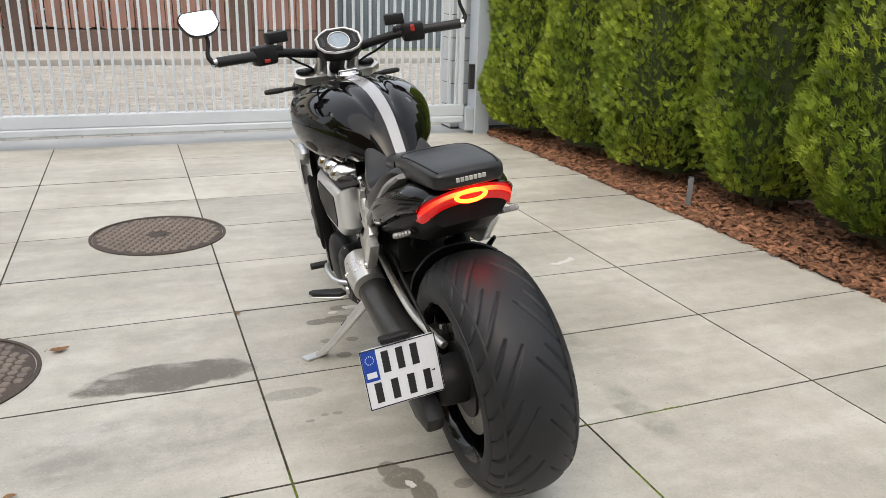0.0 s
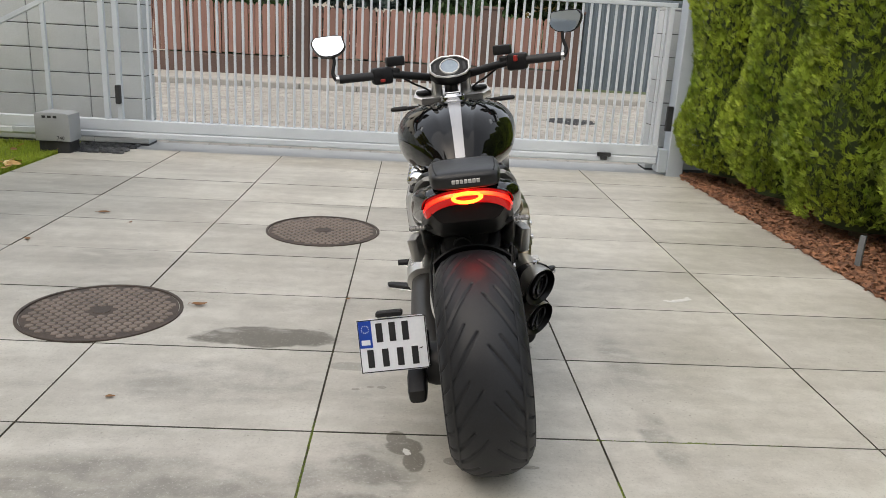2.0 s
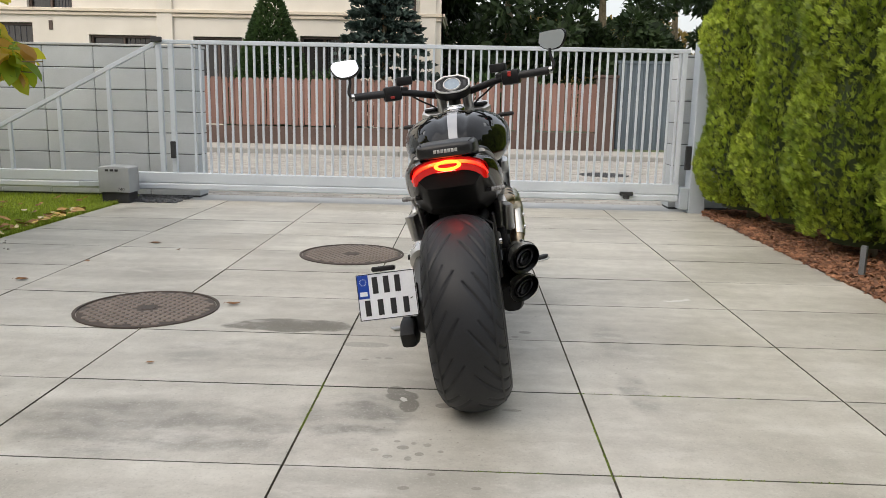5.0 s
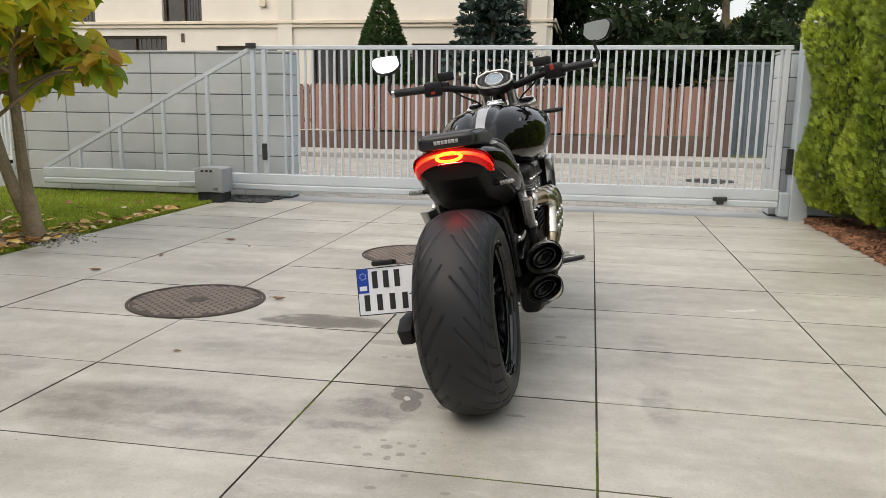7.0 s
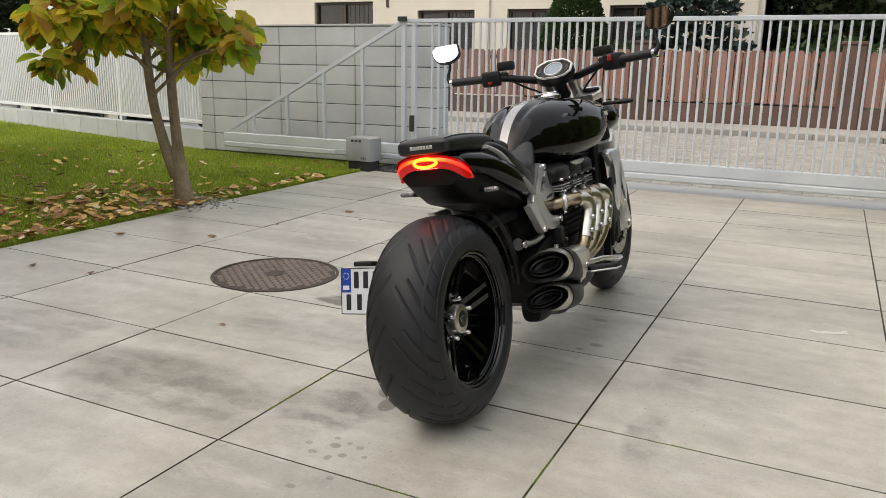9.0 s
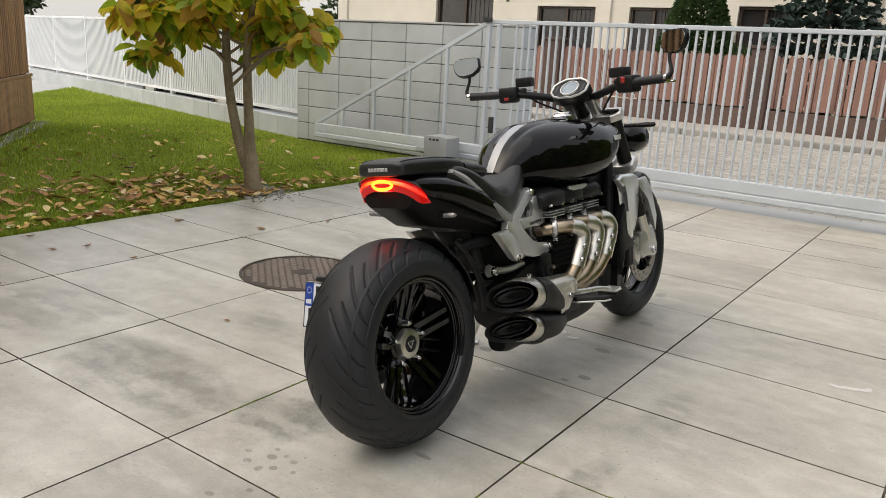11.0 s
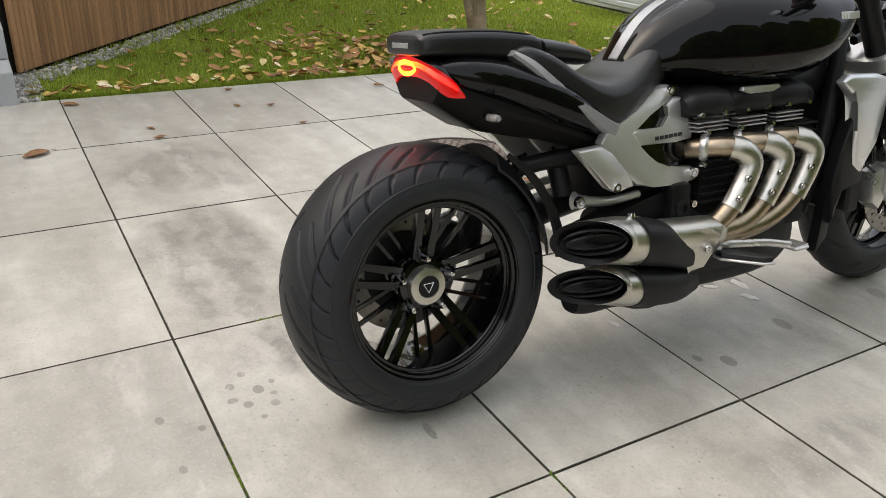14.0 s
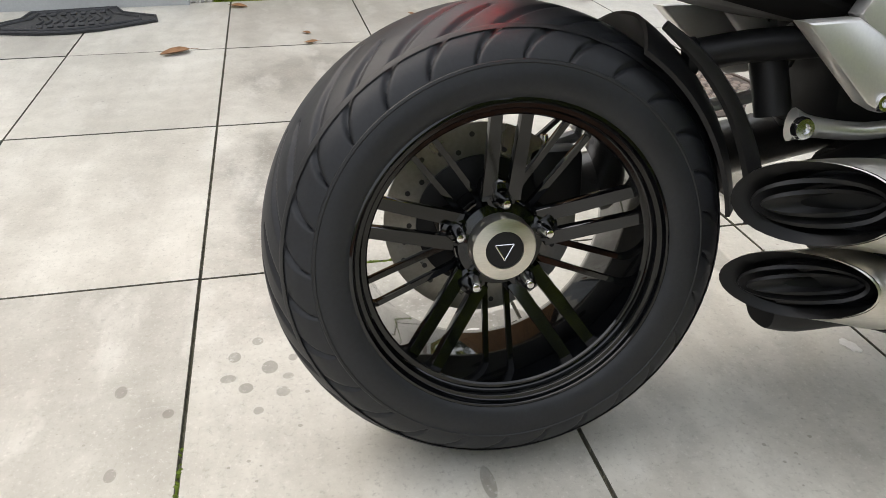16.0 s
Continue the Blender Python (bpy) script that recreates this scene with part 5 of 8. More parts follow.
# ---- pegs, pedals and side stand ----
for s in (-1, 1):
    b = bmesh.new()
    tube(b, [(s * 0.165, 0.760, 0.310), (s * 0.205, 0.770, 0.305)], 0.014, 10, 1)
    peg = part("footpeg", b, CAST, bike, "silver footpeg with a black rubber pad")
    b = bmesh.new()
    prism(b, [(s * 0.205, 0.748), (s * 0.235, 0.742), (s * 0.322, 0.800), (s * 0.330, 0.828), (s * 0.308, 0.834), (s * 0.212, 0.786)], 0.292, 0.2985, "z", 0.002, None, 1)
    part("peg_body", b, CAST, peg)
    b = bmesh.new()
    prism(b, [(s * 0.210, 0.751), (s * 0.234, 0.746), (s * 0.318, 0.802), (s * 0.325, 0.825), (s * 0.308, 0.830), (s * 0.216, 0.784)], 0.2980, 0.313, "z", 0.003)
    part("rubber_pad", b, RUBBER, peg)
b = bmesh.new()
tube(b, [(0.165, 0.740, 0.325), (0.214, 0.800, 0.322), (0.238, 0.900, 0.314), (0.252, 0.975, 0.298)], 0.0100, 10, 5)
pedal = part("brake_pedal", b, CAST, bike, "silver brake pedal")
b = bmesh.new()
box(b, 0.226, 0.284, 0.962, 1.016, 0.288, 0.299, 0.004)
tp = part("pedal_pad", b, CAST, pedal)
for k in range(5):
    b = bmesh.new()
    box(b, 0.229, 0.281, 0.966 + k * 0.0105, 0.971 + k * 0.0105, 0.2985, 0.303, 0.001)
    part("grip_rib", b, CAST, tp)
b = bmesh.new()
prism(b, [(0.700, 0.345), (0.760, 0.345), (0.800, 0.310), (0.900, 0.265), (0.880, 0.235), (0.740, 0.240), (0.690, 0.290)], 0.135, 0.168, "x", 0.008, None, 2)
hang = part("peg_hanger", b, SATIN, bike, "black footpeg hanger")
for y, z in ((0.720, 0.325), (0.735, 0.290), (0.705, 0.268)):
    bolt("hanger_bolt", hang, 0.168, y, z, 0.008, 0.010)
b = bmesh.new()
tube(b, [(-0.165, 0.740, 0.330), (-0.225, 0.800, 0.335), (-0.235, 0.900, 0.340), (-0.225, 0.960, 0.345)], 0.009, 10, 5)
lever = part("gear_lever", b, SHROUD, bike, "pale metal gear lever")
b = bmesh.new()
tube(b, [(-0.225, 0.955, 0.345), (-0.285, 0.955, 0.347)], 0.012, 12, 1)
part("toe_rubber", b, RUBBER, lever)
b = bmesh.new()
tube(b, [(-0.150, 0.700, 0.285), (-0.205, 0.745, 0.210), (-0.275, 0.795, 0.120), (-0.318, 0.825, 0.074), (-0.336, 0.838, 0.062)], [0.018, 0.016, 0.014, 0.013, 0.011], 10, 5)
stand = part("side_stand", b, SHROUD, bike, "pale metal side stand, folded out")
b = bmesh.new()
box(b, -0.045, 0.045, -0.022, 0.022, -0.0035, 0.0035, 0.003, pose(-0.345, 0.845, 0.0585, 0, 9, 25))
part("stand_foot", b, SHROUD, stand)
b = bmesh.new()
tube(b, [(-0.180, 0.740, 0.235), (-0.235, 0.800, 0.165)], 0.008, 8, 1)
part("stand_spring", b, SATIN, stand)

# ---- fork, front mudguard, radiator ----
AX = Vector((0, 1.690, 0.328))
for s in (-1, 1):
    top, low = Vector((s * 0.118, 1.338, 0.962)), Vector((s * 0.112, 1.578, 0.530))
    b = bmesh.new()
    tube(b, [top, low], 0.0305, 20, 1)
    fk = part("fork_tube", b, SATIN, bike, "black upper fork tube")
    b = bmesh.new()
    tube(b, [low + Vector((0, -0.01, 0.018)), low + Vector((0, 0.012, -0.020))], 0.034, 20, 1)
    part("dust_seal", b, SATIN, fk)
    b = bmesh.new()
    tube(b, [low, Vector((s * 0.110, 1.662, 0.380))], 0.026, 18, 1)
    part("fork_slider", b, STEEL, fk, "bright steel lower fork leg")
    b = bmesh.new()
    prism(b, [(1.560, 0.420), (1.700, 0.440), (1.750, 0.350), (1.740, 0.300), (1.690, 0.290), (1.640, 0.320), (1.590, 0.300), (1.555, 0.340)], s * 0.095, s * 0.130, "x", 0.010, None, 2)
    lug = part("axle_lug", b, CAST, fk, "silver axle lug and caliper mount")
    b = bmesh.new()
    prism(b, [(1.520, 0.395), (1.585, 0.420), (1.600, 0.330), (1.560, 0.275), (1.525, 0.300)], s * 0.060, s * 0.120, "x", 0.012, None, 2)
    part("front_caliper", b, CAST, lug)
    bolt("axle_nut", lug, s * 0.132, 1.690, 0.328, 0.016, 0.010, s=s)
    b = bmesh.new()
    lathe(b, [(0.034, -0.004), (0.034, 0.006), (0.028, 0.012), (0.012, 0.012), (0.012, 0.008), (0, 0.008)], 24, TX(top + Vector((0, -0.004, 0.006))) @ Matrix.Rotation(radians(-90), 4, "Y"))
    part("fork_cap", b, SATIN, fk, "black fork cap")
    b = bmesh.new()
    tube(b, [(s * 0.075, 1.50, 0.56), (s * 0.12, 1.45, 0.45), (s * 0.105, 1.56, 0.38)], 0.004, 8, 6)
    part("brake_hose", b, SATIN, fk)
YK = pose(0, 1.335, 0.955, 28, 0, 0)
b = bmesh.new()
prism(b, [(-0.165, -0.020), (-0.150, 0.038), (-0.090, 0.040), (-0.050, 0.018), (0.050, 0.018), (0.090, 0.040), (0.150, 0.038), (0.165, -0.020), (0.130, -0.046), (0.070, -0.040), (0.040, -0.055), (-0.040, -0.055), (-0.070, -0.040), (-0.130, -0.046)], -0.016, 0.016, "z", 0.006, YK, 2)
yoke = part("top_yoke", b, CAST, bike, "silver top fork yoke", 40)
b = bmesh.new()
prism(b, [(-0.162, -0.030), (-0.150, 0.045), (-0.085, 0.050), (0.085, 0.050), (0.150, 0.045), (0.162, -0.030), (0.120, -0.050), (-0.120, -0.050)], -0.024, 0.024, "z", 0.008, pose(0, 1.462, 0.735, 28, 0, 0), 2)
part("lower_yoke", b, CAST, bike, "silver lower fork yoke", 40)
b = bmesh.new()
tube(b, [(0, 1.335, 0.945), (0, 1.462, 0.735)], 0.030, 16, 1)
part("steering_stem", b, SATIN, bike)
for s in (-1, 1):
    b = bmesh.new()
    tube(b, [(s * 0.062, 1.318, 0.965), (s * 0.060, 1.282, 1.000), (s * 0.058, 1.262, 1.030)], [0.026, 0.022, 0.026], 16, 4)
    part("bar_riser", b, CAST, yoke, "silver handlebar riser")

b = bmesh.new()
hull(b, [(1.480, 0.060, 0.640, 0.600, 0.620), (1.530, 0.080, 0.672, 0.610, 0.640), (1.620, 0.088, 0.690, 0.640, 0.662), (1.720, 0.088, 0.690, 0.640, 0.662), (1.800, 0.080, 0.655, 0.610, 0.632), (1.840, 0.066, 0.615, 0.590, 0.602)], 28, 3.0, 5)
fg = part("front_mudguard", b, GLOSS, bike, "short black front mudguard", 50)
for s in (-1, 1):
    b = bmesh.new()
    prism(b, [(1.600, 0.660), (1.700, 0.665), (1.760, 0.610), (1.815, 0.470), (1.800, 0.400), (1.770, 0.440), (1.720, 0.560), (1.650, 0.600)], s * 0.086, s * 0.104, "x", 0.006, None, 2)
    part("mudguard_side", b, SHROUD, fg, "bright aluminium mudguard stay", 40)

b = bmesh.new()
box(b, -0.190, 0.190, 1.290, 1.345, 0.320, 0.700, 0.008)
rad = part("radiator", b, SATIN, bike, "black radiator")
for k in range(16):
    b = bmesh.new()
    box(b, -0.180, 0.180, 1.346, 1.350, 0.335 + k * 0.022, 0.341 + k * 0.022)
    part("radiator_fin", b, ENGINE, rad)
for s in (-1, 1):
    b = bmesh.new()
    prism(b, [(1.184, 0.697), (1.215, 0.716), (1.330, 0.712), (1.382, 0.700), (1.408, 0.655), (1.398, 0.585), (1.372, 0.520), (1.332, 0.432), (1.316, 0.428), (1.278, 0.462), (1.268, 0.560), (1.263, 0.640), (1.225, 0.662)], s * 0.175, s * 0.212, "x", 0.014, None, 3)
    for v in b.verts:
        v.co.x -= s * 0.35 * max(0.0, v.co.y - 1.36) + s * 0.10 * max(0.0, 0.60 - v.co.z)
    part("radiator_shroud", b, SHROUD, rad, "bright aluminium radiator shroud", 40)
    b = bmesh.new()
    prism(b, [(1.275, 0.620), (1.300, 0.500), (1.345, 0.420), (1.330, 0.405), (1.245, 0.400), (1.225, 0.300), (1.210, 0.420), (1.240, 0.520)], s * 0.150, s * 0.195, "x", 0.008, None, 2)
    part("shroud_lower", b, SATIN, rad, "black lower shroud")
    b = bmesh.new()
    prism(b, [(1.205, 0.410), (1.250, 0.400), (1.232, 0.260), (1.190, 0.215), (1.180, 0.225), (1.205, 0.300)], s * 0.150, s * 0.180, "x", 0.006, None, 2)
    part("belly_strut", b, SATIN, rad)
    b = bmesh.new()
    tube(b, [(s * 0.10, 1.30, 0.84), (s * 0.125, 1.26, 0.70), (s * 0.130, 1.225, 0.50), (s * 0.115, 1.18, 0.33)], 0.022, 12, 5)
    part("frame_rail", b, SATIN, bike, "black frame down tube")
b = bmesh.new()
hull(b, [(1.02, 0.13, 0.735, 0.66, 0.70), (1.15, 0.12, 0.76, 0.66, 0.70), (1.26, 0.10, 0.80, 0.62, 0.70), (1.33, 0.07, 0.80, 0.66, 0.73)], 20, 2.6, 3)
part("frame_spine", b, SATIN, bike, "black frame spine")
b = bmesh.new()
box(b, -0.10, 0.10, 0.46, 0.72, 0.60, 0.72, 0.02, None, 2)
part("seat_frame", b, SATIN, bike)

# twin headlights and front indicators
for s in (-1, 1):
    b = bmesh.new()
    lathe(b, [(0.0, -0.095), (0.030, -0.090), (0.054, -0.060), (0.066, -0.010), (0.068, 0.040), (0.064, 0.052), (0.060, 0.046), (0.058, 0.030), (0.0, 0.030)], 32, pose(s * 0.062, 1.645, 0.845) @ Matrix.Rotation(radians(90), 4, "Z"))
    hl = part("headlight", b, GLOSS, bike, "round black headlight shell")
    b = bmesh.new()
    lathe(b, [(0.0, 0.030), (0.0575, 0.031), (0.046, 0.046), (0.0, 0.054)], 32, pose(s * 0.062, 1.645, 0.845) @ Matrix.Rotation(radians(90), 4, "Z"))
    part("headlight_lens", b, CLEARLENS, hl)
    b = bmesh.new()
    tube(b, [(s * 0.060, 1.60, 0.845), (s * 0.060, 1.46, 0.800), (s * 0.060, 1.42, 0.790)], 0.014, 8, 3)
    part("headlight_bracket", b, SATIN, hl)
    b = bmesh.new()
    tube(b, [(s * 0.140, 1.405, 0.905), (s * 0.200, 1.412, 0.905)], 0.008, 10, 1)
    fi = part("front_indicator", b, SATIN, bike, "slim dark front indicator")
    b = bmesh.new()
    tube(b, [(s * 0.196, 1.412, 0.905), (s * 0.206, 1.413, 0.905), (s * 0.262, 1.416, 0.905), (s * 0.272, 1.417, 0.905)], [0.007, 0.014, 0.013, 0.006], 12, 3, 0.75)
    part("lens", b, SATIN, fi)

# ---- handlebar, dial, mirrors ----
b = bmesh.new()
tube(b, [(-0.300, 1.150, 1.072), (-0.220, 1.185, 1.066), (-0.150, 1.225, 1.052), (-0.070, 1.262, 1.034), (0, 1.265, 1.032), (0.070, 1.262, 1.034), (0.150, 1.225, 1.052), (0.220, 1.185, 1.066), (0.300, 1.150, 1.072)], [0.0125, 0.0150, 0.0160, 0.0160, 0.0160, 0.0160, 0.0160, 0.0150, 0.0125], 16, 5)
bars = part("handlebar", b, SATIN, bike, "wide black handlebar", 60)
for s in (-1, 1):
    d0, d1 = Vector((s * 0.300, 1.150, 1.072)), Vector((s * 0.440, 1.114, 1.075))
    b = bmesh.new()
    pts = [d0.lerp(d1, k / 14) for k in range(15)]
    tube(b, pts, [0.0165 + 0.0010 * (k % 2) for k in range(15)], 18, 1)
    part("grip", b, RUBBER, bars, "black rubber grip")
    b = bmesh.new()
    tube(b, [d1, d1 + Vector((s * 0.012, -0.003, 0))], 0.017, 16, 1)
    part("bar_end", b, CHROME, bars, "polished bar end")
    b = bmesh.new()
    box(b, -0.042, 0.040, -0.028, 0.034, -0.034, 0.032, 0.012, TX((s * 0.272, 1.164, 1.070)) @ Matrix.Rotation(radians(-s * 14), 4, "Z"), 2)
    sw = part("switch_gear", b, SATIN, bars, "black switch cluster")
    if s > 0:
        b = bmesh.new()
        box(b, -0.008, 0.008, -0.006, 0.006, -0.012, 0.012, 0.003, TX((0.262, 1.136, 1.084)) @ Matrix.Rotation(radians(-14), 4, "Z"))
        part("kill_switch", b, REDPLASTIC, sw, "red switch")
    else:
        b = bmesh.new()
        box(b, -0.010, 0.010, -0.006, 0.006, -0.006, 0.006, 0.002, TX((-0.270, 1.137, 1.052)) @ Matrix.Rotation(radians(14), 4, "Z"))
        part("horn_button", b, REDPLASTIC, sw, "red button")
    for k in range(3):
        b = bmesh.new()
        box(b, -0.005, 0.005, -0.004, 0.004, -0.005, 0.005, 0.002, TX((s * (0.285 - 0.012 * k), 1.1355 + 0.003 * k, 1.060 + 0.012 * (k % 2))))
        part("button", b, SATIN, sw)
    b = bmesh.new()
    box(b, -0.018, 0.018, -0.018, 0.018, -0.020, 0.016, 0.006, TX((s * 0.222, 1.190, 1.078)) @ Matrix.Rotation(radians(-s * 20), 4, "Z"))
    mc = part("master_cylinder", b, SATIN, bars)
    b = bmesh.new()
    box(b, -0.036, 0.036, -0.026, 0.026, -0.004, 0.034, 0.006, TX((s * 0.218, 1.208, 1.104)) @ Matrix.Rotation(radians(-s * 14), 4, "Z"), 2)
    rs = part("fluid_reservoir", b, SATIN, mc, "black square fluid reservoir")
    b = bmesh.new()
    tube(b, [(s * 0.225, 1.212, 1.070), (s * 0.300, 1.218, 1.068), (s * 0.380, 1.196, 1.066), (s * 0.452, 1.170, 1.064)], [0.009, 0.0075, 0.0070, 0.0075], 10, 5, 0.7)
    part("hand_lever", b, CHROME if s > 0 else SATIN, bars, "hand lever")
    b = bmesh.new()
    tube(b, [(s * 0.205, 1.19, 1.060), (s * 0.15, 1.24, 1.018), (s * 0.10, 1.30, 0.985), (s * 0.05, 1.36, 0.93)], 0.0045, 8, 6)
    part("cable", b, SATIN, bars)
    # bar-end mirror
    b = bmesh.new()
    tube(b, [(s * 0.448, 1.112, 1.076), (s * 0.462, 1.118, 1.100), (s * 0.452, 1.128, 1.140), (s * 0.452, 1.132, 1.168)], [0.012, 0.0075, 0.0065, 0.0065], 12, 5)
    ms = part("mirror_stem", b, SATIN, bars, "black mirror stem")
    MT = pose(s * 0.466, 1.130, 1.204, -21 if s < 0 else -2, 0, 6 if s < 0 else -27)
    out = [(-0.046, 0.034), (0.030, 0.036), (0.046, 0.030), (0.054, 0.012), (0.040, -0.020), (0.022, -0.034), (-0.010, -0.036), (-0.040, -0.024), (-0.056, 0.004)]
    ring = spline([(x, z, 0) for x, z in out[-2:] + out + out[:2]], 4)
    out = [(s * p.x * 1.24, p.y * 1.16) for p in ring[8:-8]][:-1]
    b = bmesh.new()
    prism(b, out, -0.002, 0.018, "y", 0.006, MT, 3)
    mh = part("mirror_shell", b, SATIN, ms.parent, "black bar-end mirror", 40)
    b = bmesh.new()
    prism(b, [(x * 0.93, z * 0.92) for x, z in out], -0.0045, -0.0022, "y", 0.0006, MT)
    part("mirror_glass", b, MIRROR, mh, "mirror glass")

DT = pose(0, 1.200, 1.073, 42, 0, 0)
oct_ = [(-0.082, -0.022), (-0.062, -0.046), (-0.030, -0.058), (0.030, -0.058), (0.062, -0.046), (0.082, -0.022), (0.082, 0.022), (0.062, 0.042), (0.034, 0.058), (-0.034, 0.058), (-0.062, 0.042), (-0.082, 0.022)]
b = bmesh.new()
prism(b, oct_, -0.045, 0.002, "z", 0.008, DT, 2)
dash = part("instrument", b, SATIN, bike, "round instrument display in a silver bezel", 40)
b = bmesh.new()
lo = [DT @ Vector((x * 1.02, y * 1.02, 0.002)) for x, y in oct_]
hi = [DT @ Vector((x * 0.98, y * 0.98, 0.008)) for x, y in oct_]
i1 = [DT @ Vector((x * 0.92, y * 0.91, 0.007)) for x, y in oct_]
i0 = [DT @ Vector((x * 0.90, y * 0.89, 0.002)) for x, y in oct_]
rings(b, [lo, hi, i1, i0, lo], True, False, False)
bmesh.ops.remove_doubles(b, verts=b.verts, dist=1e-6)
part("bezel", b, CAST, dash, "silver bezel", 30)
UP = DT @ Matrix.Rotation(radians(-90), 4, "Y")
b = bmesh.new()
lathe(b, [(0.0, 0.003), (0.035, 0.003), (0.035, 0.0055), (0.0, 0.0060)], 40, UP)
part("display", b, DIAL, dash, "pale lit display")
b = bmesh.new()
lathe(b, [(0.036, 0.002), (0.037, 0.008), (0.040, 0.008), (0.042, 0.002)], 40, UP, True)
part("display_ring", b, CAST, dash, "thin silver display ring")
for s in (-1, 1):
    b = bmesh.new()
    box(b, s * 0.059 - 0.006, s * 0.059 + 0.006, -0.022, 0.022, 0.0022, 0.0040, 0.001, DT)
    part("warning_light_panel", b, INK, dash)
b = bmesh.new()
tube(b, [(0, 1.235, 1.035), (0, 1.285, 0.99), (0, 1.31, 0.965)], [0.032, 0.028, 0.030], 14, 4)
part("dash_bracket", b, SATIN, bike)

# ---- ground, driveway, street ----
rng = random.Random(7)
nrng = np.random.default_rng(11)
GX = [0.26 + 0.9 * k for k in range(-3, 4)]
GY = [1.126 + 0.6 * k for k in range(-9, 10)]
LEFT, RIGHT, GATE_Y = GX[0], GX[-1], 6.50

bm = bmesh.new()
box(bm, -600, 600, -600, 600, -0.60, -0.10)
thing("ground", bm, EARTH, "wide flat grassy ground reaching the horizon", "ground", kind="structure", smooth=0)

bm = bmesh.new()
box(bm, LEFT - 0.02, RIGHT + 0.02, GY[0], GY[-1], -0.10, -0.0065)
driveway = thing("driveway", bm, MOSS, "pale concrete slab driveway with dark mossy joints", "driveway", kind="structure", smooth=0)

bm = bmesh.new()
box(bm, LEFT - 0.1, RIGHT + 0.1, GY[-1] + 0.006, 6.98, -0.10, -0.006, 0.004)
thing("threshold", bm, STEP, "pale concrete threshold strip under the sliding gate", "threshold", kind="structure")

bm = bmesh.new()
box(bm, -60, 60, 6.985, 13.45, -0.10, -0.036)
road = thing("road", bm, PAVE_BED, "grey paved street with small block pavers", "road", kind="structure", smooth=0)


def pavers():
    """Small street pavers laid in a stretcher bond."""
    vs, fs = [], []
    w, d, g = 0.196, 0.118, 0.007
    for j in range(int(6.4 / d)):
        y0 = 7.0 + j * d
        for i in range(int(15.5 / w)):
            x0 = -9.0 + (i + 0.5 * (j % 2)) * w
            h = -0.030 + rng.uniform(-0.0025, 0.0025)
            a = len(vs)
            c = 0.008
            for q, (ix, iy, z) in enumerate([(0, 0, -0.036), (1, 0, -0.036), (1, 1, -0.036), (0, 1, -0.036), (0, 0, h), (1, 0, h), (1, 1, h), (0, 1, h)]):
                e = g / 2 + (c if q > 3 else 0)
                vs.append((x0 + (e if ix == 0 else w - e), y0 + (e if iy == 0 else d - e), z))
            for q in range(4):
                fs.append((a + q, a + (q + 1) % 4, a + 4 + (q + 1) % 4, a + 4 + q))
            fs.append((a + 4, a + 5, a + 6, a + 7))
    ob = new("paver", quads_mesh("paver", vs, fs, PAVER))
    ob.parent = road
    tagged(ob, kind="stuff")


pavers()

# far kerb and pavement
bm = bmesh.new()
box(bm, -60, 60, 13.60, 15.18, -0.10, 0.045)
pavement = thing("pavement", bm, PAVER, "grey block pavement along the far side of the street", "pavement", kind="structure", smooth=0)
bm = bmesh.new()
box(bm, -0.495, 0.495, 13.46, 13.595, -0.10, 0.060, 0.012)
kerb_mesh = finish("kerb_stone", bm, KERB)
kerb = thing("kerb", None, None, "grey concrete kerb stones along the street", "kerb", kind="structure")
for i in range(-14, 10):
    shared("kerb_stone", kerb_mesh, kerb, pose(i * 1.0, 0, 0))


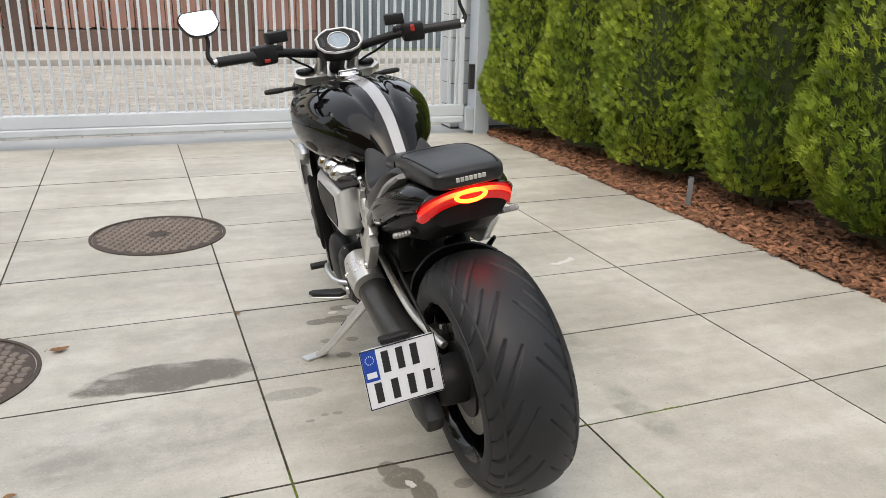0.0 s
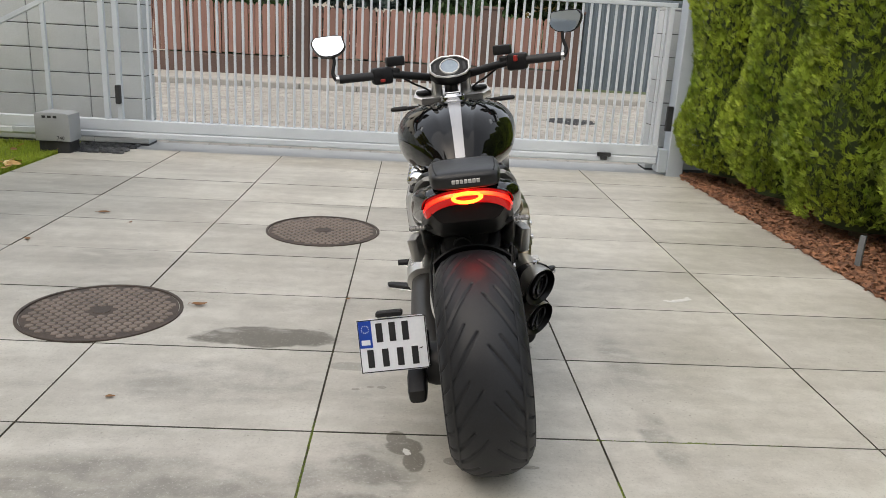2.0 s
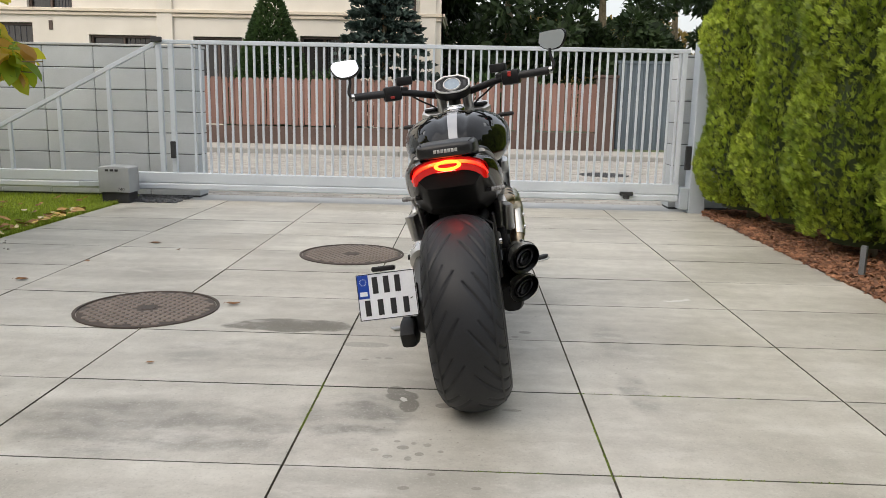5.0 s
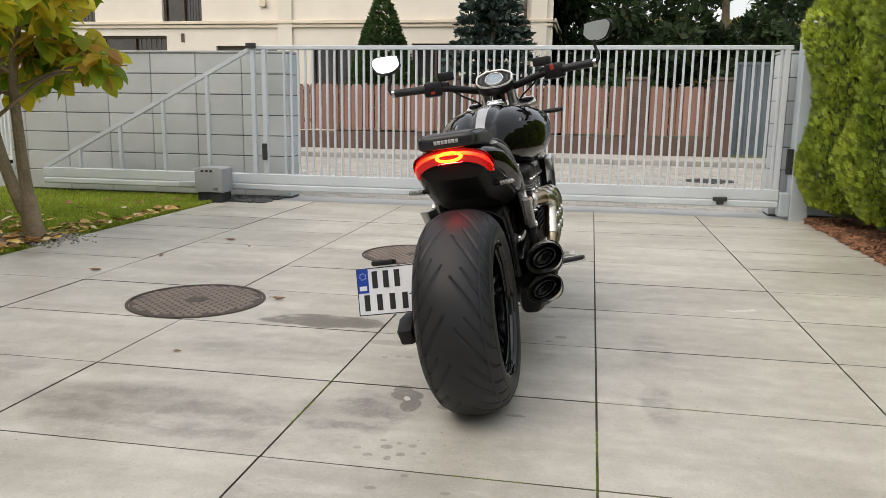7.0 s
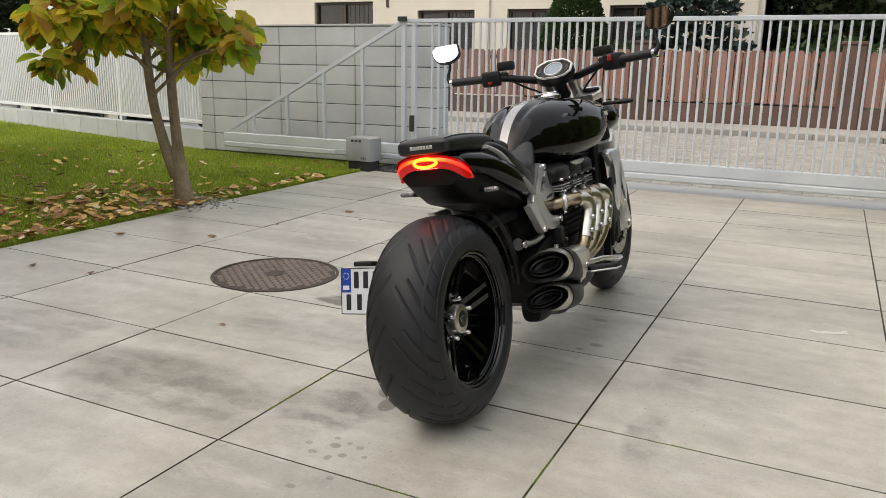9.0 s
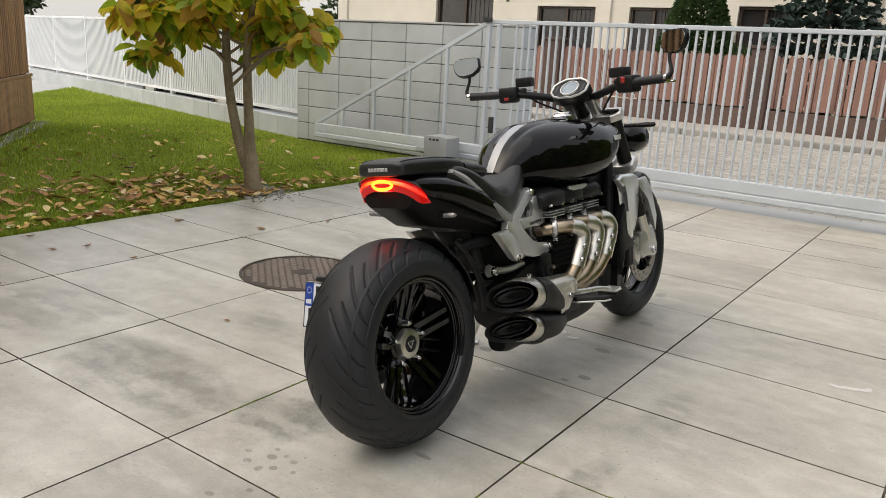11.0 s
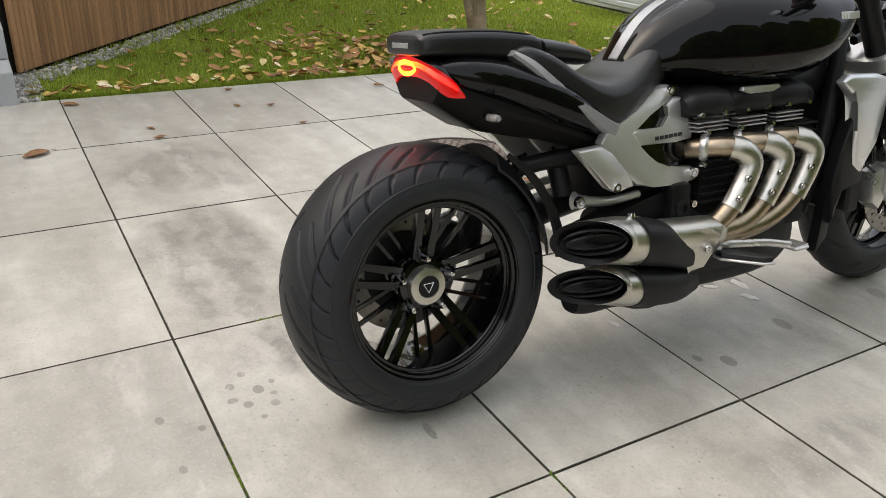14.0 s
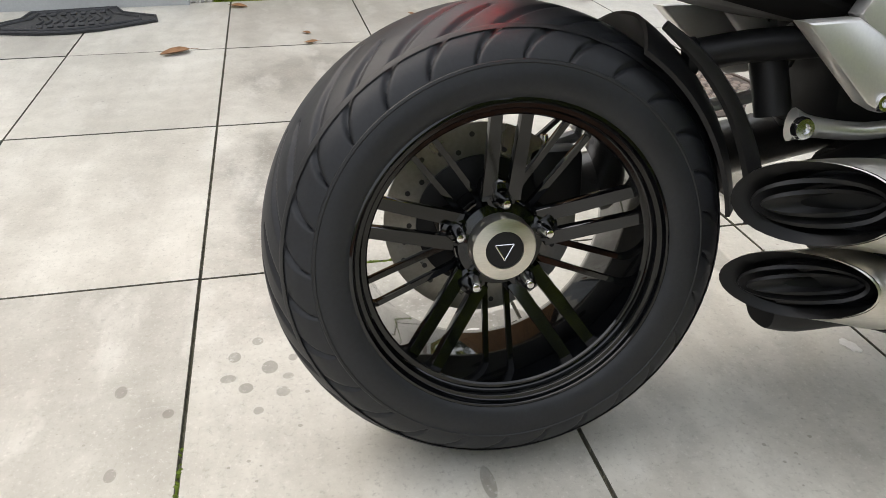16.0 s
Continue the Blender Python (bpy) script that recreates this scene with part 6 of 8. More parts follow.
def manhole(x, y, z, r, turn, name, label, material=IRON):
    """A cast cover in its ring, with a raised honeycomb tread."""
    cover = thing(name, None, None, label, "manhole cover", "manhole covers")
    cover.matrix_world = pose(x, y, z, 0, 0, turn)
    b = bmesh.new()
    lathe(b, [(r, -0.03), (r, 0.004), (r - 0.003, 0.005), (r - 0.013, 0.005), (r - 0.015, 0.003), (r - 0.015, -0.03)], 64, Matrix.Rotation(radians(-90), 4, "Y"), True)
    part("frame_ring", b, material, cover)
    b = bmesh.new()
    ri = r - 0.018
    lathe(b, [(0, -0.02), (ri, -0.02), (ri, 0.0005), (ri - 0.004, 0.0015), (0, 0.0015)], 64, Matrix.Rotation(radians(-90), 4, "Y"))
    disc = part("cover_disc", b, material, cover)
    vs, fs = [], []
    s = 0.040
    for i in range(-24, 25):
        for j in range(-24, 25):
            cx, cy = (i + 0.5 * (j % 2)) * s, j * s * 0.866
            d = math.hypot(cx, cy)
            if d > ri - 0.022 or d < 0.050:
                continue
            a = len(vs)
            for q in range(6):
                t = math.pi / 6 + q * math.pi / 3
                vs.append((cx + 0.0182 * math.cos(t), cy + 0.0182 * math.sin(t), 0.0015))
            for q in range(6):
                t = math.pi / 6 + q * math.pi / 3
                vs.append((cx + 0.0150 * math.cos(t), cy + 0.0150 * math.sin(t), 0.0050))
            fs.append(tuple(range(a + 6, a + 12)))
            fs += [(a + q, a + (q + 1) % 6, a + 6 + (q + 1) % 6, a + 6 + q) for q in range(6)]
    studs = new("tread_pattern", quads_mesh("tread_pattern", vs, fs, STUD if material is IRON else material))
    studs.parent = disc
    tagged(studs, kind="stuff")
    b = bmesh.new()
    lathe(b, [(0, 0.001), (0.036, 0.001), (0.034, 0.004), (0.0, 0.0045)], 24, Matrix.Rotation(radians(-90), 4, "Y"))
    part("centre_boss", b, material, disc)
    return cover


manhole(-0.735, 2.645, 0.001, 0.325, 20, "manhole_cover", "rusty cast iron manhole cover set in the concrete driveway")
manhole(0.020, 4.060, 0.001, 0.335, 65, "manhole_cover", "rusty cast iron manhole cover near the motorcycle's side stand")
manhole(2.76, 10.55, -0.031, 0.36, 10, "street_manhole_cover", "dark iron manhole cover in the paved street", BLACK_IRON)


# ---- lawn, bed and edging ----
WALL_A, WALL_B = Vector((-3.02, 0.98, 0)), Vector((-7.98, 4.92, 0))


def left_of_cladding(x, y):
    """True on the lawn's side of the timber-clad building."""
    d = WALL_B - WALL_A
    if (x - WALL_A.x) * d.x + (y - WALL_A.y) * d.y > d.length_squared + 0.5:
        return y > 5.1 + 0.50 * (-8.4 - x)
    return d.x * (y - WALL_A.y) - d.y * (x - WALL_A.x) < 0


bm = bmesh.new()
prism(bm, [(LEFT - 0.004, 0.99), (LEFT - 0.004, 6.75), (-4.9, 6.80), (-14.0, 9.0), (-12.2, 7.0), (-8.4, 5.1), (-3.0, 0.99)], -0.10, -0.004, "z")
lawn = thing("lawn", bm, TURF, "short green lawn strewn with fallen autumn leaves", "lawn", kind="structure", smooth=0)


bm = bmesh.new()
prism(bm, [(-8.45, 5.09), (-12.22, 7.004), (-14.02, 9.004), (-24.0, 11.4), (-24.0, 3.0), (-8.45, 3.0)], -0.10, -0.010, "z")
thing("pavement", bm, STEP, "pale grey paving beyond the lawn", "pavement", kind="structure", smooth=0)


def grass():
    vs, fs = [], []

    def blade(x, y, h, w):
        a, lean, t = len(vs), rng.uniform(0.1, 0.65), rng.uniform(0, 6.283)
        dx, dy = math.cos(t), math.sin(t)
        vs.extend([(x - dy * w, y + dx * w, -0.004), (x + dy * w, y - dx * w, -0.004), (x + dx * h * lean * 0.4 + dy * w * 0.7, y + dy * h * lean * 0.4 - dx * w * 0.7, h * 0.6), (x + dx * h * lean * 0.4 - dy * w * 0.7, y + dy * h * lean * 0.4 + dx * w * 0.7, h * 0.6), (x + dx * h * lean, y + dy * h * lean, h)])
        fs.extend([(a, a + 1, a + 2, a + 3), (a + 3, a + 2, a + 4)])
    made = 0
    while made < 140000:
        u = rng.random()
        x = LEFT - 0.012 - 11.5 * u ** 1.9
        y = rng.uniform(0.98, 9.0)
        if x < -12.2 - 0.9 * (y - 7.0) or y > 6.62 + max(0.0, (-4.9 - x) * 0.22) or not left_of_cladding(x, y) or math.hypot((x + 2.62) / 0.42, (y - 3.95) / 0.34) < 1.0:
            continue
        far = (LEFT - x) / 9.0
        blade(x, y, rng.uniform(0.014, 0.034) * (1 + 0.6 * far), 0.0016 + 0.0035 * far)
        made += 1
    ob = new("grass", quads_mesh("grass", vs, fs, BLADE))
    tagged(ob, "dense short green grass blades of the lawn", "grass", kind="stuff")


grass()


def leaf_mesh(name, length, width, curl, material, seed):
    """A single curled leaf with a midrib fold and a stalk."""
    r = random.Random(seed)
    b = bmesh.new()
    rows, n = [], 8
    for i in range(n + 1):
        u = i / n
        w = width * 0.5 * math.sin(math.pi * min(1, u * 1.02) ** 0.8) ** 0.75 if 0 < i < n else 0.002
        z = curl * length * (u - 0.5) ** 2 * 2
        rows.append([((u - 0.5) * length, s * w, z + abs(s) * w * (0.35 + 0.5 * curl * r.uniform(0.4, 1.2))) for s in (-1, -0.5, 0, 0.5, 1)])
    vl = [[b.verts.new(p) for p in row] for row in rows]
    for p, q in zip(vl, vl[1:]):
        for i in range(4):
            b.faces.new((p[i], p[i + 1], q[i + 1], q[i]))
    g = bmesh.ops.extrude_face_region(b, geom=list(b.faces))
    bmesh.ops.translate(b, vec=(0, 0, 0.0012), verts=[v for v in g["geom"] if isinstance(v, bmesh.types.BMVert)])
    tube(b, [(-0.5 * length, 0, rows[0][2][2]), (-0.62 * length, 0.01, rows[0][2][2] + 0.003), (-0.75 * length, 0.02, 0.002)], 0.0012, 5, 2)
    return finish(name, b, material, 60)


LITTER_MESH = [leaf_mesh("fallen_leaf", 0.11, 0.058, 0.16, LITTER, 1), leaf_mesh("fallen_leaf", 0.095, 0.045, 0.28, LITTER, 2), leaf_mesh("fallen_leaf", 0.13, 0.07, 0.08, LITTER, 3)]
# leaves lying singly on the slabs
for i, (x, y, s, turn) in enumerate([(-1.337, 4.252, 0.9, 20), (-1.107, 4.046, 0.55, 80), (-1.507, 3.632, 0.6, 130), (-1.616, 3.134, 0.9, 10), (-0.360, 2.754, 0.95, 15),
                                     (-1.493, 0.936, 1.35, -60), (-1.555, 1.467, 0.75, -75), (-1.545, 2.180, 0.7, 100), (-1.718, 1.460, 0.5, 40), (-1.983, 1.964, 0.6, 30),
                                     (-1.933, 2.139, 0.8, 110), (-2.295, 1.167, 1.0, 60), (-2.148, 2.897, 0.9, 70), (-2.339, 2.021, 0.8, 95), (-0.42, 1.9, 0.35, 10), (0.27, 2.9, 0.4, 50)]):
    ob = new("fallen_leaf", LITTER_MESH[i % 3])
    ob.matrix_world = pose(x, y, 0.003, 0, 0, turn) @ Matrix.Scale(s * 0.72, 4)
    tagged(ob, "dry curled brown leaf fallen on the concrete slabs", "fallen leaf", "fallen leaves")


def litter():
    """Fallen leaves over the lawn, thick round the tree and along the edge."""
    base = []
    for me in LITTER_MESH:
        # the upper skin alone; the lawn hides the other
        faces = [tuple(p.vertices) for p in me.polygons][:32]
        keep = sorted({k for f in faces for k in f})
        slot = {k: i for i, k in enumerate(keep)}
        base.append((np.array([me.vertices[k].co for k in keep]), [tuple(slot[k] for k in f) for f in faces]))
    vs, fs = [], []
    for i in range(1150):
        if i < 620:
            x, y = -2.95 + rng.gauss(0, 0.50), 3.35 + rng.gauss(0, 0.62)
        elif i < 860:
            x, y = LEFT - abs(rng.gauss(0, 0.10)), rng.uniform(1.0, 5.6)
        else:
            x, y = LEFT - rng.uniform(0, 4.5), rng.uniform(1.1, 6.3)
        if x > LEFT - 0.02 or not left_of_cladding(x - 0.1, y - 0.1):
            continue
        p, q = base[i % 3]
        m = pose(x, y, rng.uniform(0.016, 0.034), rng.uniform(-25, 25), rng.uniform(-25, 25), rng.uniform(0, 360)) @ Matrix.Scale(rng.uniform(0.34, 0.88), 4)
        a = len(vs)
        vs += [tuple(m @ Vector(c)) for c in p]
        fs += [tuple(a + k for k in f) for f in q]
    ob = new("leaf_litter", quads_mesh("leaf_litter", vs, fs, MIXED_LITTER, True))
    tagged(ob, "scattered brown and yellow leaves lying on the lawn", "leaf litter", kind="stuff")


litter()


def pebbles(name, label, cat, material, count, place, size):
    """Loose stones, each a small uneven lump."""
    vs, fs = [], []
    ico = [(0, 0, -1), (0.72, -0.53, -0.45), (-0.28, -0.85, -0.45), (-0.89, 0, -0.45), (-0.28, 0.85, -0.45), (0.72, 0.53, -0.45), (0.28, -0.85, 0.45), (-0.72, -0.53, 0.45), (-0.72, 0.53, 0.45), (0.28, 0.85, 0.45), (0.89, 0, 0.45), (0, 0, 1)]
    tri = [(0, 1, 2), (1, 0, 5), (0, 2, 3), (0, 3, 4), (0, 4, 5), (1, 5, 10), (2, 1, 6), (3, 2, 7), (4, 3, 8), (5, 4, 9), (1, 10, 6), (2, 6, 7), (3, 7, 8), (4, 8, 9), (5, 9, 10), (6, 10, 11), (7, 6, 11), (8, 7, 11), (9, 8, 11), (10, 9, 11)]
    for _ in range(count):
        x, y = place()
        s = size * rng.uniform(0.5, 1.2)
        m = pose(x, y, s * 0.25, rng.uniform(-40, 40), rng.uniform(-40, 40), rng.uniform(0, 360)) @ Matrix.Diagonal((s, s * rng.uniform(0.6, 1), s * rng.uniform(0.4, 0.8), 1))
        a = len(vs)
        vs += [tuple(m @ (Vector(c) * rng.uniform(0.85, 1.1))) for c in ico]
        fs += [tuple(a + k for k in f) for f in tri]
    return tagged(new(name, quads_mesh(name, vs, fs, material)), label, cat, kind="stuff")


def strip_spot():
    u, o = rng.random(), rng.uniform(0.02, 0.20)
    d = (WALL_B - WALL_A)
    n = Vector((-d.y, d.x, 0)).normalized()
    n = -n if n.x < 0 else n
    p = WALL_A + d * u ** 1.4 + n * o
    return p.x, p.y


pebbles("gravel_strip", "pale gravel strip along the timber-clad building", "gravel", GRAVEL, 1500, strip_spot, 0.022)
pebbles("tree_gravel", "grey stones round the foot of the tree", "gravel", GRAVEL, 500, lambda: (-2.62 + rng.gauss(0, 0.15), 3.95 + rng.gauss(0, 0.14)), 0.014)
pebbles("gate_gravel", "dark gravel beside the gate motor", "gravel", DARK_STONE, 700, lambda: (rng.uniform(-2.62, -1.95), rng.uniform(6.25, 6.70)), 0.022)
pebbles("step_gravel", "pale gravel between the steps and the lawn", "gravel", GRAVEL, 500, lambda: (rng.uniform(-3.2, LEFT - 0.01), rng.uniform(0.93, 1.06)), 0.022)

# mulch bed along the hedge
bm = bmesh.new()
box(bm, RIGHT + 0.004, 4.9, GY[0], 6.62, -0.10, 0.004)
thing("mulch_bed", bm, BARK_MULCH, "reddish brown bark mulch bed under the hedge", "mulch bed", kind="structure", smooth=0)


def chips():
    vs, fs = [], []
    for _ in range(9000):
        x = RIGHT + 0.01 + 1.1 * rng.random() ** 1.5 + rng.uniform(-0.03, 0)
        y = rng.uniform(-0.5, 6.55)
        l, w, h = rng.uniform(0.012, 0.040), rng.uniform(0.005, 0.014), rng.uniform(0.002, 0.006)
        m = pose(x, y, rng.uniform(0.006, 0.024), rng.uniform(-30, 30), rng.uniform(-30, 30), rng.uniform(0, 360))
        a = len(vs)
        vs += [tuple(m @ Vector((sx * l * (0.8 if sz > 0 else 1), sy * w, sz * h))) for sx in (-1, 1) for sy in (-1, 1) for sz in (-1, 1)]
        fs += [tuple(a + k for k in q) for q in ((0, 1, 3, 2), (4, 6, 7, 5), (0, 4, 5, 1), (2, 3, 7, 6), (1, 5, 7, 3))]
    tagged(new("mulch_chips", quads_mesh("mulch_chips", vs, fs, CHIP)), "loose reddish bark chips spread under the hedge", "bark chips", kind="stuff")


chips()


# ---- the hedge of arborvitae ----
def cedar_mesh(seed, height, half, count=24000):
    """Foliage of one columnar arborvitae: flat upright sprays of scale leaves over lobed billows."""
    r = np.random.default_rng(seed)
    lobes = [(r.uniform(0, 6.283), r.uniform(0.1, height * 0.95), r.uniform(0.18, 0.38)) for _ in range(34)]
    vs, fs = [], []
    zs = r.uniform(0.04, 1.0, count) ** 0.9 * height
    for z in zs:
        t = r.uniform(0, 6.283)
        u = z / height
        prof = half * min(1.0, 0.62 + 2.2 * u) * (1.0 - 0.72 * max(0.0, (u - 0.55) / 0.45) ** 1.6)
        bulge = 0.0
        for lt, lz, ls in lobes:
            da = abs((t - lt + math.pi) % (2 * math.pi) - math.pi) * prof
            q = (da * da + ((z - lz) * 0.62) ** 2) / (ls * ls * 0.35)
            if q < 4:
                bulge = max(bulge, math.exp(-q))
        rad = prof * (0.80 + 0.26 * bulge) - abs(r.normal(0, 0.030))
        if bulge < 0.30 and r.random() < 0.45:
            rad -= 0.055
        c, s = math.cos(t), math.sin(t)
        p = Vector((rad * c, rad * s, z))
        out, side = Vector((c, s, 0)), Vector((-s, c, 0))
        d = (out * r.uniform(0.25, 0.9) + Vector((0, 0, 1)) * r.uniform(0.35, 1.0) + side * r.normal(0, 0.45)).normalized()
        w = d.cross(out * r.uniform(-0.6, 1) + side * r.normal(0, 0.8)).normalized()
        k = d.cross(w)
        ln = r.uniform(0.026, 0.060)
        a = len(vs)
        vs.append(tuple(p - d * 0.015))
        # a fan of five fingers
        fan = []
        for f, (ang, l) in enumerate(((-0.95, 0.55), (-0.5, 0.85), (0.0, 1.0), (0.5, 0.85), (0.95, 0.55))):
            dd = d * math.cos(ang) + w * math.sin(ang)
            ww = w * math.cos(ang) - d * math.sin(ang)
            q = p + dd * ln * l
            droop = k * (ln * 0.12 * (f - 2) * r.uniform(-0.6, 0.6))
            b = len(vs)
            vs.append(tuple(p + dd * ln * l * 0.55 + ww * ln * 0.088 + droop * 0.5))
            vs.append(tuple(q + droop))
            vs.append(tuple(p + dd * ln * l * 0.55 - ww * ln * 0.088 + droop * 0.5))
            fs.append((a, b, b + 1, b + 2))
    return quads_mesh("foliage", [tuple(v) for v in vs], fs, SPRAY)


# dark lump inside the sprays; its colour carries the hedge's inner shade
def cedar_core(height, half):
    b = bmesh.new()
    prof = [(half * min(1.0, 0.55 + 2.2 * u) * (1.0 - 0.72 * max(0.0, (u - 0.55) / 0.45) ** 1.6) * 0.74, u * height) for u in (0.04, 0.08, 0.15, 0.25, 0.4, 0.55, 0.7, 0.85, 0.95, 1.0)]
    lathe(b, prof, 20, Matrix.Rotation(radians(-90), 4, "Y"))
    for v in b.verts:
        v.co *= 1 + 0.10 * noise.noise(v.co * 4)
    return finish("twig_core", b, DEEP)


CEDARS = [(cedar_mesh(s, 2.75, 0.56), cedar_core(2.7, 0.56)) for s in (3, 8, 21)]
b = bmesh.new()
tube(b, [(0, 0, -0.02), (0.01, 0, 0.2), (0, 0.01, 0.6)], [0.06, 0.045, 0.03], 10, 3)
CEDAR_TRUNK = finish("trunk", b, BARK)
for i, (x, y, k, turn) in enumerate([(3.31, 6.10, 0.97, 20), (3.42, 5.28, 1.0, 150), (3.50, 4.44, 1.02, 260), (3.60, 3.62, 1.0, 75), (3.64, 2.74, 1.08, 200), (3.66, 1.88, 1.03, 310)]):
    shrub = new("arborvitae")
    shrub.matrix_world = pose(x, y, 0, 0, 0, turn) @ Matrix.Diagonal((k, k, 1 + 0.06 * math.sin(i * 2.1), 1))
    tagged(shrub, "dense green columnar arborvitae growing out of bark mulch", "hedge shrub", "hedge along the driveway")
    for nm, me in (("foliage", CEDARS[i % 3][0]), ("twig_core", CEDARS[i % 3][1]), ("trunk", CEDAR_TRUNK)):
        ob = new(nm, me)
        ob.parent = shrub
bm = bmesh.new()
tube(bm, [(3.10, 3.72, -0.03), (3.10, 3.72, 0.20)], 0.022, 4, 1)
thing("bed_marker", bm, MOTOR_DARK, "short dark grey metal stake standing in the mulch", "stake")


# ---- block wall, right-hand wall and the white fence ----
bm = bmesh.new()
box(bm, -0.2475, 0.2475, -0.125, 0.125, -0.0985, 0.0985, 0.005)
BLOCK_MESH = finish("wall_block", bm, BLOCK)
bm = bmesh.new()
box(bm, -0.1475, 0.1475, -0.125, 0.125, -0.0985, 0.0985, 0.005)
BLOCK_SHORT = finish("wall_block", bm, BLOCK)


def block_wall(name, x0, x1, y, label, courses=7):
    b = bmesh.new()
    box(b, x0 + 0.008, x1 - 0.008, y - 0.115, y + 0.115, -0.05, courses * 0.204 + 0.010)
    w = thing(name, b, MORTAR, label, "wall", kind="structure", smooth=0)
    for j in range(courses):
        x = x1
        while x > x0 + 0.01:
            l = min(0.5, x - x0)
            me = BLOCK_MESH if l > 0.45 else BLOCK_SHORT
            k = l / (0.5 if l > 0.45 else 0.3)
            shared("wall_block", me, w, pose(x - l / 2, y, 0.112 + j * 0.204) @ Matrix.Diagonal((k, 1, 1, 1)))
            x -= l
    cap = bmesh.new()
    box(cap, x0 - 0.005, x1 + 0.005, y - 0.135, y + 0.135, courses * 0.204 + 0.012, courses * 0.204 + 0.034, 0.004)
    part("coping", cap, STEP, w, "thin pale coping")
    return w


block_wall("wall_left", -5.08, -1.88, 6.86, "pale grey concrete block wall with dark joints")
block_wall("wall_right", 2.72, 8.3, 6.86, "pale grey concrete block wall behind the hedge")


def white_fence():
    """The long white fence on its low block wall, running on from the block wall."""
    base = Vector((-5.10, 6.90, 0))
    d = Vector((-12.3, 2.55, 0)).normalized()
    turn = math.degrees(math.atan2(d.y, d.x))
    root = new("white_fence")
    root.matrix_world = pose(base.x, base.y, 0, 0, 0, turn)
    tagged(root, "long white metal picket fence on a low concrete wall", "fence")
    b = bmesh.new()
    box(b, 0.0, 14.0, -0.10, 0.10, -0.06, 0.205)
    low = part("low_wall", b, MORTAR, root, "low grey block wall")
    b = bmesh.new()
    box(b, 0.003, 0.497, -0.108, 0.108, -0.05, 0.235, 0.004)
    me = finish("base_block", b, BLOCK)
    for i in range(28):
        shared("base_block", me, low, pose(i * 0.5, 0, 0))
    b = bmesh.new()
    box(b, 0, 14.0, -0.03, 0.03, 0.290, 0.335, 0.004)
    part("lower_rail", b, WHITE_PAINT, root)
    b = bmesh.new()
    box(b, 0, 14.0, -0.03, 0.03, 1.385, 1.43, 0.004)
    part("upper_rail", b, WHITE_PAINT, root)
    b = bmesh.new()
    box(b, -0.014, 0.014, -0.028, 0.028, 0.337, 1.383, 0.003)
    pk = finish("picket", b, WHITE_PAINT)
    for i in range(226):
        shared("picket", pk, root, pose(0.06 + i * 0.0615, 0, 0))
    b = bmesh.new()
    box(b, -0.03, 0.03, -0.035, 0.035, 0.18, 1.45, 0.004)
    pm = finish("fence_post", b, WHITE_PAINT)
    for i in range(8):
        shared("fence_post", pm, root, pose(0.03 + i * 1.98, 0.0, 0))
    return root


white_fence()


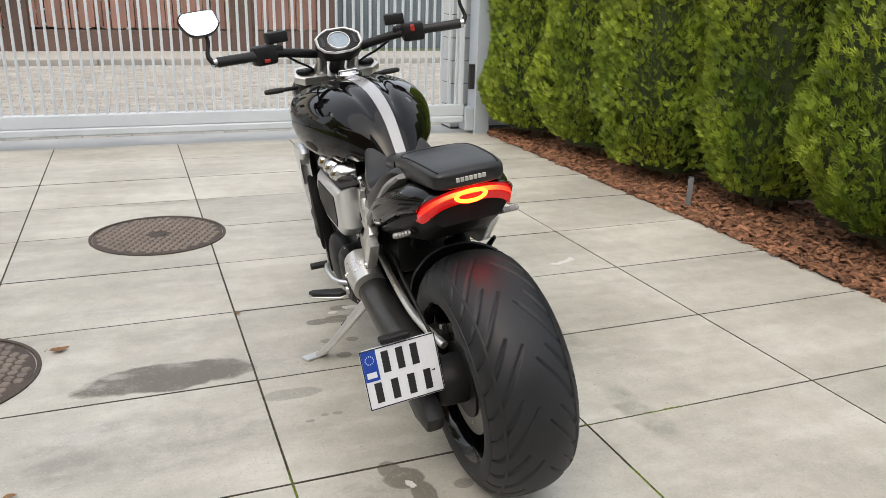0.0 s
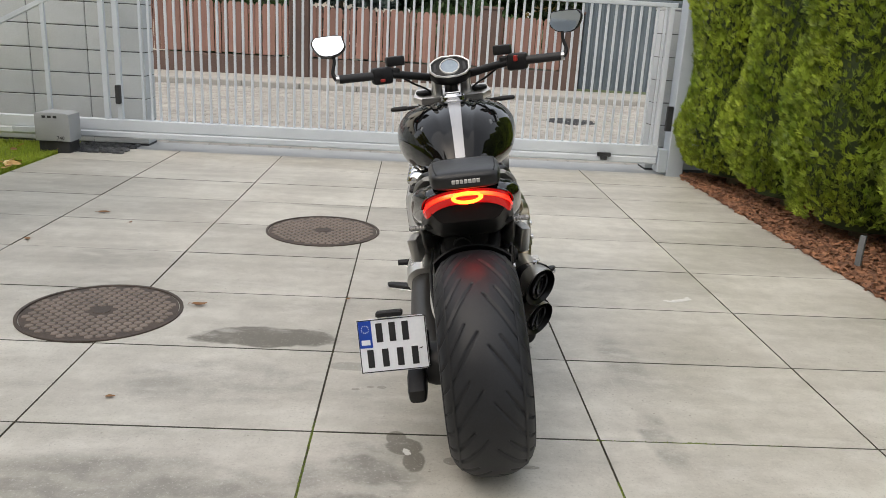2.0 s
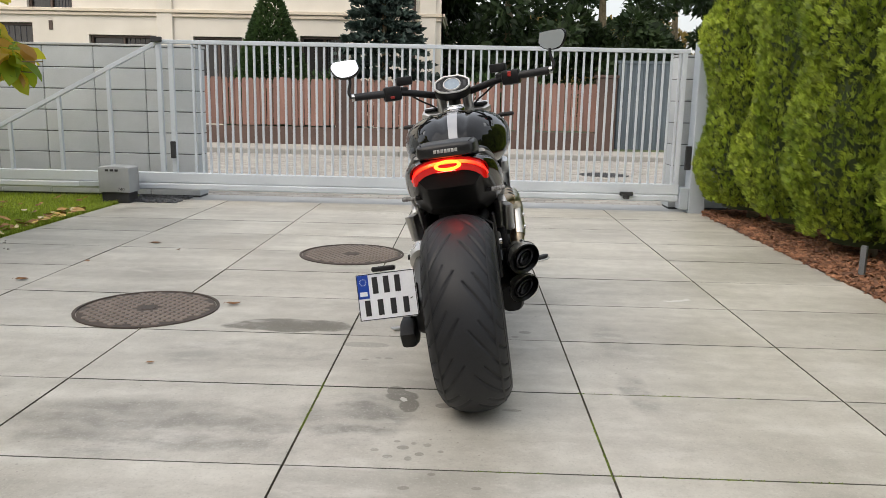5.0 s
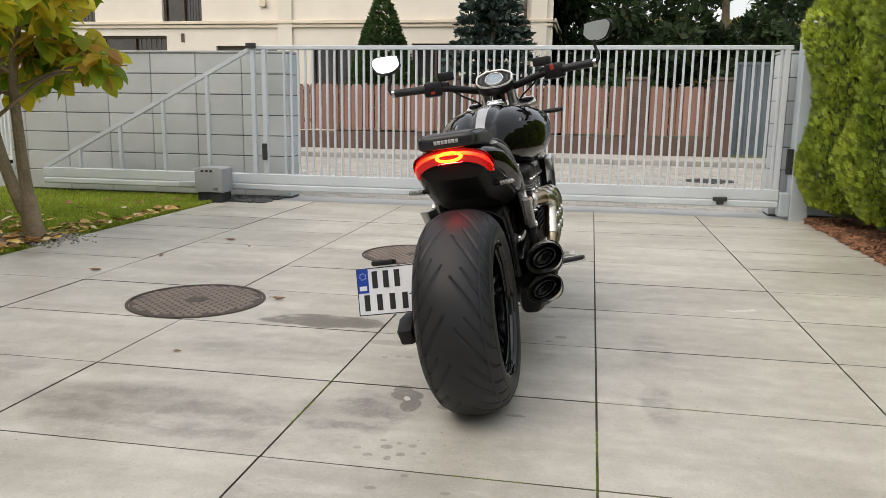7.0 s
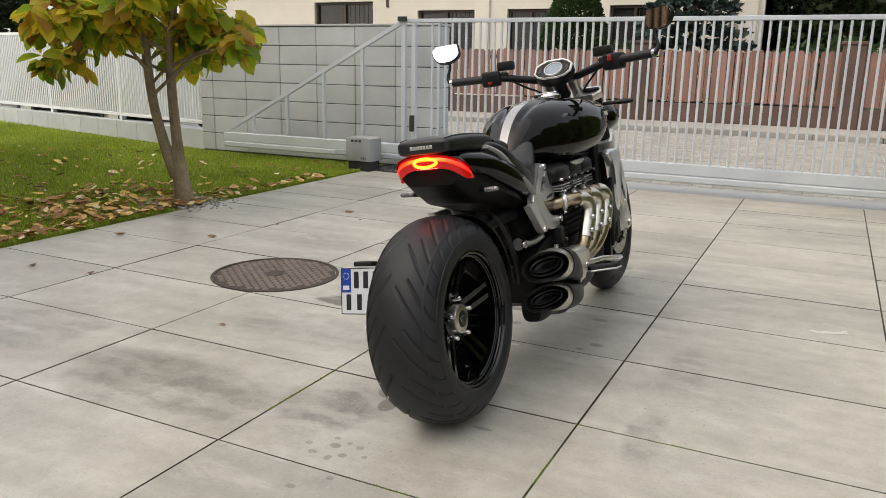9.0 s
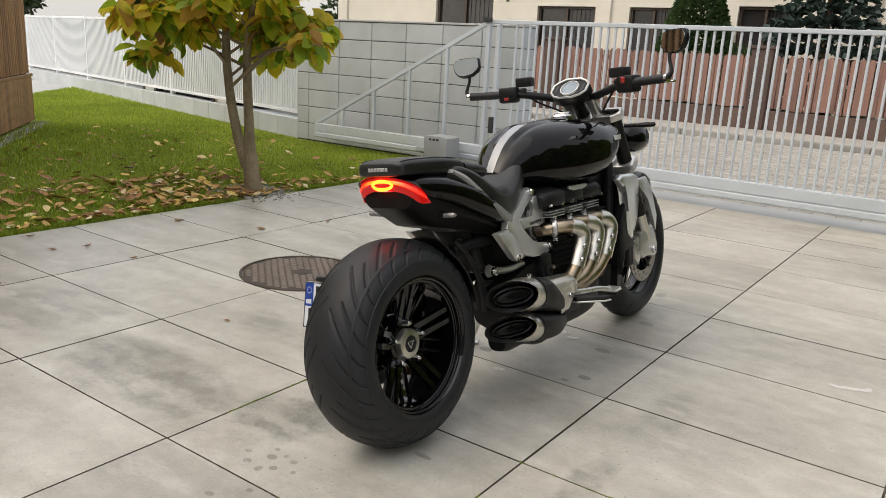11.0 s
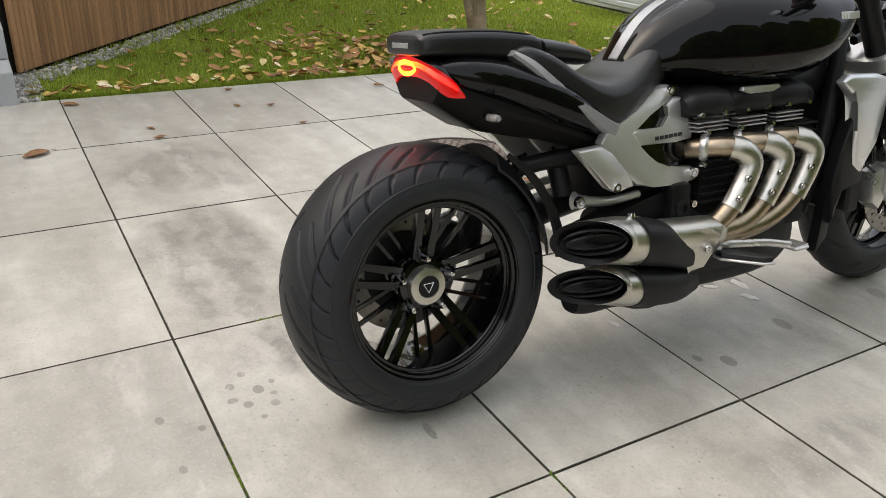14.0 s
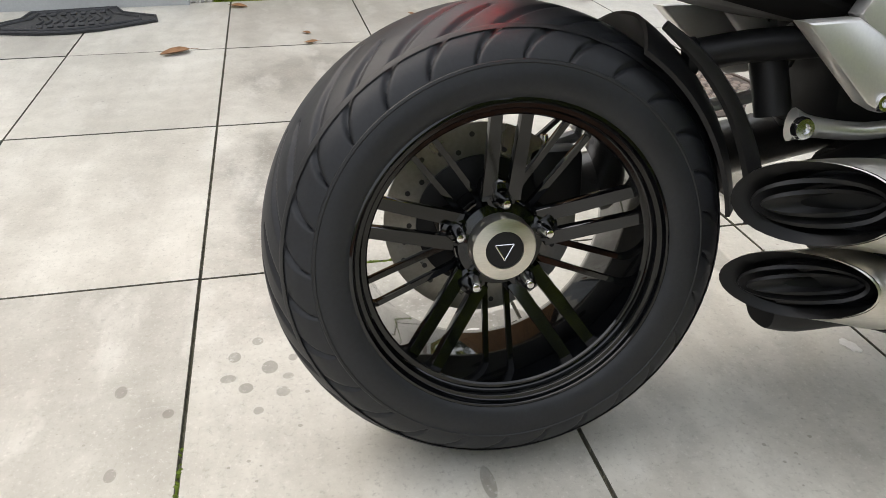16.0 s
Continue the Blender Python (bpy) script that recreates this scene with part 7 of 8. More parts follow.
def parked_car():
    """A dark car standing in the street close behind the white fence."""
    car = new("parked_car")
    car.matrix_world = pose(-8.5, 8.50, -0.036, 0, 0, 78.3)
    tagged(car, "dark grey car parked in the street behind the white fence", "car")
    b = bmesh.new()
    hull(b, [(-2.15, 0.55, 0.72, 0.34, 0.52), (-2.02, 0.78, 0.88, 0.24, 0.54), (-1.30, 0.86, 0.93, 0.20, 0.56), (0.60, 0.87, 0.92, 0.20, 0.56), (1.55, 0.84, 0.84, 0.22, 0.54), (2.02, 0.74, 0.72, 0.26, 0.48), (2.15, 0.52, 0.60, 0.34, 0.46)], 36, 4.0, 4)
    part("body", b, CAR_PAINT, car, "dark grey painted body", 50)
    b = bmesh.new()
    hull(b, [(-1.95, 0.56, 0.96, 0.84, 0.90), (-1.45, 0.66, 1.32, 0.84, 0.96), (-0.70, 0.70, 1.46, 0.84, 1.0), (0.25, 0.69, 1.43, 0.84, 0.98), (0.80, 0.66, 1.18, 0.84, 0.94), (1.20, 0.60, 0.93, 0.82, 0.88)], 32, 3.2, 4)
    part("cabin_glass", b, PANE, car, "dark cabin windows", 50)
    b = bmesh.new()
    hull(b, [(-1.35, 0.58, 1.340, 1.30, 1.32), (-0.70, 0.62, 1.478, 1.43, 1.45), (0.20, 0.60, 1.450, 1.40, 1.42), (0.45, 0.56, 1.36, 1.32, 1.34)], 24, 3.2, 3)
    part("roof", b, CAR_PAINT, car, "", 50)
    for y in (-1.32, 1.30):
        for s in (-1, 1):
            b = bmesh.new()
            lathe(b, [(0.20, -0.10), (0.295, -0.10), (0.315, -0.07), (0.315, 0.07), (0.295, 0.10), (0.20, 0.10)], 32, TX((s * 0.78, y, 0.315)), True)
            w = part("wheel", b, RUBBER, car, "black tyre")
            b = bmesh.new()
            lathe(b, [(0.0, 0.06), (0.06, 0.075), (0.17, 0.06), (0.198, 0.085), (0.198, -0.08), (0.0, -0.08)], 28, TX((s * 0.78, y, 0.315)) @ Matrix.Rotation(0 if s > 0 else math.pi, 4, "Z"))
            part("rim", b, STEEL, w, "silver wheel rim")
    for s in (-1, 1):
        b = bmesh.new()
        box(b, s * 0.62 - 0.14, s * 0.62 + 0.14, 2.00, 2.10, 0.56, 0.68, 0.03, None, 2)
        part("headlight", b, CLEARLENS, car)
        b = bmesh.new()
        box(b, s * 0.64 - 0.12, s * 0.64 + 0.12, -2.11, -2.02, 0.66, 0.80, 0.03, None, 2)
        part("tail_lamp", b, REDPLASTIC, car)


parked_car()


# ---- the sliding gate ----
def sliding_gate():
    g = new("sliding_gate")
    g.matrix_world = pose(0, GATE_Y, 0)
    tagged(g, "pale grey steel sliding gate with slim upright bars, closed", "gate")
    b = bmesh.new()
    box(b, -4.50, 2.74, -0.04, 0.04, 0.165, 0.262, 0.005)
    part("bottom_beam", b, GATE_PAINT, g)
    b = bmesh.new()
    box(b, -4.50, 2.74, -0.045, 0.045, 0.100, 0.163, 0.012)
    part("guide_rail", b, GATE_PAINT, g, "rounded lower running rail")
    b = bmesh.new()
    box(b, -2.17, 2.76, -0.02, 0.02, 1.455, 1.492, 0.004)
    part("top_rail", b, GATE_PAINT, g)
    b = bmesh.new()
    box(b, -0.010, 0.010, -0.010, 0.010, 0.262, 1.455, 0.002)
    me = finish("bar", b, GATE_PAINT)
    n = 63
    for i in range(n):
        shared("bar", me, g, pose(-1.83 + i * (4.50 / (n - 1)), 0, 0))
    b = bmesh.new()
    box(b, -0.022, 0.022, -0.022, 0.022, 0.262, 1.455, 0.003)
    pm = finish("gate_stile", b, GATE_PAINT)
    for x in (-2.145, -2.03, 2.715):
        shared("gate_stile", pm, g, pose(x, 0, 0))
    for x in (-2.635, -3.12, -3.61, -4.08):
        top = 0.262 + (x + 4.47) / 2.33 * 1.20
        b = bmesh.new()
        box(b, x - 0.017, x + 0.017, -0.017, 0.017, 0.262, top, 0.003)
        part("tail_upright", b, GATE_PAINT, g)
    b = bmesh.new()
    L = math.hypot(2.33, 1.20)
    box(b, 0, L, -0.02, 0.02, -0.02, 0.02, 0.003, pose(-4.48, 0, 0.27) @ Matrix.Rotation(-math.atan2(1.20, 2.33), 4, "Y"))
    part("diagonal_brace", b, GATE_PAINT, g)
    b = bmesh.new()
    box(b, -2.20, -2.10, -0.045, -0.021, 1.47, 1.515, 0.004)
    part("upper_stop", b, BLACK_IRON, g, "small dark stop roller")
    b = bmesh.new()
    box(b, -2.052, -2.008, -0.062, -0.023, 0.40, 0.56, 0.006)
    part("lock_plate", b, BLACK_IRON, g, "black lock plate")
    b = bmesh.new()
    box(b, 2.19, 2.31, -0.075, -0.041, 0.150, 0.185, 0.004)
    box(b, 2.22, 2.28, -0.075, -0.046, 0.120, 0.152, 0.004)
    part("end_stop", b, BLACK_IRON, g, "small black end stop")
    b = bmesh.new()
    box(b, -2.95, -2.62, -0.065, -0.041, 0.115, 0.165, 0.004)
    part("rack", b, POST_PAINT, g, "toothed drive rack")
    return g


sliding_gate()
bm = bmesh.new()
box(bm, 2.83, 2.98, 6.42, 6.60, -0.02, 1.56, 0.006)
gate_post = thing("gate_post", bm, POST_PAINT, "grey square steel gate post beside the hedge", "gate post")
bm = bmesh.new()
box(bm, 2.745, 2.829, 6.43, 6.58, 0.03, 0.235, 0.006)
part("catch", bm, POST_PAINT, gate_post, "welded catch bracket")
bm = bmesh.new()
box(bm, 2.775, 2.829, 6.44, 6.47, 0.40, 0.62, 0.004)
part("lock_keep", bm, BLACK_IRON, gate_post)


def gate_motor():
    m = new("gate_motor")
    m.matrix_world = pose(-2.475, 6.245, 0)
    tagged(m, "grey boxy gate motor standing on a dark base", "gate motor")
    b = bmesh.new()
    box(b, -0.125, 0.125, -0.085, 0.115, -0.02, 0.10, 0.006)
    part("base", b, BLACK_IRON, m)
    b = bmesh.new()
    prism(b, [(-0.145, 0.10), (0.145, 0.10), (0.143, 0.325), (0.10, 0.338), (-0.10, 0.338), (-0.143, 0.325)], -0.105, 0.12, "y", 0.010, None, 2)
    part("housing", b, MOTOR_GREY, m)
    b = bmesh.new()
    for i in range(3):
        box(b, -0.075 + i * 0.045, -0.045 + i * 0.045, -0.109, -0.106, 0.292, 0.312, 0.001)
    part("warning_mark", b, BLACK_IRON, m, "small dark printed mark")
    t = bpy.data.curves.new("model_number", "FONT")
    t.body, t.size, t.extrude = "740", 0.042, 0.0006
    t.materials.append(BLACK_IRON)
    o = new("model_number", t)
    o.parent = m
    o.matrix_basis = pose(0.035, -0.1065, 0.115, 90, 0, 0)
    return m


gate_motor()


# ---- the timber-clad building and the steps ----
def clad_building():
    d = WALL_B - WALL_A
    L = d.length
    turn = math.degrees(math.atan2(d.y, d.x))
    root = new("wall_timber")
    root.matrix_world = pose(WALL_A.x, WALL_A.y, 0, 0, 0, turn)
    tagged(root, "brown timber-clad building with ribbed boards and upright slats", "building", kind="structure")
    b = bmesh.new()
    box(b, -0.25, L - 0.05, 0.05, 2.4, -0.05, 3.2)
    part("backing", b, DARK_GAP, root)
    b = bmesh.new()
    box(b, -0.021, 0.021, -0.005, 0.019, 0.03, 0.575, 0.004)
    board = finish("board", b, THERMO)
    n = int(L / 0.046)
    for i in range(n):
        shared("board", board, root, pose(0.02 + i * 0.046, 0, 0))
    b = bmesh.new()
    box(b, -0.25, L + 0.005, -0.012, 0.018, 0.578, 0.615, 0.004)
    part("ledge", b, THERMO, root, "brown timber ledge")
    b = bmesh.new()
    box(b, -0.020, 0.020, -0.010, 0.045, 0.618, 3.2, 0.004)
    slat = finish("slat", b, THERMO)
    for i in range(int(L / 0.080)):
        shared("slat", slat, root, pose(0.03 + i * 0.080, 0.03, 0))
    # added pale panel on the unseen end, for the right mirror to reflect
    b = bmesh.new()
    box(b, -0.268, -0.253, 0.05, 2.4, -0.05, 3.2)
    part("end_wall", b, CREAM, root, "pale panel added on the unseen end for mirror reflections")
    # the return side
    for i in range(50):
        ob = shared("board", board, root, pose(L - 0.005, 0.03 + i * 0.046, 0, 0, 0, 90))
    for i in range(28):
        shared("slat", slat, root, pose(L - 0.035, 0.05 + i * 0.080, 0, 0, 0, 90))


clad_building()



def steps():
    s = new("steps")
    s.matrix_world = pose(-2.395, 0.93, 0)
    tagged(s, "grey cast concrete entrance steps beside the lawn", "steps")
    for i in range(5):
        b = bmesh.new()
        box(b, -0.34 * i - 1.2 + 0.30 * i * 0, -0.32 * i, -3.0, 0, 0.172 * i + (0.002 if i else -0.05), 0.172 * (i + 1), 0.006)
        part("step", b, STEP, s)


steps()


def iron_mat():
    m = new("iron_mat")
    m.matrix_world = pose(-2.14, 0.44, 0.001, 0, 0, 8)
    tagged(m, "black cast iron boot mat lying before the steps", "boot mat")
    out = [(-0.19, -0.19), (-0.06, -0.22), (0.06, -0.36), (0.14, -0.36), (0.24, -0.13), (0.26, 0), (0.24, 0.13), (0.14, 0.36), (0.06, 0.36), (-0.06, 0.22), (-0.19, 0.19)]
    b = bmesh.new()
    prism(b, out, 0.0, 0.008, "z", 0.002)
    part("plate", b, BLACK_IRON, m)
    for s in (0.98, 0.80):
        b = bmesh.new()
        pts = [(x * s, y * s, 0.010) for x, y in out] + [(out[0][0] * s, out[0][1] * s, 0.010)]
        tube(b, pts, 0.007, 6, 1)
        part("rim_bead", b, BLACK_IRON, m)
    for row, k in ((0.13, 9), (-0.10, 7)):
        for i in range(k):
            b = bmesh.new()
            box(b, row - 0.022, row + 0.022, (i - k / 2) * 0.042 + 0.008, (i - k / 2) * 0.042 + 0.034, 0.009, 0.016, 0.003)
            part("raised_bar", b, BLACK_IRON, m)
    for i in range(-4, 5):
        b = bmesh.new()
        tube(b, [(-0.05, i * 0.035, 0.010), (0.02, i * 0.035 + 0.02, 0.012), (0.08, i * 0.035, 0.010)], 0.005, 6, 3)
        part("scroll", b, BLACK_IRON, m)


iron_mat()

# unseen wall added behind the camera; it closes the place and blocks sky
bm = bmesh.new()
box(bm, -4.6, 9.0, -7.3, -7.0, -0.05, 5.2)
thing("wall_house", bm, BACK_GREY, "plain grey unseen wall added behind the camera to block sky light", "wall", kind="structure", smooth=0)


# unseen wall added above the steps, pale for the mirrors' reflections
bm = bmesh.new()
box(bm, -4.6, -4.3, -6.99, 0.60, -0.05, 6.2)
thing("wall_house_side", bm, CREAM, "plain pale house wall, unseen, added above the steps for reflections", "wall", kind="structure", smooth=0)


# ---- the tree on the lawn ----
def leaf_cloud(name, spots, material, length, seed, parent=None, kind="", droop=0.5):
    r = random.Random(seed)
    vs, fs = [], []
    for p, out in spots:
        ln = length * r.uniform(0.65, 1.2)
        w = ln * r.uniform(0.26, 0.33)
        d = (Vector(out) + Vector((r.gauss(0, 0.5), r.gauss(0, 0.5), -droop * r.uniform(0.3, 1.6)))).normalized()
        side = d.cross(Vector((r.gauss(0, 0.5), r.gauss(0, 0.5), 1))).normalized()
        nrm = side.cross(d)
        a = len(vs)
        rows = [(0.0, 0.04, 0), (0.28, 0.82, 0.02), (0.6, 1.0, 0.0), (0.86, 0.55, -0.05), (1.0, 0.02, -0.12)]
        for u, k, bend in rows:
            c = Vector(p) + d * ln * u + nrm * ln * bend
            f = w * k
            vs += [tuple(c - side * f + nrm * f * 0.28), tuple(c), tuple(c + side * f + nrm * f * 0.28)]
        for i in range(4):
            q = a + 3 * i
            fs += [(q, q + 1, q + 4, q + 3), (q + 1, q + 2, q + 5, q + 4)]
    ob = new(name, quads_mesh(name, vs, fs, material, True))
    ob.parent = parent
    if kind:
        tagged(ob, kind=kind)
    return ob


def young_tree():
    r = random.Random(5)
    tree = new("magnolia_tree")
    tree.matrix_world = pose(-2.63, 3.93, 0)
    tagged(tree, "young twin-stemmed tree with large yellowing leaves on the lawn", "tree")
    b = bmesh.new()
    tube(b, [(0.02, 0, -0.03), (0, 0, 0.06), (-0.02, 0.0, 0.20), (-0.04, 0.01, 0.30)], [0.085, 0.070, 0.062, 0.058], 14, 5)
    part("trunk", b, BARK, tree)
    stems = [[(-0.05, -0.01, 0.20), (-0.14, -0.03, 0.45), (-0.22, -0.04, 0.80), (-0.25, -0.04, 1.2), (-0.25, 0.0, 1.7), (-0.32, 0.08, 2.3)],
             [(-0.03, 0.01, 0.22), (-0.06, 0.02, 0.50), (-0.09, 0.03, 0.92), (-0.09, 0.04, 1.15), (-0.03, 0.06, 1.55), (0.06, 0.05, 2.3)]]
    tips = []
    for st in stems:
        b = bmesh.new()
        tube(b, st, [0.050, 0.040, 0.034, 0.031, 0.024, 0.010], 10, 5)
        part("stem", b, BARK, tree)
        for k in range(15):
            u = 0.40 + 0.60 * k / 14
            f = u * (len(st) - 1)
            i = min(int(f), len(st) - 2)
            s = Vector(st[i]).lerp(Vector(st[i + 1]), f - i)
            t = k * 2.4 + r.uniform(-0.4, 0.4) + (1.2 if st is stems[1] else 0)
            reach = r.uniform(0.60, 1.15) * (1.15 - 0.45 * u) * (0.78 if math.cos(t) > 0.3 else 1.12)
            e = s + Vector((math.cos(t) * reach * 1.2, math.sin(t) * reach, r.uniform(0.02, 0.38)))
            mid = s.lerp(e, 0.5) + Vector((0, 0, r.uniform(0.05, 0.16)))
            b = bmesh.new()
            tube(b, [s, mid, e], [0.014, 0.009, 0.004], 6, 4)
            part("limb", b, BARK, tree)
            # leaves hang in whorls along the limb, with gaps between
            for v in [0.30 + 0.1 * r.random(), 0.48 + 0.12 * r.random(), 0.66 + 0.12 * r.random(), 0.84 + 0.1 * r.random(), 1.0]:
                c = s.lerp(mid, min(1, v * 2)) if v < 0.5 else mid.lerp(e, (v - 0.5) * 2)
                knot = c + Vector((r.gauss(0, 0.05), r.gauss(0, 0.05), r.gauss(0.01, 0.04)))
                if knot.z < 1.13 + 0.12 * knot.x - 0.04 * knot.y or math.hypot(knot.x, knot.y) > 1.25:
                    continue
                for q in range(r.randint(15, 26)):
                    w = r.uniform(0, 6.283)
                    p = knot + Vector((math.cos(w), math.sin(w), 0)) * r.uniform(0.0, 0.06) + Vector((0, 0, r.gauss(0, 0.035)))
                    tips.append((p, (math.cos(w), math.sin(w), r.uniform(-0.2, 0.5))))
    leaf_cloud("crown", tips, LEAF, 0.175, 9, tree, droop=0.9)


young_tree()


# ---- across the street ----
def red_fence():
    f = new("red_fence")
    f.matrix_world = pose(0, 15.3, 0)
    tagged(f, "faded red wooden picket fence on a brown plinth across the street", "fence")
    b = bmesh.new()
    box(b, -14.0, 3.45, -0.12, 0.12, 0.0, 0.40, 0.01)
    part("plinth", b, BROWN_BASE, f, "dark brown low plinth")
    b = bmesh.new()
    prism(b, [(-0.058, 0.43), (0.058, 0.43), (0.058, 1.34), (0.030, 1.385), (-0.030, 1.385), (-0.058, 1.34)], -0.015, 0.015, "y", 0.004)
    me = finish("picket", b, RED_WOOD)
    for i in range(131):
        shared("picket", me, f, pose(-13.6 + i * 0.130, -0.03, rng.uniform(-0.015, 0.015), 0, rng.uniform(-0.5, 0.5), 0))
    for z in (0.58, 1.18):
        b = bmesh.new()
        box(b, -14.0, 3.45, 0.0, 0.05, z, z + 0.08)
        part("rail", b, RED_WOOD, f)
    b = bmesh.new()
    box(b, -0.19, 0.19, -0.19, 0.19, 0.0, 1.50, 0.012)
    box(b, -0.22, 0.22, -0.22, 0.22, 1.502, 1.56, 0.012)
    pm = finish("pier", b, BROWN_BASE)
    for x in (-10.2, -6.1, -1.75, 1.95, 3.55):
        shared("pier", pm, f, pose(x, 0.02, 0), "brown masonry pier")


red_fence()


def sheet_gate():
    g = new("sheet_metal_gate")
    g.matrix_world = pose(3.78, 15.35, 0)
    tagged(g, "blue-grey ribbed sheet metal gate across the street", "gate")
    for i in range(22):
        b = bmesh.new()
        prism(b, [(0.0, 0), (0.022, -0.025), (0.055, -0.025), (0.077, 0), (0.11, 0), (0.11, 0.012), (0.0, 0.012)], 0.08, 1.80, "z", 0, pose(i * 0.11, 0, 0))
        part("ribbed_panel", b, SHEET, g)
    b = bmesh.new()
    box(b, -0.02, 2.45, -0.04, 0.03, 1.80, 1.86, 0.005)
    part("top_cap", b, SHEET, g)


sheet_gate()


def window(parent, x, z0, w, h, y):
    b = bmesh.new()
    for x0, x1, a, c in ((x - 0.07, x, z0 - 0.07, z0 + h + 0.07), (x + w, x + w + 0.07, z0 - 0.07, z0 + h + 0.07), (x, x + w, z0 - 0.07, z0), (x, x + w, z0 + h, z0 + h + 0.07), (x + w / 2 - 0.03, x + w / 2 + 0.03, z0, z0 + h)):
        box(b, x0, x1, y - 0.02, y + 0.05, a, c, 0.006)
    win = part("window", b, BROWN_FRAME, parent, "brown-framed window with a dark pane")
    b = bmesh.new()
    box(b, x + 0.002, x + w - 0.002, y + 0.055, y + 0.065, z0 + 0.002, z0 + h - 0.002)
    part("pane", b, PANE, win)
    b = bmesh.new()
    box(b, x - 0.12, x + w + 0.12, y - 0.12, y - 0.022, z0 - 0.12, z0 - 0.075, 0.006)
    part("sill", b, TRIM, win)
    b = bmesh.new()
    for k in range(5):
        tube(b, [(x + w * (0.58 + 0.08 * k), y + 0.052, z0 + 0.01), (x + w * (0.58 + 0.08 * k), y + 0.052, z0 + h - 0.01)], 0.02, 6, 1, 0.1)
    part("curtain", b, CURTAIN, win)


BROWN_FRAME = surface("brown_window_frame", (0.050, 0.030, 0.020), (0.095, 0.060, 0.042), 3, 40, (0.4, 0.55))


def villa():
    h = new("house")
    h.matrix_world = pose(0, 20.0, 0)
    tagged(h, "cream rendered house with brown windows across the street", "house")
    b = bmesh.new()
    box(b, -17.0, 0.0, 0.25, 9.0, -0.1, 6.4)
    part("inner_body", b, DARK_GAP, h)
    xs = [(-14.6, -13.0, 3.12, 4.4), (-10.9, -9.7, 3.12, 4.6), (-9.30, -7.50, 0.9, 2.52), (-6.52, -5.22, 0.9, 2.52), (-3.70, -2.42, 0.9, 2.58), (-5.9, -4.6, 4.0, 5.4), (-12.9, -10.8, 0.2, 2.8)]
    # front wall built in panels round the openings
    cuts = sorted({-17.0, 0.0, *[v for o in xs for v in o[:2]]})
    for a, c in zip(cuts, cuts[1:]):
        mid = (a + c) / 2
        zs = sorted((o[2], o[3]) for o in xs if o[0] < mid < o[1])
        z = -0.1
        for z0, z1 in zs:
            b = bmesh.new()
            box(b, a, c, 0.0, 0.25, z, z0)
            part("wall", b, CREAM, h)
            z = z1
        b = bmesh.new()
        box(b, a, c, 0.0, 0.25, z, 6.4)
        part("wall", b, CREAM, h)
    b = bmesh.new()
    box(b, -0.25, 0.0, 0.25, 9.0, -0.1, 6.4)
    part("wall", b, CREAM, h)
    for x0, x1, z0, z1 in xs:
        window(h, x0 + 0.07, z0 + 0.07, x1 - x0 - 0.14, z1 - z0 - 0.14, 0.12)
    for z, dp in ((3.00, 0.06), (3.10, 0.10)):
        b = bmesh.new()
        box(b, -17.06, 0.06, -dp, -0.003, z, z + 0.085, 0.01)
        box(b, 0.003, dp, -dp, 9.0, z, z + 0.085, 0.01)
        part("cornice", b, TRIM, h)
    for x in (-17.0, -7.45, -0.55):
        b = bmesh.new()
        box(b, x, x + 0.42, -0.07, -0.004, -0.1, 6.3, 0.012)
        part("pilaster", b, CREAM, h)
    b = bmesh.new()
    box(b, -17.5, 0.5, -0.5, 9.5, 6.4, 6.6, 0.02)
    part("roof", b, ROOF, h)
    b = bmesh.new()
    box(b, -10.35, -10.25, -0.02, -0.003, 2.62, 2.86, 0.004)
    part("number_bar", b, BROWN_FRAME, h, "small dark plain bar")
    b = bmesh.new()
    box(b, -7.95, -7.78, -0.10, -0.003, 3.55, 3.75, 0.01)
    part("alarm_box", b, TRIM, h)
    b = bmesh.new()
    tube(b, [(-0.7, -0.08, 0), (-0.7, -0.08, 6.3)], 0.045, 8, 1)
    part("downpipe", b, BROWN_FRAME, h)


villa()


def clump_mesh(name, material, count, shape, size, seed):
    """Many small leaf tufts over a form; shape(r) gives a place and its outward way."""
    r = np.random.default_rng(seed)
    vs, fs = [], []
    for _ in range(count):
        p, out = shape(r)
        d = (Vector(out) + Vector(r.normal(0, 0.45, 3))).normalized()
        s = d.cross(Vector(r.normal(0, 1, 3))).normalized()
        ln = size * r.uniform(0.6, 1.3)
        a = len(vs)
        p = Vector(p)
        vs += [tuple(p - d * ln * 0.3), tuple(p + s * ln * 0.38 + d * ln * 0.2), tuple(p + d * ln), tuple(p - s * ln * 0.38 + d * ln * 0.2)]
        fs += [(a, a + 1, a + 2, a + 3)]
    return quads_mesh(name, vs, fs, material)


def plant(name, label, cat, x, y, z, trunk_h, trunk_r, crown_me, group=""):
    p = new(name)
    p.matrix_world = pose(x, y, z)
    tagged(p, label, cat, group)
    b = bmesh.new()
    tube(b, [(0, 0, -0.1), (0.03, 0, trunk_h * 0.5), (0, 0.02, trunk_h)], [trunk_r, trunk_r * 0.8, trunk_r * 0.4], 10, 4)
    part("trunk", b, BARK, p)
    o = new("crown", crown_me)
    o.parent = p
    return p


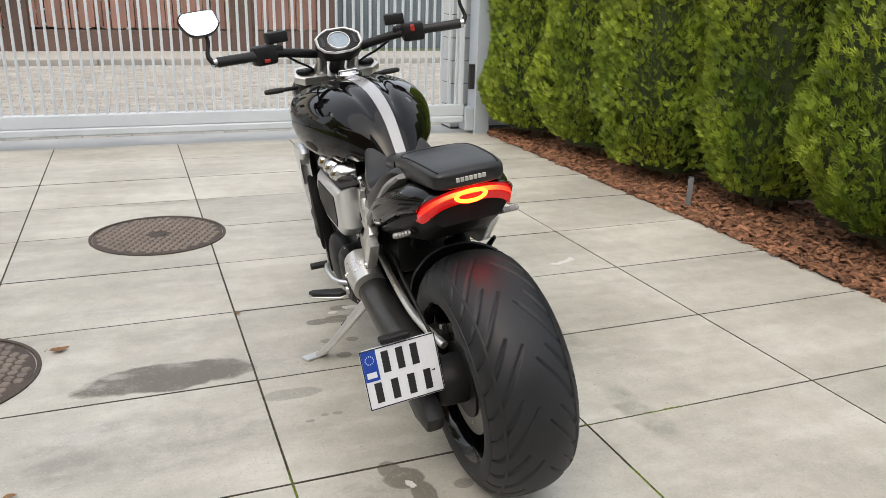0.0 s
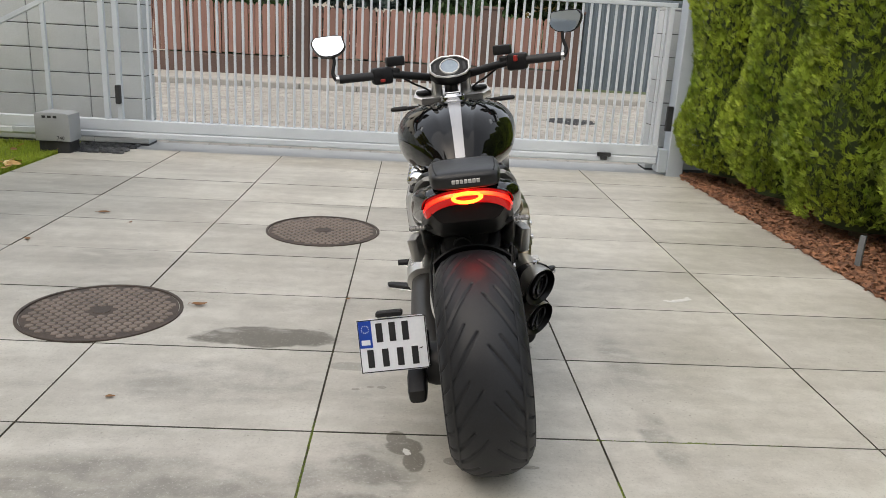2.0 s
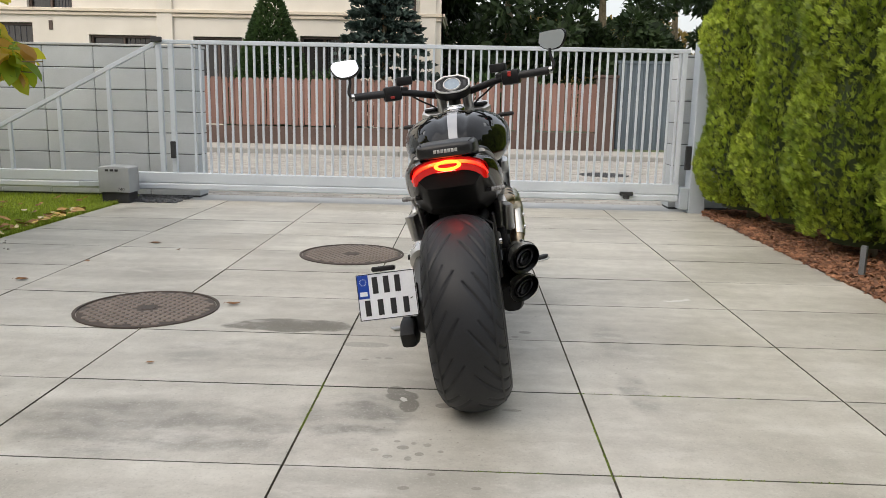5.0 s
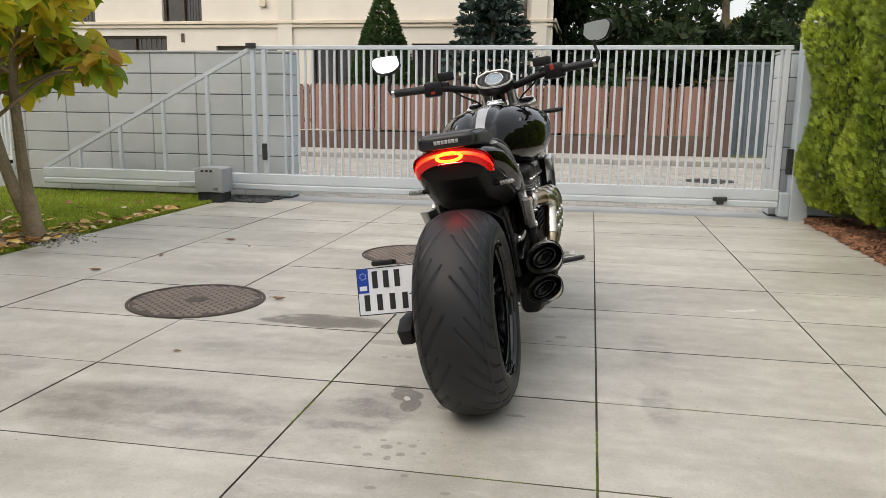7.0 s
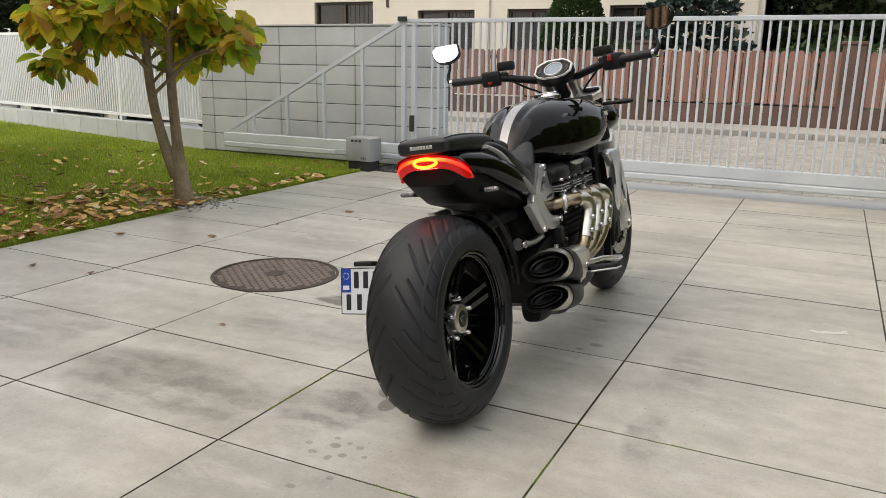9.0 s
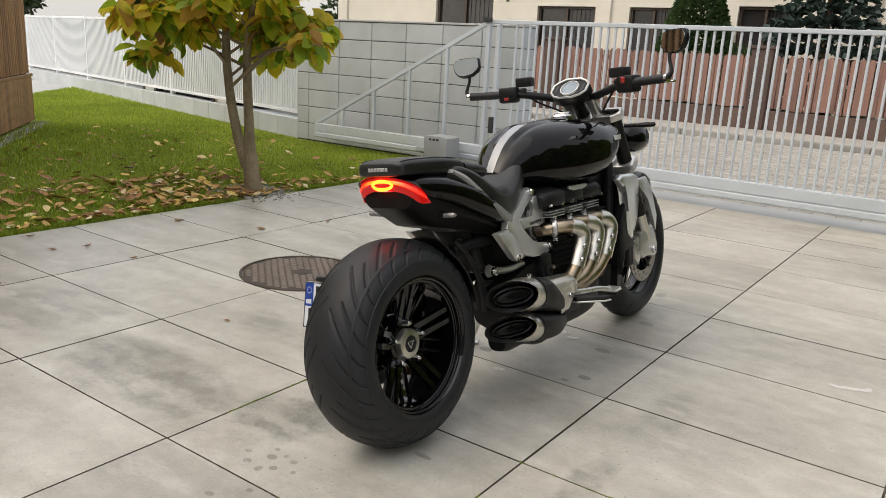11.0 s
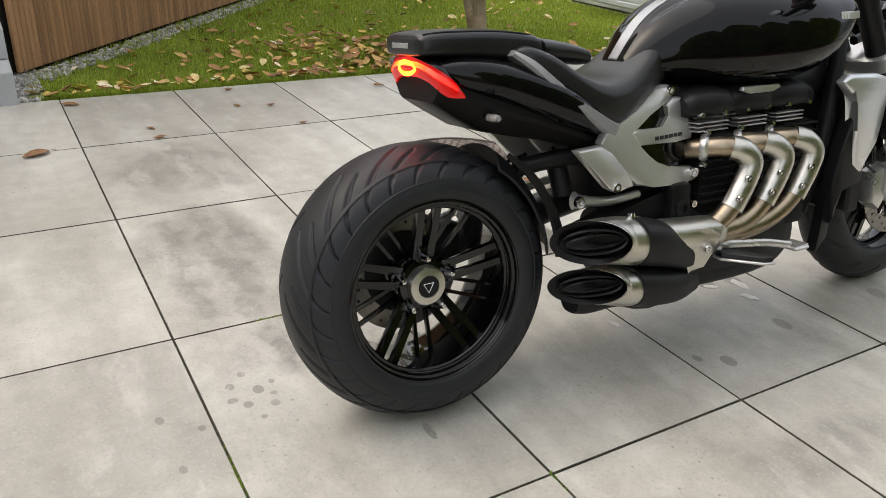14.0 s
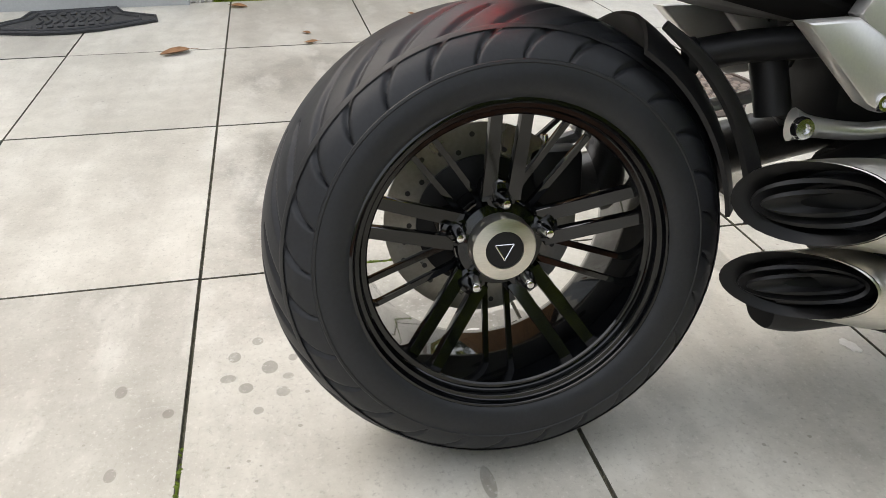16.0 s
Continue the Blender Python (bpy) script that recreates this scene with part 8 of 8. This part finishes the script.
def cone_form(h, r0):
    def f(r):
        u = 1 - math.sqrt(r.random())
        t = r.uniform(0, 6.283)
        rad = r0 * (1 - u) ** 0.85 * r.uniform(0.9, 1.0) * (1.0 if u > 0.12 else 0.6 + 3.3 * u)
        return (rad * math.cos(t), rad * math.sin(t), u * h), (math.cos(t), math.sin(t), 0.5)
    return f


def spruce_form(h, r0):
    def f(r):
        tier = int(r.integers(0, 17))
        u = tier / 17
        rad = r0 * (1 - u) ** 0.9
        t = (int(r.integers(0, 11)) * 0.571 + tier * 0.37)
        v = r.random() ** 0.6
        q = rad * v
        return (q * math.cos(t) + r.normal(0, 0.05), q * math.sin(t) + r.normal(0, 0.05), u * h + 0.25 - 0.12 * v + r.normal(0, 0.03)), (math.cos(t), math.sin(t), 0.1)
    return f


def billow_form(blobs):
    def f(r):
        c, s = blobs[int(r.integers(0, len(blobs)))]
        d = r.normal(0, 1, 3)
        d /= np.linalg.norm(d)
        q = s * r.uniform(0.55, 1.05)
        return tuple(c[i] + d[i] * q * (0.8 if i == 2 else 1) for i in range(3)), tuple(d)
    return f


plant("topiary_cone", "tall clipped green cone shrub before the cream house", "topiary", -3.85, 17.6, 0, 2.2, 0.08, clump_mesh("crown", TOPIARY, 16000, cone_form(3.62, 1.28), 0.10, 31))
plant("blue_spruce", "blue-green spruce standing in the front garden", "spruce", -1.25, 17.7, 0, 3.4, 0.09, clump_mesh("crown", NEEDLE, 13000, spruce_form(4.7, 1.65), 0.15, 32))
plant("round_shrub", "low rounded green shrub in the front garden", "shrub", -2.55, 17.2, 0, 0.7, 0.05, clump_mesh("crown", TOPIARY, 3000, billow_form([((0, 0, 1.1), 0.62), ((0.3, 0.1, 0.8), 0.55), ((-0.3, 0, 0.8), 0.55)]), 0.08, 33))
plant("garden_shrub", "bushy green shrub behind the red fence", "shrub", 1.0, 17.4, 0, 0.8, 0.05, clump_mesh("crown", TOPIARY, 4500, billow_form([((0, 0, 1.0), 0.7), ((0.9, 0.2, 1.1), 0.75), ((-0.8, 0, 0.9), 0.6), ((1.7, 0, 0.9), 0.6)]), 0.10, 34))


def broad_blobs(seed, n, rad, h0, h1):
    r = random.Random(seed)
    out = []
    for _ in range(n):
        t, q = r.uniform(0, 6.283), rad * r.random() ** 0.5
        out.append(((q * math.cos(t), q * math.sin(t), r.uniform(h0, h1)), r.uniform(0.45, 0.95)))
    return out


DARK_CROWNS = [clump_mesh("crown", DEEP_LEAF, 7500, billow_form(broad_blobs(s, 26, 2.3, 1.6, 6.5)), 0.20, s) for s in (41, 42)]
for i, (x, y) in enumerate([(1.9, 23.5), (4.9, 24.6), (0.6, 28.0), (8.3, 29.0)]):
    plant("broad_tree", "tall dark leafy tree behind the far fence", "tree", x, y, 0, 4.5, 0.22, DARK_CROWNS[i % 2], "trees across the street")
GOLD = clump_mesh("crown", GOLD_LEAF, 5000, billow_form(broad_blobs(51, 24, 2.6, 1.2, 4.6)), 0.24, 51)
for x, y in ((6.2, 38.0), (11.5, 40.0), (16.5, 36.0)):
    plant("golden_tree", "far autumn tree with thin golden leaves", "tree", x, y, 0, 3.6, 0.18, GOLD, "far autumn trees")
for i, (x, y) in enumerate(((-20, 26), (-24, 18), (-27, 12))):
    plant("broad_tree", "tall dark leafy tree beyond the white fence", "tree", x, y, 0, 4.5, 0.22, DARK_CROWNS[i % 2], "trees across the street")

# ---- moss in the joints, dried paint and pale spots on the slabs ----
def moss_tufts():
    r = random.Random(23)
    vs, fs = [], []
    for along, at, lo, hi, count in (("y", GX[3], 1.25, 1.85, 330), ("y", GX[4], 0.5, 1.5, 520), ("x", GY[9], 0.75, 1.9, 420), ("x", GY[10], 1.15, 1.75, 260)):
        for _ in range(count):
            w = r.uniform(lo, hi)
            if math.sin(w * 9.0 + at) + math.sin(w * 23.0) < r.uniform(-1.2, 1.6):
                continue
            x, y = (at + r.uniform(-0.003, 0.003), w) if along == "y" else (w, at + r.uniform(-0.003, 0.003))
            q, h = r.uniform(0.0015, 0.0045), r.uniform(0.0, 0.003)
            a = len(vs)
            vs += [(x + q * math.cos(t) * (0.7 if k else 1.0), y + q * 1.6 * math.sin(t), z) for k, z in enumerate((-0.028, h - 0.004)) for t in (0, 1.257, 2.513, 3.770, 5.027)]
            vs.append((x, y, h))
            for k in range(5):
                j = (k + 1) % 5
                fs += [(a + k, a + j, a + 5 + j, a + 5 + k), (a + 5 + k, a + 5 + j, a + 10)]
    tagged(new("joint_moss", quads_mesh("joint_moss", vs, fs, GREEN_MOSS)), "bright green moss growing in the slab joints", "moss", kind="stuff")


moss_tufts()


def joint_sand():
    r = random.Random(29)
    vs, fs = [], []
    for _ in range(5200):
        if r.random() < 0.5:
            x, y = r.choice(GX[1:6]) + r.gauss(0, 0.0028), r.uniform(0.4, 4.2)
        else:
            x, y = r.uniform(-1.6, 2.4), r.choice(GY[8:14]) + r.gauss(0, 0.0028)
        q, h = r.uniform(0.0012, 0.0034), r.uniform(0.0002, 0.0016)
        a = len(vs)
        vs += [(x + q * math.cos(t) * r.uniform(0.6, 1.3), y + q * math.sin(t) * r.uniform(0.6, 1.3), -0.0066) for t in (0, 1.257, 2.513, 3.770, 5.027)]
        vs.append((x, y, h))
        fs += [(a + k, a + (k + 1) % 5, a + 5) for k in range(5)]
    tagged(new("joint_sand", quads_mesh("joint_sand", vs, fs, CRUMB)), "coarse brown sand crumbs in the slab joints", "sand", kind="stuff")


joint_sand()


def splash(x, y, rx, ry, turn, seed, name="paint_spot", label="small dried pale spot on the concrete slabs"):
    """A thin dried spill with a ragged rim."""
    r = random.Random(seed)
    b = bmesh.new()
    p = [r.uniform(0, 6.283) for _ in range(3)]
    rim = []
    for k in range(36):
        t = 2 * math.pi * k / 36
        f = 1 + 0.20 * math.sin(2 * t + p[0]) + 0.10 * math.sin(5 * t + p[1]) + 0.06 * math.sin(9 * t + p[2])
        rim.append((rx * f * math.cos(t), ry * f * math.sin(t)))
    loops = [[(u * k, v * k, z) for u, v in rim] for k, z in ((1.0, 0.0002), (0.93, 0.0010), (0.5, 0.0012))]
    rings(b, loops)
    ob = thing(name, b, DRY_PAINT, label, "paint spot", "pale spots on the slabs")
    ob.matrix_world = pose(x, y, 0, 0, 0, turn)


for i, (x, y, rx, ry, turn) in enumerate([(1.86, 3.07, 0.055, 0.020, 25), (1.80, 3.05, 0.030, 0.012, -10), (1.905, 3.10, 0.022, 0.012, 60), (0.715, 2.835, 0.034, 0.020, 10), (0.79, 2.795, 0.028, 0.016, 40), (0.685, 2.735, 0.022, 0.014, 70), (0.63, 2.80, 0.020, 0.015, 0), (0.73, 2.283, 0.020, 0.014, 0), (0.553, 1.622, 0.013, 0.016, 20)]):
    splash(x, y, rx, ry, turn, 60 + i)

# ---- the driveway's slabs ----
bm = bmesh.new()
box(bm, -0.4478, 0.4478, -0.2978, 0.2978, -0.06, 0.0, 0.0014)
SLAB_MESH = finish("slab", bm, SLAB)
# slab sides darkened: joint dirt with the gap's shade painted in
SLAB_MESH.materials.append(JOINT_DIRT_SHADE)
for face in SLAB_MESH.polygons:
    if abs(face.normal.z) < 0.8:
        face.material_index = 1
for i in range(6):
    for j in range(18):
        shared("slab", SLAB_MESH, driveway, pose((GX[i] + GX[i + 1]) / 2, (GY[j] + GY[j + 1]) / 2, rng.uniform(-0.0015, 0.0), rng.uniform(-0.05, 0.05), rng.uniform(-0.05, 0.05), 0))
